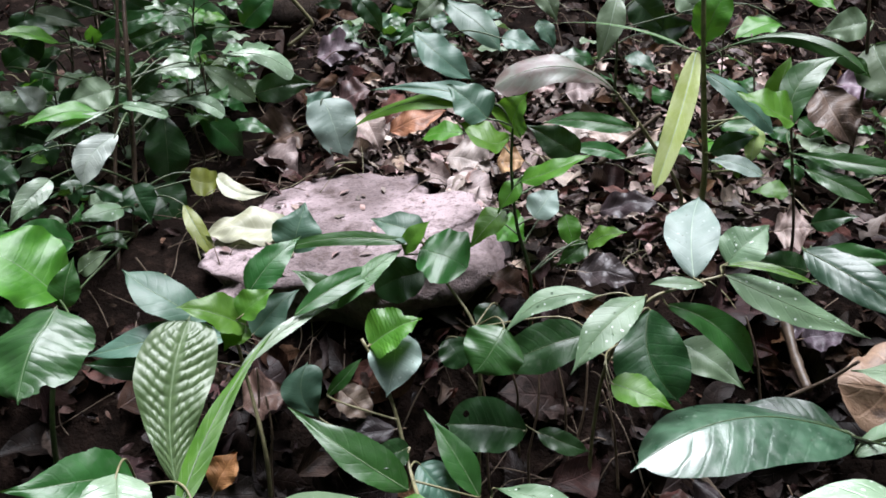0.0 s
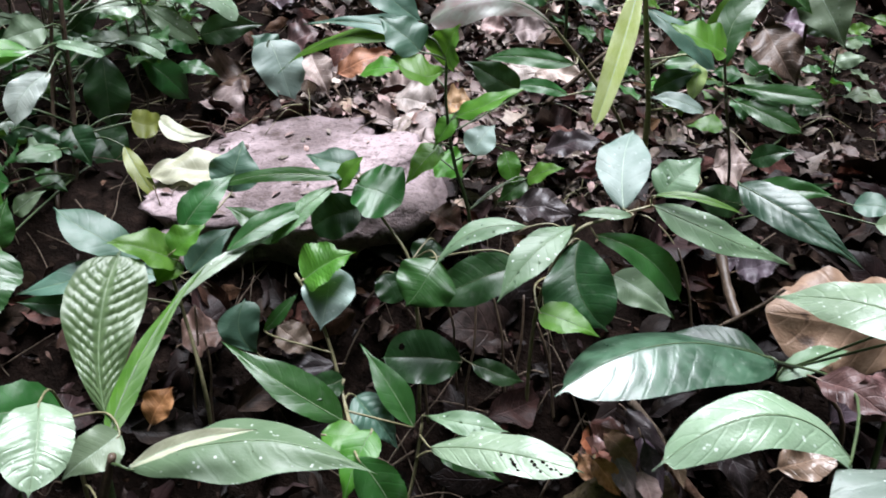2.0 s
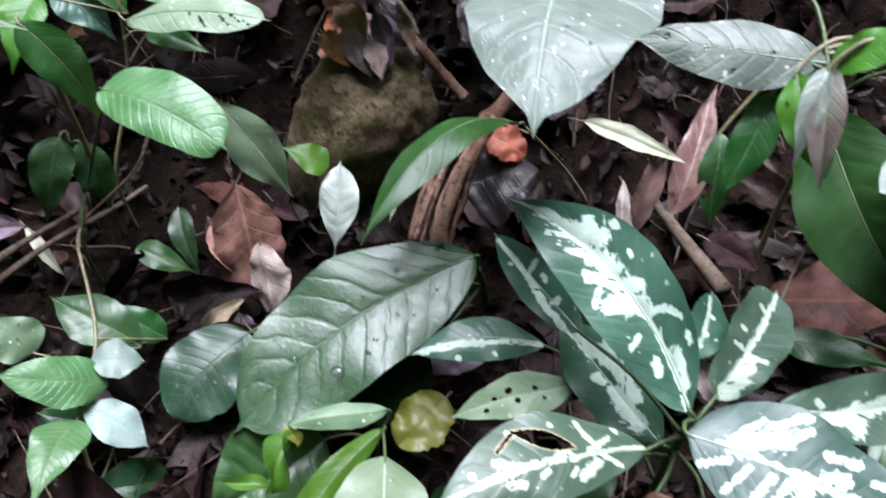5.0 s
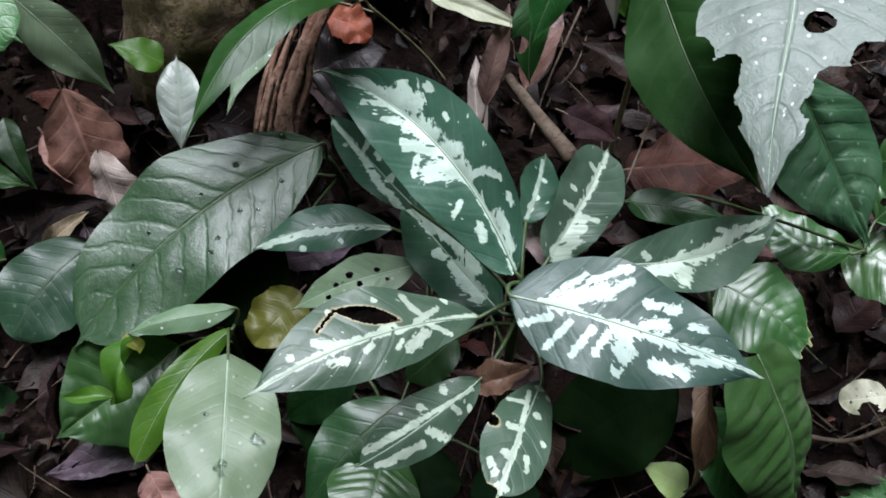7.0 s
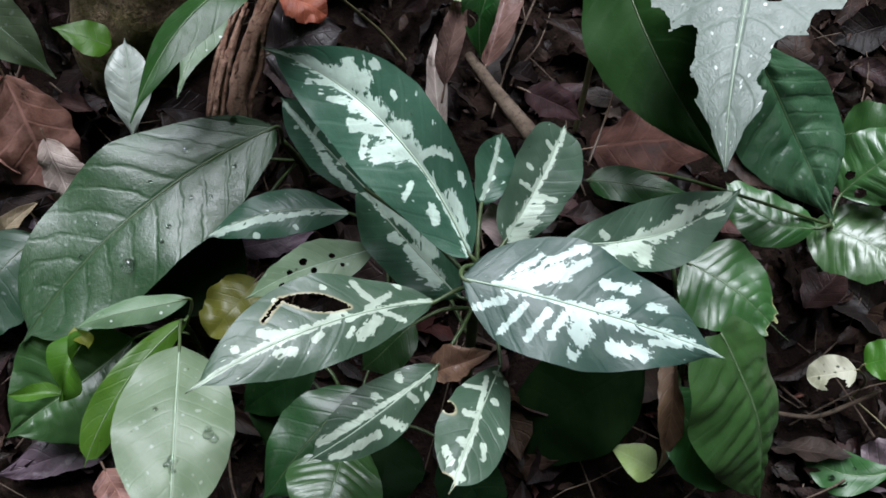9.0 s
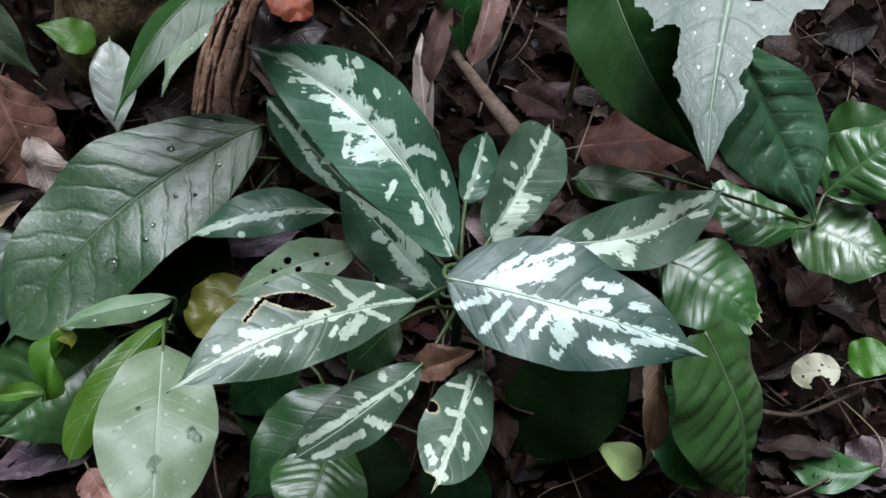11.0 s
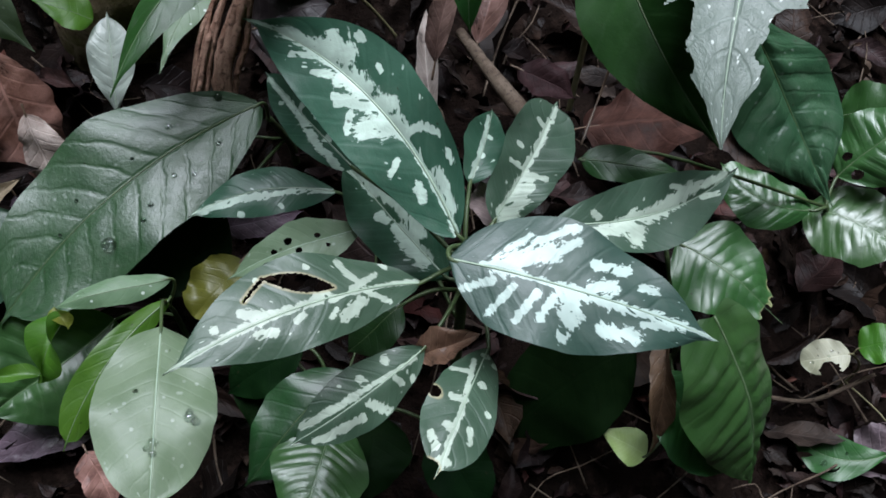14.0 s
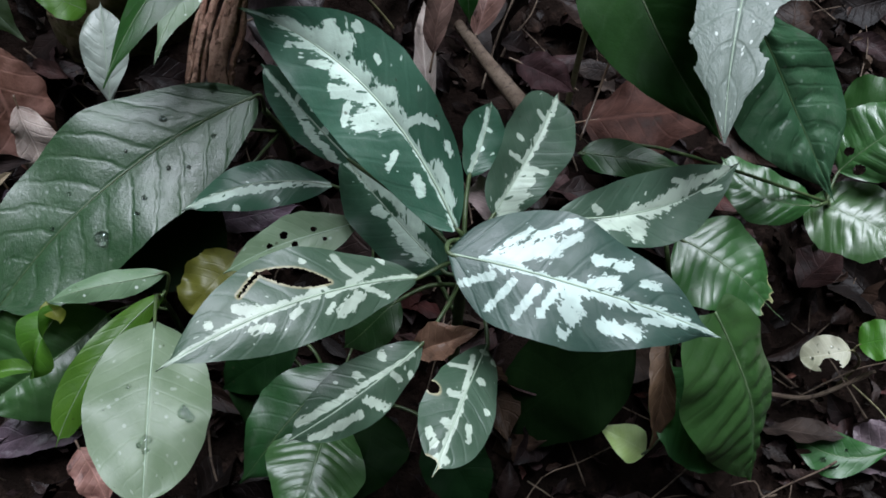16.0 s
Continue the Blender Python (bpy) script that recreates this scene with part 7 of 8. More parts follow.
leaf(thicketback, (-0.6264, 1.197, 0.2788), (-0.6713, 1.178, 0.293), 0.036, (0.47, -0.73, 0.5), "dark", "ovate", stalk=False)
leaf(thicketback, (-0.5949, 1.18, 0.3887), (-0.5462, 1.198, 0.3705), 0.032, (0.45, -0.77, 0.45), "dark", "ovate", stalk=True)
leaf(thicketback, (-0.6081, 1.184, 0.4521), (-0.6107, 1.171, 0.4104), 0.024, (0.41, -0.88, 0.24), "dark", "ovate", stalk=False)
leaf(thicketback, (-0.5243, 1.229, 0.3105), (-0.5376, 1.199, 0.2485), 0.034, (0.31, -0.88, 0.36), "dark", "ovate", stalk=True)
leaf(thicketback, (-0.4901, 1.277, 0.4988), (-0.4829, 1.266, 0.4366), 0.035, (0.36, -0.91, 0.2), "dark", "ovate", stalk=False)
leaf(thicketback, (-0.6255, 1.275, 0.5619), (-0.652, 1.256, 0.529), 0.027, (0.33, -0.91, 0.25), "dark", "ovate", stalk=True)
leaf(thicketback, (-0.4875, 1.284, 0.5165), (-0.5267, 1.268, 0.5138), 0.026, (0.33, -0.86, 0.39), "dark", "ovate", stalk=False)
leaf(thicketback, (-0.7024, 1.218, 0.3812), (-0.7404, 1.178, 0.3316), 0.048, (0.38, -0.84, 0.38), "dark", "ovate", stalk=True)
leaf(thicketback, (-0.4216, 1.319, 0.6056), (-0.376, 1.327, 0.5587), 0.043, (0.39, -0.89, 0.23), "dark", "ovate", stalk=False)
leaf(thicketback, (-0.641, 1.253, 0.5035), (-0.6771, 1.239, 0.5331), 0.036, (0.54, -0.78, 0.3), "dark", "ovate", stalk=True)
leaf(thicketback, (-0.5631, 1.306, 0.6412), (-0.6044, 1.288, 0.6411), 0.033, (0.39, -0.87, 0.31), "dark", "ovate", stalk=False)
leaf(thicketback, (-0.6675, 1.298, 0.6346), (-0.6814, 1.285, 0.5772), 0.043, (0.34, -0.93, 0.14), "mid", "ovate", stalk=True)
leaf(thicketback, (-0.527, 1.334, 0.4522), (-0.5676, 1.322, 0.4737), 0.030, (0.48, -0.73, 0.49), "mid", "ovate", stalk=False)
leaf(thicketback, (-0.621, 1.255, 0.4993), (-0.562, 1.283, 0.4983), 0.041, (0.39, -0.83, 0.4), "dark", "ovate", stalk=True)
leaf(thicketback, (-0.7045, 1.193, 0.2916), (-0.6924, 1.174, 0.2291), 0.039, (0.48, -0.81, 0.34), "dark", "ovate", stalk=False)
leaf(thicketback, (-0.5505, 1.399, 0.622), (-0.4893, 1.422, 0.6319), 0.045, (0.3, -0.9, 0.31), "dark", "ovate", stalk=True)
leaf(thicketback, (-0.5124, 1.386, 0.5618), (-0.4511, 1.409, 0.5727), 0.036, (0.27, -0.9, 0.35), "dark", "ovate", stalk=False)
leaf(thicketback, (-0.4851, 1.328, 0.4295), (-0.4884, 1.314, 0.3798), 0.032, (0.3, -0.92, 0.24), "dark", "ovate", stalk=True)
leaf(thicketback, (-0.4877, 1.388, 0.4643), (-0.5451, 1.372, 0.4959), 0.044, (0.46, -0.75, 0.47), "mid", "ovate", stalk=False)
leaf(thicketback, (-0.4875, 1.324, 0.6361), (-0.5429, 1.304, 0.6648), 0.042, (0.44, -0.86, 0.26), "dark", "ovate", stalk=True)
leaf(thicketback, (-0.7066, 1.266, 0.4474), (-0.6545, 1.286, 0.4169), 0.043, (0.52, -0.77, 0.38), "dark", "ovate", stalk=False)
leaf(thicketback, (-0.6857, 1.297, 0.6109), (-0.6578, 1.304, 0.5511), 0.044, (0.53, -0.83, 0.16), "dark", "ovate", stalk=True)
leaf(thicketback, (-0.7196, 1.228, 0.317), (-0.6774, 1.251, 0.3153), 0.032, (0.43, -0.75, 0.49), "dark", "ovate", stalk=False)

def undergrowth(count, span, seed, kinds, name, label, size=(0.035, 0.075), high=(0.05, 0.34), each=15, start=0.2):
    """Leafy seedlings that fill the dim depth of the thicket."""
    rnd = random.Random(seed)
    for _ in range(count):
        x, y = rnd.uniform(span[0], span[1]), rnd.uniform(span[2], span[3])
        z, tall = ground_z(x, y), rnd.uniform(*high)
        lean = (rnd.gauss(0, 0.03), rnd.gauss(0, 0.03) - 0.02)
        pl = plant(name, label, "plant", [(x + lean[0], y + lean[1], z + tall), (x + lean[0] * 0.4, y + lean[1] * 0.4, z + tall * 0.5), (x, y, z)], 0.0018, "woody")
        for k in range(each):
            h = tall * (start + (1.05 - start) * (k + rnd.random()) / each)
            a, reach = k * 2.4 + rnd.uniform(-0.5, 0.5), rnd.uniform(0.012, 0.05)
            b = Vector((x + lean[0] * h / tall + reach * math.cos(a), y + lean[1] * h / tall + reach * math.sin(a), z + h))
            long, drop = rnd.uniform(*size), rnd.uniform(-0.5, 0.25)
            t = b + Vector((math.cos(a), math.sin(a) - 0.35, drop)).normalized() * long
            leaf(pl, b, t, long * rnd.uniform(0.38, 0.6), (rnd.gauss(0.1, 0.25), rnd.uniform(-0.8, -0.1), rnd.uniform(0.5, 0.9)), rnd.choice(kinds), rnd.choice(("ovate", "elliptic", "lance")), arch=rnd.uniform(0.0, 0.2), fold=rnd.uniform(-0.25, 0.3), wave=0.09, quilt=0.0)


undergrowth(12, (-0.80, -0.34, 1.14, 1.52), 6, ("mid", "mid", "pale", "grey", "sheen", "bright", "quiltg"), "thicket_seedling", "leafy seedling in the thicket with green and pale leaves", (0.045, 0.085), (0.06, 0.34), 13)
undergrowth(5, (-0.78, -0.50, 0.86, 1.08), 17, ("mid", "dark", "grey"), "thicket_seedling", "low leafy seedling at the dim foot of the thicket", (0.035, 0.065), (0.05, 0.16), 9)
undergrowth(5, (0.45, 0.78, 1.22, 1.55), 41, ("mid", "mid", "bright", "grey"), "slope_seedling", "leafy green seedling on the upper slope", (0.04, 0.08), (0.05, 0.20), 9)
undergrowth(4, (-0.12, 0.40, 1.50, 1.75), 52, ("mid", "blue", "grey", "dark"), "slope_seedling", "dim leafy seedling at the top of the slope", (0.05, 0.09), (0.05, 0.16), 8)
# saplings added so that crowns above the view cast shade below
undergrowth(6, (-0.85, -0.34, 1.20, 1.65), 28, ("mid", "dark"), "shade_sapling", "added slender sapling, its unseen leafy crown shading the thicket", (0.06, 0.11), (0.50, 0.72), 16, 0.72)

upperback = plant("dim_seedling", "dim leafy seedling at the top of the bank", "plant", [(-0.1711, 1.74, 0.6889), (-0.1634, 1.731, 0.5517)], 0.002, "woody")
leaf(upperback, (-0.1821, 1.675, 0.6316), (-0.1569, 1.673, 0.5763), 0.030, (0.19, -0.97, 0.13), "dark", "ovate", stalk=False)
leaf(upperback, (0.0275, 1.764, 0.6417), (0.0935, 1.76, 0.6079), 0.038, (0.13, -0.92, 0.37), "grey", "ovate", stalk=False)
leaf(upperback, (-0.1128, 1.677, 0.6401), (-0.0377, 1.678, 0.6101), 0.040, (0.13, -0.95, 0.28), "dark", "ovate", stalk=False)
leaf(upperback, (0.2018, 1.712, 0.5813), (0.2392, 1.699, 0.5175), 0.047, (0.46, -0.78, 0.42), "blue", "ovate", stalk=False)
leaf(upperback, (0.0735, 1.733, 0.5854), (0.0796, 1.724, 0.5154), 0.039, (0.44, -0.89, 0.14), "blue", "ovate", stalk=False)
leaf(upperback, (-0.1682, 1.657, 0.6241), (-0.1205, 1.654, 0.5564), 0.041, (0.2, -0.96, 0.17), "dark", "ovate", stalk=False)
leaf(upperback, (-0.0387, 1.671, 0.5804), (-0.0046, 1.665, 0.5297), 0.039, (0.55, -0.71, 0.44), "blue", "ovate", stalk=False)
leaf(upperback, (0.0044, 1.688, 0.5571), (-0.0716, 1.686, 0.5483), 0.049, (-0.07, -0.64, 0.76), "blue", "ovate", stalk=False)
leaf(upperback, (-0.22, 1.751, 0.6118), (-0.2743, 1.743, 0.6105), 0.027, (0.13, -0.94, 0.31), "dark", "ovate", stalk=False)

rightback = plant("dark_leaved_seedling", "dark leaved seedling on the slope", "plant", [(0.4997, 1.299, 0.6011), (0.5133, 1.274, 0.4775)], 0.002, "woody")
leaf(rightback, (0.5017, 1.287, 0.4458), (0.4696, 1.288, 0.4056), 0.027, (-0.44, -0.85, 0.31), "dark", "ovate", stalk=False)
leaf(rightback, (0.5077, 1.306, 0.4777), (0.516, 1.294, 0.436), 0.022, (-0.25, -0.94, 0.24), "mid", "ovate", stalk=False)
leaf(rightback, (0.6069, 1.176, 0.5783), (0.6312, 1.159, 0.5537), 0.021, (-0.24, -0.9, 0.37), "mid", "ovate", stalk=False)
leaf(rightback, (0.5952, 1.286, 0.4647), (0.6345, 1.259, 0.4307), 0.032, (-0.21, -0.87, 0.45), "mid", "ovate", stalk=False)
leaf(rightback, (0.5222, 1.28, 0.5059), (0.5581, 1.265, 0.5079), 0.023, (-0.35, -0.76, 0.55), "mid", "ovate", stalk=False)
leaf(rightback, (0.5638, 1.31, 0.5081), (0.6074, 1.29, 0.5094), 0.028, (-0.35, -0.76, 0.54), "mid", "ovate", stalk=False)
leaf(rightback, (0.5832, 1.251, 0.5435), (0.548, 1.266, 0.5349), 0.024, (-0.43, -0.74, 0.51), "mid", "ovate", stalk=False)
leaf(rightback, (0.6136, 1.122, 0.4248), (0.6437, 1.104, 0.4205), 0.021, (-0.41, -0.79, 0.45), "dark", "ovate", stalk=False)

# bare stalks under the herbs
twig([(0.1157, 0.8114, 0.2696), (0.1131, 0.7917, 0.219), (0.1032, 0.7783, 0.1635), (0.1066, 0.7652, 0.1152)], 0.0014, 0.0018, "thin bare brown stalk rising from the litter", bark="woody", name="stalk", knobs=0.1)
twig([(0.1372, 0.821, 0.2718), (0.1473, 0.8045, 0.2285), (0.1505, 0.7953, 0.18), (0.1544, 0.7828, 0.1307)], 0.0014, 0.0018, "thin bare brown stalk rising from the litter", bark="woody", name="stalk", knobs=0.1)
twig([(0.1755, 0.8243, 0.2698), (0.1723, 0.8049, 0.2182), (0.1622, 0.7921, 0.1615), (0.166, 0.7788, 0.1126)], 0.0014, 0.0018, "thin bare brown stalk rising from the litter", bark="woody", name="stalk", knobs=0.1)
twig([(0.0804, 0.7956, 0.2751), (0.0882, 0.7889, 0.2465), (0.0888, 0.7901, 0.2121), (0.0924, 0.7792, 0.1629)], 0.0014, 0.0018, "thin bare brown stalk rising from the litter", bark="woody", name="stalk", knobs=0.1)
twig([(0.187, 0.7877, 0.253), (0.1994, 0.7744, 0.2188), (0.206, 0.7691, 0.1786), (0.2101, 0.7566, 0.1308)], 0.0014, 0.0018, "thin bare brown stalk rising from the litter", bark="woody", name="stalk", knobs=0.1)
twig([(0.3543, 0.8146, 0.3361), (0.3668, 0.7978, 0.2928), (0.3754, 0.7895, 0.2441), (0.3817, 0.7795, 0.1954)], 0.0014, 0.0018, "thin bare brown stalk rising from the litter", bark="woody", name="stalk", knobs=0.1)
twig([(0.0449, 0.8131, 0.2608), (0.0531, 0.7961, 0.2161), (0.0536, 0.7855, 0.1665), (0.0568, 0.7726, 0.1176)], 0.0014, 0.0018, "thin bare brown stalk rising from the litter", bark="woody", name="stalk", knobs=0.1)
twig([(-0.2121, 0.797, 0.2393), (-0.2054, 0.7846, 0.1998), (-0.2082, 0.7772, 0.1561), (-0.2068, 0.7645, 0.1072)], 0.0014, 0.0018, "thin bare brown stalk rising from the litter", bark="woody", name="stalk", knobs=0.1)
twig([(-0.2253, 0.8207, 0.2641), (-0.2232, 0.8029, 0.2155), (-0.2307, 0.7893, 0.1636), (-0.2297, 0.777, 0.114)], 0.0014, 0.0018, "thin bare brown stalk rising from the litter", bark="woody", name="stalk", knobs=0.1)

# rotten wood behind the mossy rock
fallen_leaf((0.2354, 0.719, 0.101), (0.3037, 0.723, 0.1349), 0.044, (-0.27, -0.73, 0.63), "copper", "curled strip of rust-brown rotten wood", "elliptic", fold=-0.5, twist=0.8, arch=0.14)
fallen_leaf((0.2428, 0.6984, 0.1249), (0.2995, 0.6576, 0.0898), 0.031, (-0.05, -0.69, 0.72), "tan", "curled strip of rust-brown rotten wood", "elliptic", fold=-0.4, twist=0.8, arch=0.14)
fallen_leaf((0.2505, 0.6934, 0.1363), (0.2751, 0.6559, 0.1008), 0.028, (-0.04, -0.7, 0.71), "orange", "curled strip of rust-brown rotten wood", "elliptic", fold=-0.4, twist=0.8, arch=0.14)
fallen_leaf((0.2328, 0.6998, 0.1264), (0.2501, 0.6722, 0.1039), 0.026, (-0.05, -0.65, 0.76), "orange", "curled strip of rust-brown rotten wood", "elliptic", fold=-0.5, twist=0.8, arch=0.14)
fallen_leaf((0.2812, 0.6687, 0.1203), (0.2985, 0.6399, 0.0994), 0.018, (-0.11, -0.62, 0.77), "pink", "curled strip of rust-brown rotten wood", "elliptic", fold=-0.4, twist=0.8, arch=0.14)
fallen_leaf((0.3029, 0.7064, 0.1462), (0.3129, 0.6521, 0.0847), 0.032, (-0.08, -0.75, 0.65), "purple", "curled dark scrap of dead leaf on the rock", "elliptic", fold=-0.5, twist=0.8, arch=0.14)
fallen_leaf((0.3284, 0.6754, 0.1217), (0.3052, 0.6427, 0.0875), 0.023, (-0.11, -0.68, 0.73), "purple", "curled dark scrap of dead leaf on the rock", "elliptic", fold=-0.4, twist=0.8, arch=0.14)
fallen_leaf((0.266, 0.7033, 0.1349), (0.2954, 0.6765, 0.1162), 0.026, (-0.12, -0.65, 0.75), "tan", "curled strip of rust-brown rotten wood", "elliptic", fold=-0.6, twist=0.8, arch=0.14)
fallen_leaf((0.2936, 0.7473, 0.1547), (0.3408, 0.7042, 0.1136), 0.027, (-0.07, -0.73, 0.68), "black", "curled dark scrap of dead leaf on the rock", "elliptic", fold=-0.5, twist=0.8, arch=0.14)
fallen_leaf((0.3446, 0.6844, 0.1031), (0.3015, 0.6526, 0.0664), 0.030, (-0.12, -0.67, 0.73), "umber", "curled dark scrap of dead leaf on the rock", "elliptic", fold=-0.4, twist=0.8, arch=0.14)
fallen_leaf((0.2696, 0.676, 0.1297), (0.2877, 0.6441, 0.1034), 0.019, (-0.08, -0.66, 0.75), "orange", "curled strip of rust-brown rotten wood", "elliptic", fold=-0.3, twist=0.8, arch=0.14)
twig([(0.3057, 0.7666, 0.1506), (0.3309, 0.7296, 0.1327), (0.3421, 0.704, 0.1136)], 0.005, 0.004, "grey rotten stick behind the rock", bark="twig")
twig([(0.3344, 0.7052, 0.1134), (0.3608, 0.6623, 0.0936), (0.3844, 0.6305, 0.0752)], 0.007, 0.006, "dark rotten stick with a pale broken end", bark="wood")
twig([(0.3812, 0.6126, 0.0237), (0.4199, 0.6261, 0.0548), (0.4798, 0.6525, 0.1015)], 0.012, 0.01, "short brown rotten branch lying behind the rock", bark="wood", name="fallen_branch", knobs=0.5, sides=10)
fallen_leaf((0.4036, 0.558, 0.3262), (0.4446, 0.5052, 0.3206), 0.037, (-0.33, -0.35, 0.88), "brown", "dull brown dead leaf in the gap between the plants", "elliptic", fold=0.3)
fallen_leaf((0.4667, 0.5337, 0.3448), (0.4251, 0.5186, 0.3034), 0.039, (-0.49, -0.53, 0.69), "brown", "dull brown dead leaf, creased", "elliptic", fold=0.4)
fallen_leaf((0.3597, 0.511, 0.2653), (0.4116, 0.5021, 0.2887), 0.035, (-0.43, -0.39, 0.81), "copper", "reddish brown dead leaf under an arched leaf", "elliptic", fold=0.3)
fallen_leaf((0.4026, 0.7263, 0.1508), (0.4179, 0.6568, 0.0873), 0.043, (-0.13, -0.68, 0.72), "black", "blackened dead leaf behind the rock", "elliptic", fold=0.3)

# shreds and dead leaves in the hollow
# added leaf: its pink colour paints the brown leaf's glossy highlight
fallen_leaf((0.1455, 0.5126, 0.0030), (0.1470, 0.4717, -0.0771), 0.040, (-0.04, -0.51, 0.86), "pink", "added pinkish leaf painting the highlight of a brown dead leaf", fold=-0.5)
fallen_leaf((0.0931, 0.5536, -0.0004), (0.1173, 0.5116, -0.0481), 0.027, (-0.04, -0.51, 0.86), "orange", "curled orange dead leaf beside a brown one", "lance", fold=0.9, twist=1.0)
fallen_leaf((0.0743, 0.4575, -0.0706), (0.1243, 0.4780, -0.0407), 0.020, (-0.04, -0.51, 0.86), "tan", "curled tan strip of dead leaf arched over the litter", "lance", arch=0.3, fold=0.8)
fallen_leaf((0.1145, 0.4693, -0.0522), (0.1297, 0.4391, -0.0868), 0.024, (-0.04, -0.51, 0.86), "purple", "dark mauve dead leaf in the hollow", fold=0.5)
fallen_leaf((-0.1594, 0.5801, -0.0039), (-0.0999, 0.5788, 0.0008), 0.031, (-0.04, -0.51, 0.86), "purple", "dull mauve dead leaf on dark soil", fold=0.4)
fallen_leaf((-0.1661, 0.4280, 0.0008), (-0.1263, 0.3980, -0.0154), 0.032, (-0.04, -0.51, 0.86), "pink", "pale pink crumpled dead leaf in the hollow", fold=0.6)
fallen_leaf((-0.1030, 0.5790, 0.0008), (-0.0690, 0.5399, -0.0425), 0.014, (-0.04, -0.51, 0.86), "cream", "pale scrap of dead leaf on dark soil", "lance", fold=0.6)
fallen_leaf((0.2365, 0.6554, 0.1568), (0.2608, 0.6215, 0.1344), 0.028, (-0.05, -0.54, 0.84), "orange", "curled strip of rust-brown rotten wood", "oval", fold=0.35, twist=0.5, arch=0.16)
fallen_leaf((0.2579, 0.6551, 0.1665), (0.2806, 0.6079, 0.1281), 0.027, (-0.05, -0.54, 0.84), "pink", "pale pinkish strip of rotten wood", "lance", fold=-0.4, twist=0.4, arch=0.12)
fallen_leaf((0.2835, 0.6369, 0.1553), (0.2904, 0.6003, 0.1278), 0.024, (-0.05, -0.54, 0.84), "pink", "pale pinkish strip of rotten wood", "elliptic", fold=0.4, arch=0.15)
fallen_leaf((0.2919, 0.6598, 0.1758), (0.3020, 0.6117, 0.1350), 0.023, (-0.05, -0.54, 0.84), "purple", "mauve strip of rotten leaf on the rock", "elliptic", fold=-0.5, arch=0.1)
fallen_leaf((0.2511, 0.6804, 0.1727), (0.2816, 0.6454, 0.1497), 0.031, (-0.04, -0.51, 0.86), "orange", "curled strip of rust-brown rotten wood", "oval", fold=0.3, twist=-0.5, arch=0.18)
fallen_leaf((0.2400, 0.6960, 0.1746), (0.2787, 0.6759, 0.1703), 0.027, (-0.04, -0.51, 0.86), "copper", "curled coppery strip of rotten wood", "oval", fold=-0.4, arch=0.2)
fallen_leaf((0.3169, 0.6619, 0.1731), (0.3275, 0.6213, 0.1413), 0.016, (-0.04, -0.51, 0.86), "tan", "narrow tan splinter of rotten wood", "lance", fold=0.5)

# ---- stuff: the litter that nobody could count ----
def litter(name, label, count, size, material, seed, lift=0.004, spread=(-1.25, 1.35, -0.25, 2.3), curl=0.9, tilt=0.5, thin=0.0):
    rnd = random.Random(seed)
    verts, faces, rib, metric = [], [], [], []
    for k in range(count):
        x, y = rnd.uniform(spread[0], spread[1]), spread[2] + (spread[3] - spread[2]) * rnd.random() ** 1.15
        if ((x + 0.155) / 0.215) ** 2 + ((y - 1.085) / 0.165) ** 2 < 1:
            continue
        if x < -0.33 and y > 0.93 and rnd.random() < 0.82:  # soil left bare so its dark colour stands for thicket shade
            continue
        # lighter litter thinned low down, so the darkened kind stands for shade
        if thin and y < 0.85 and rnd.random() < thin:
            continue
        z = ground_z(x, y) + lift * rnd.uniform(0.2, 2.2)
        e = 0.02
        n = Vector((ground_z(x - e, y) - ground_z(x + e, y), ground_z(x, y - e) - ground_z(x, y + e), 2 * e)).normalized()
        n = (n + Vector((rnd.gauss(0, tilt), rnd.gauss(0, tilt), 0))).normalized()
        a = rnd.uniform(0, 2 * math.pi)
        d = Vector((math.cos(a), math.sin(a), 0))
        d = (d - d.dot(n) * n).normalized()
        length = rnd.uniform(*size) * (0.6 + 0.8 * rnd.random() ** 2)
        c = Vector((x, y, z))
        v, f, maps = blade(c - d * length / 2, c + d * length / 2, length * rnd.uniform(0.3, 0.55), n, rnd.choice(("ovate", "elliptic", "lance", "oval")), rnd.uniform(-0.05, 0.16), rnd.uniform(-0.3, 0.9) * curl, wave=0.12, seed=k * 0.77, rows=8, cols=4, twist=rnd.uniform(-1, 1), rag=0.45, lumps=0.2)
        o = len(verts)
        verts += v
        faces += [tuple(i + o for i in q) for q in f]
        rib += maps["rib"]
        metric += maps["metric"]
    ob = mesh_object(name, verts, faces, M[material], None, True, {"rib": rib, "metric": metric})
    return tagged(ob, label, "leaf litter", kind="stuff")


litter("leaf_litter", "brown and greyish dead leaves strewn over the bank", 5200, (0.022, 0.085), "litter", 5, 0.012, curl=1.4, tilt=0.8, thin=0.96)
litter("curled_litter", "curled dead leaves heaped in the hollow, their colour darkened for shade", 1100, (0.04, 0.12), "shade_litter", 21, 0.016, (-0.6, 1.2, -0.2, 1.1), 1.3, 0.75)
litter("pale_litter", "pale pinkish dead leaves strewn on the upper slope", 1100, (0.015, 0.065), "pale_litter", 15, 0.012, (-0.2, 0.75, 1.1, 1.7))
litter("pale_crumbs", "pale ragged scraps of dead leaves behind the stone", 1500, (0.008, 0.034), "pale_litter", 44, 0.010, (-0.12, 0.40, 1.02, 1.55), 1.2, 0.8)
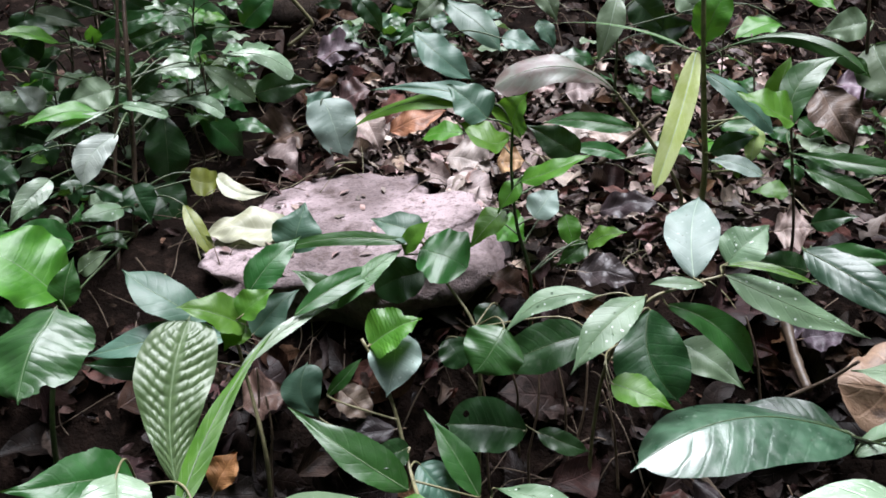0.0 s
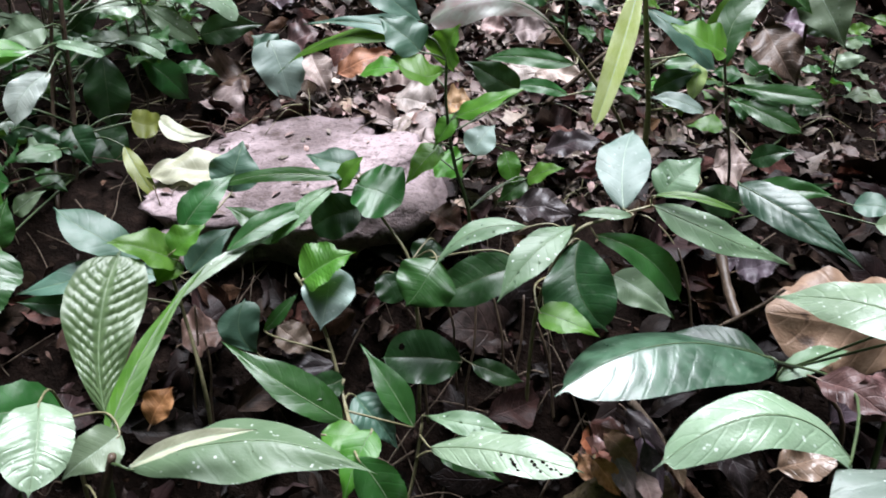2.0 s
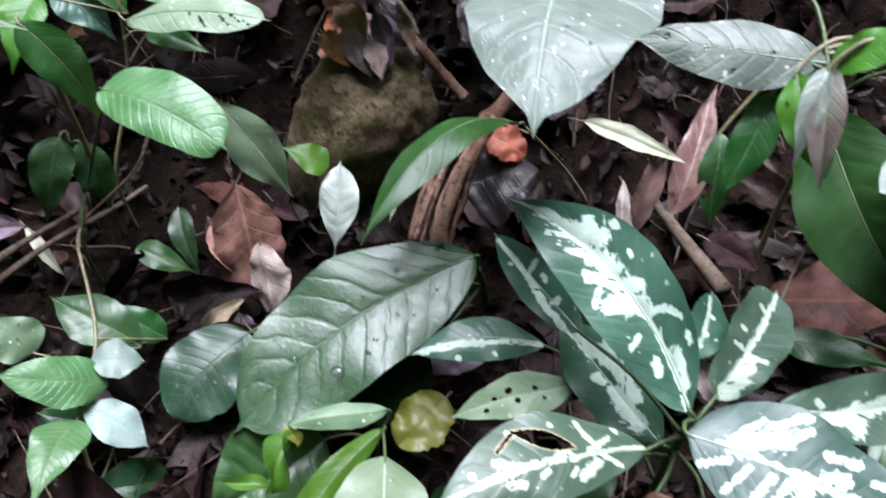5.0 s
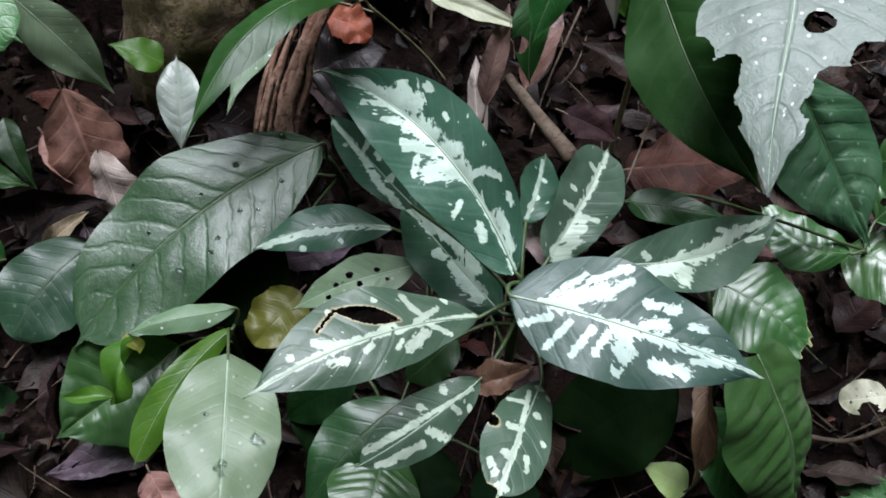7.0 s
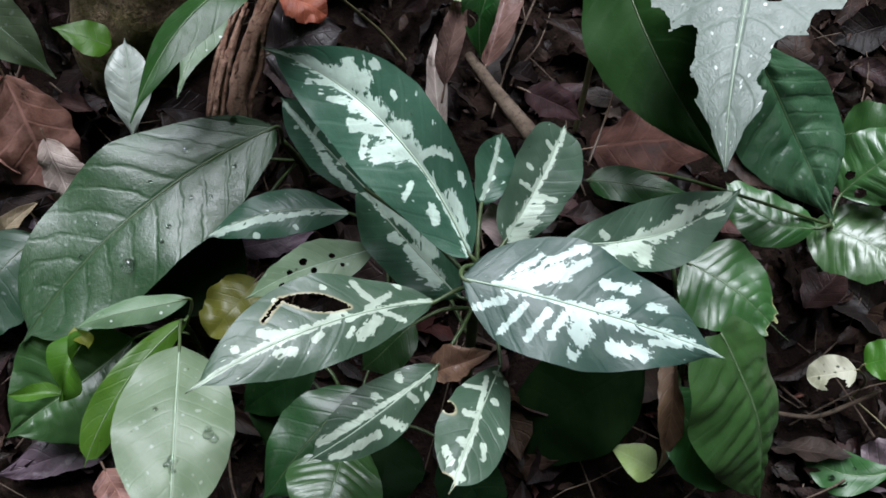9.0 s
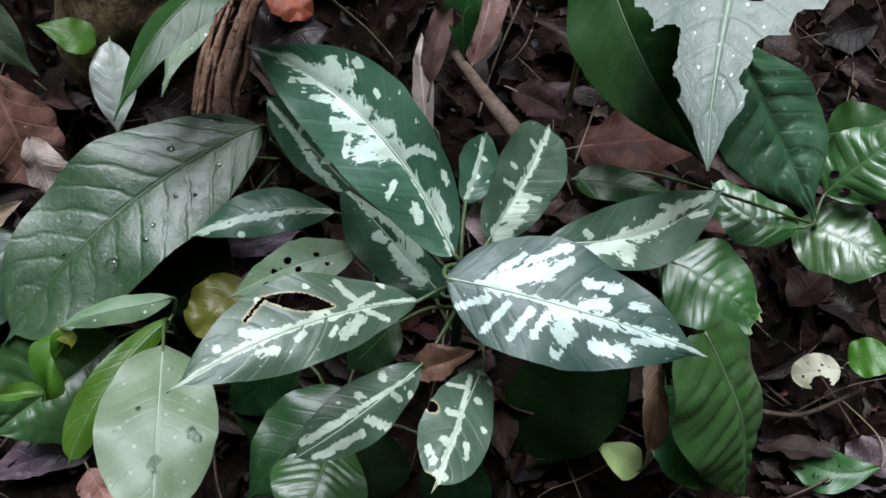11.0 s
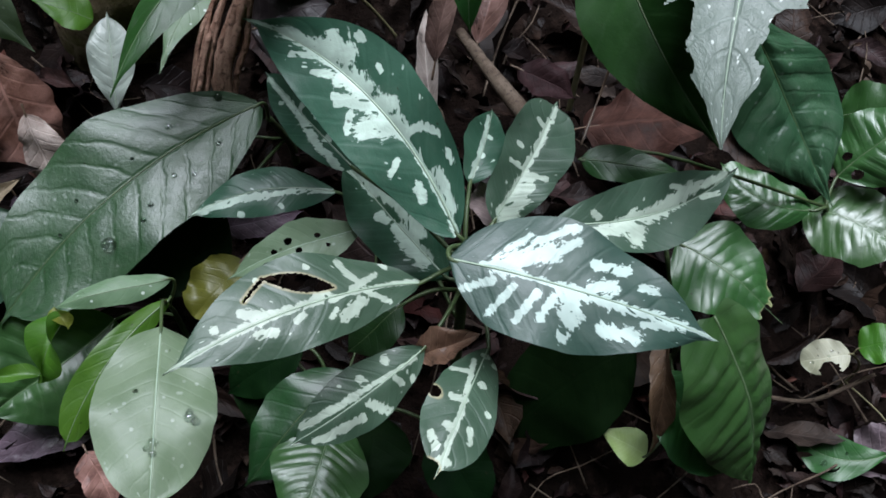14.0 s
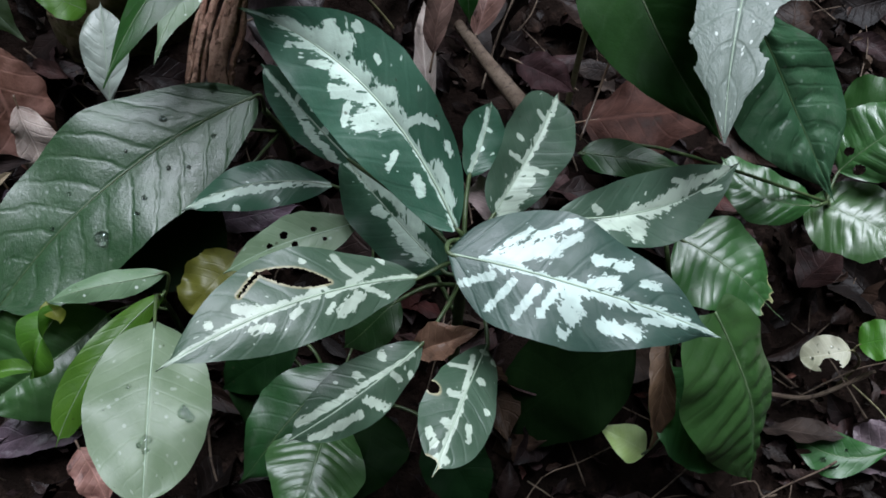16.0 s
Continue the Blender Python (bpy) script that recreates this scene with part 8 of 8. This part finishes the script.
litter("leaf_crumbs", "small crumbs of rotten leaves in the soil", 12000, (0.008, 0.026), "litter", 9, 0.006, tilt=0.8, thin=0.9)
litter("wet_crumbs", "small crumbs of rotten leaves, darkened for the hollow's shade", 5000, (0.008, 0.032), "shade_litter", 33, 0.010, (-0.5, 1.1, -0.2, 0.95), 1.3, 0.9)


def twigs(name, label, count, seed, bark="twig", low=-0.2):
    rnd = random.Random(seed)
    verts, faces = [], []
    for k in range(count):
        x, y = rnd.uniform(-1.1, 1.2), rnd.uniform(low, 2.0)
        a, length = rnd.uniform(0, 2 * math.pi), rnd.uniform(0.03, 0.16)
        pts, rise = [], rnd.choice((0.0, 0.0, 0.01, 0.03))
        for i in range(4):
            px, py = x + math.cos(a) * length * i / 3 + rnd.gauss(0, 0.004), y + math.sin(a) * length * i / 3 + rnd.gauss(0, 0.004)
            pts.append((px, py, ground_z(px, py) + 0.008 + rise * i * (3 - i) / 2.25 + rnd.uniform(0, 0.008)))
        v, f = tube(pts, rnd.uniform(0.0006, 0.0018), 0.0005, 5, 0.2, 3)
        o = len(verts)
        verts += v
        faces += [tuple(i + o for i in q) for q in f]
    return tagged(mesh_object(name, verts, faces, M[bark]), label, "twigs", kind="stuff")


twigs("fine_twigs", "thin dry twigs and rootlets among the dead leaves", 1100, 3)
twigs("pale_sticks", "pale dry sticks and straws on the bank", 240, 31, "palestem", 0.9)


def stone_crumbs():
    """Bits of rotten leaf that have fallen on the stone."""
    from mathutils.bvhtree import BVHTree

    ob = bpy.data.objects["stone"]
    m = ob.matrix_world
    tree = BVHTree.FromPolygons([m @ v.co for v in ob.data.vertices], [tuple(p.vertices) for p in ob.data.polygons])
    rnd = random.Random(12)
    verts, faces, rib, metric = [], [], [], []
    for k in range(60):
        x, y = -0.155 + rnd.gauss(0, 0.12), 1.085 + rnd.gauss(0, 0.10)
        at, n, _, _ = tree.ray_cast(Vector((x, y, 2)), Vector((0, 0, -1)))
        if at is None or n.z < 0.4:
            continue
        a = rnd.uniform(0, 2 * math.pi)
        d = Vector((math.cos(a), math.sin(a), 0))
        d = (d - d.dot(n) * n).normalized()
        length = rnd.uniform(0.006, 0.026)
        c = at + n * 0.0025
        v, f, maps = blade(c - d * length / 2, c + d * length / 2, length * rnd.uniform(0.25, 0.5), (n + Vector((rnd.gauss(0, 0.25), rnd.gauss(0, 0.25), 0))).normalized(), "elliptic", rnd.uniform(0, 0.12), rnd.uniform(-0.2, 0.5), wave=0.08, seed=k * 0.7, rows=5, cols=4)
        o = len(verts)
        verts += v
        faces += [tuple(i + o for i in q) for q in f]
        rib += maps["rib"]
        metric += maps["metric"]
    tagged(mesh_object("stone_crumbs", verts, faces, M["pale_litter"], None, True, {"rib": rib, "metric": metric}), "pale crumbs of dead leaves on the stone", "leaf litter", kind="stuff")


stone_crumbs()
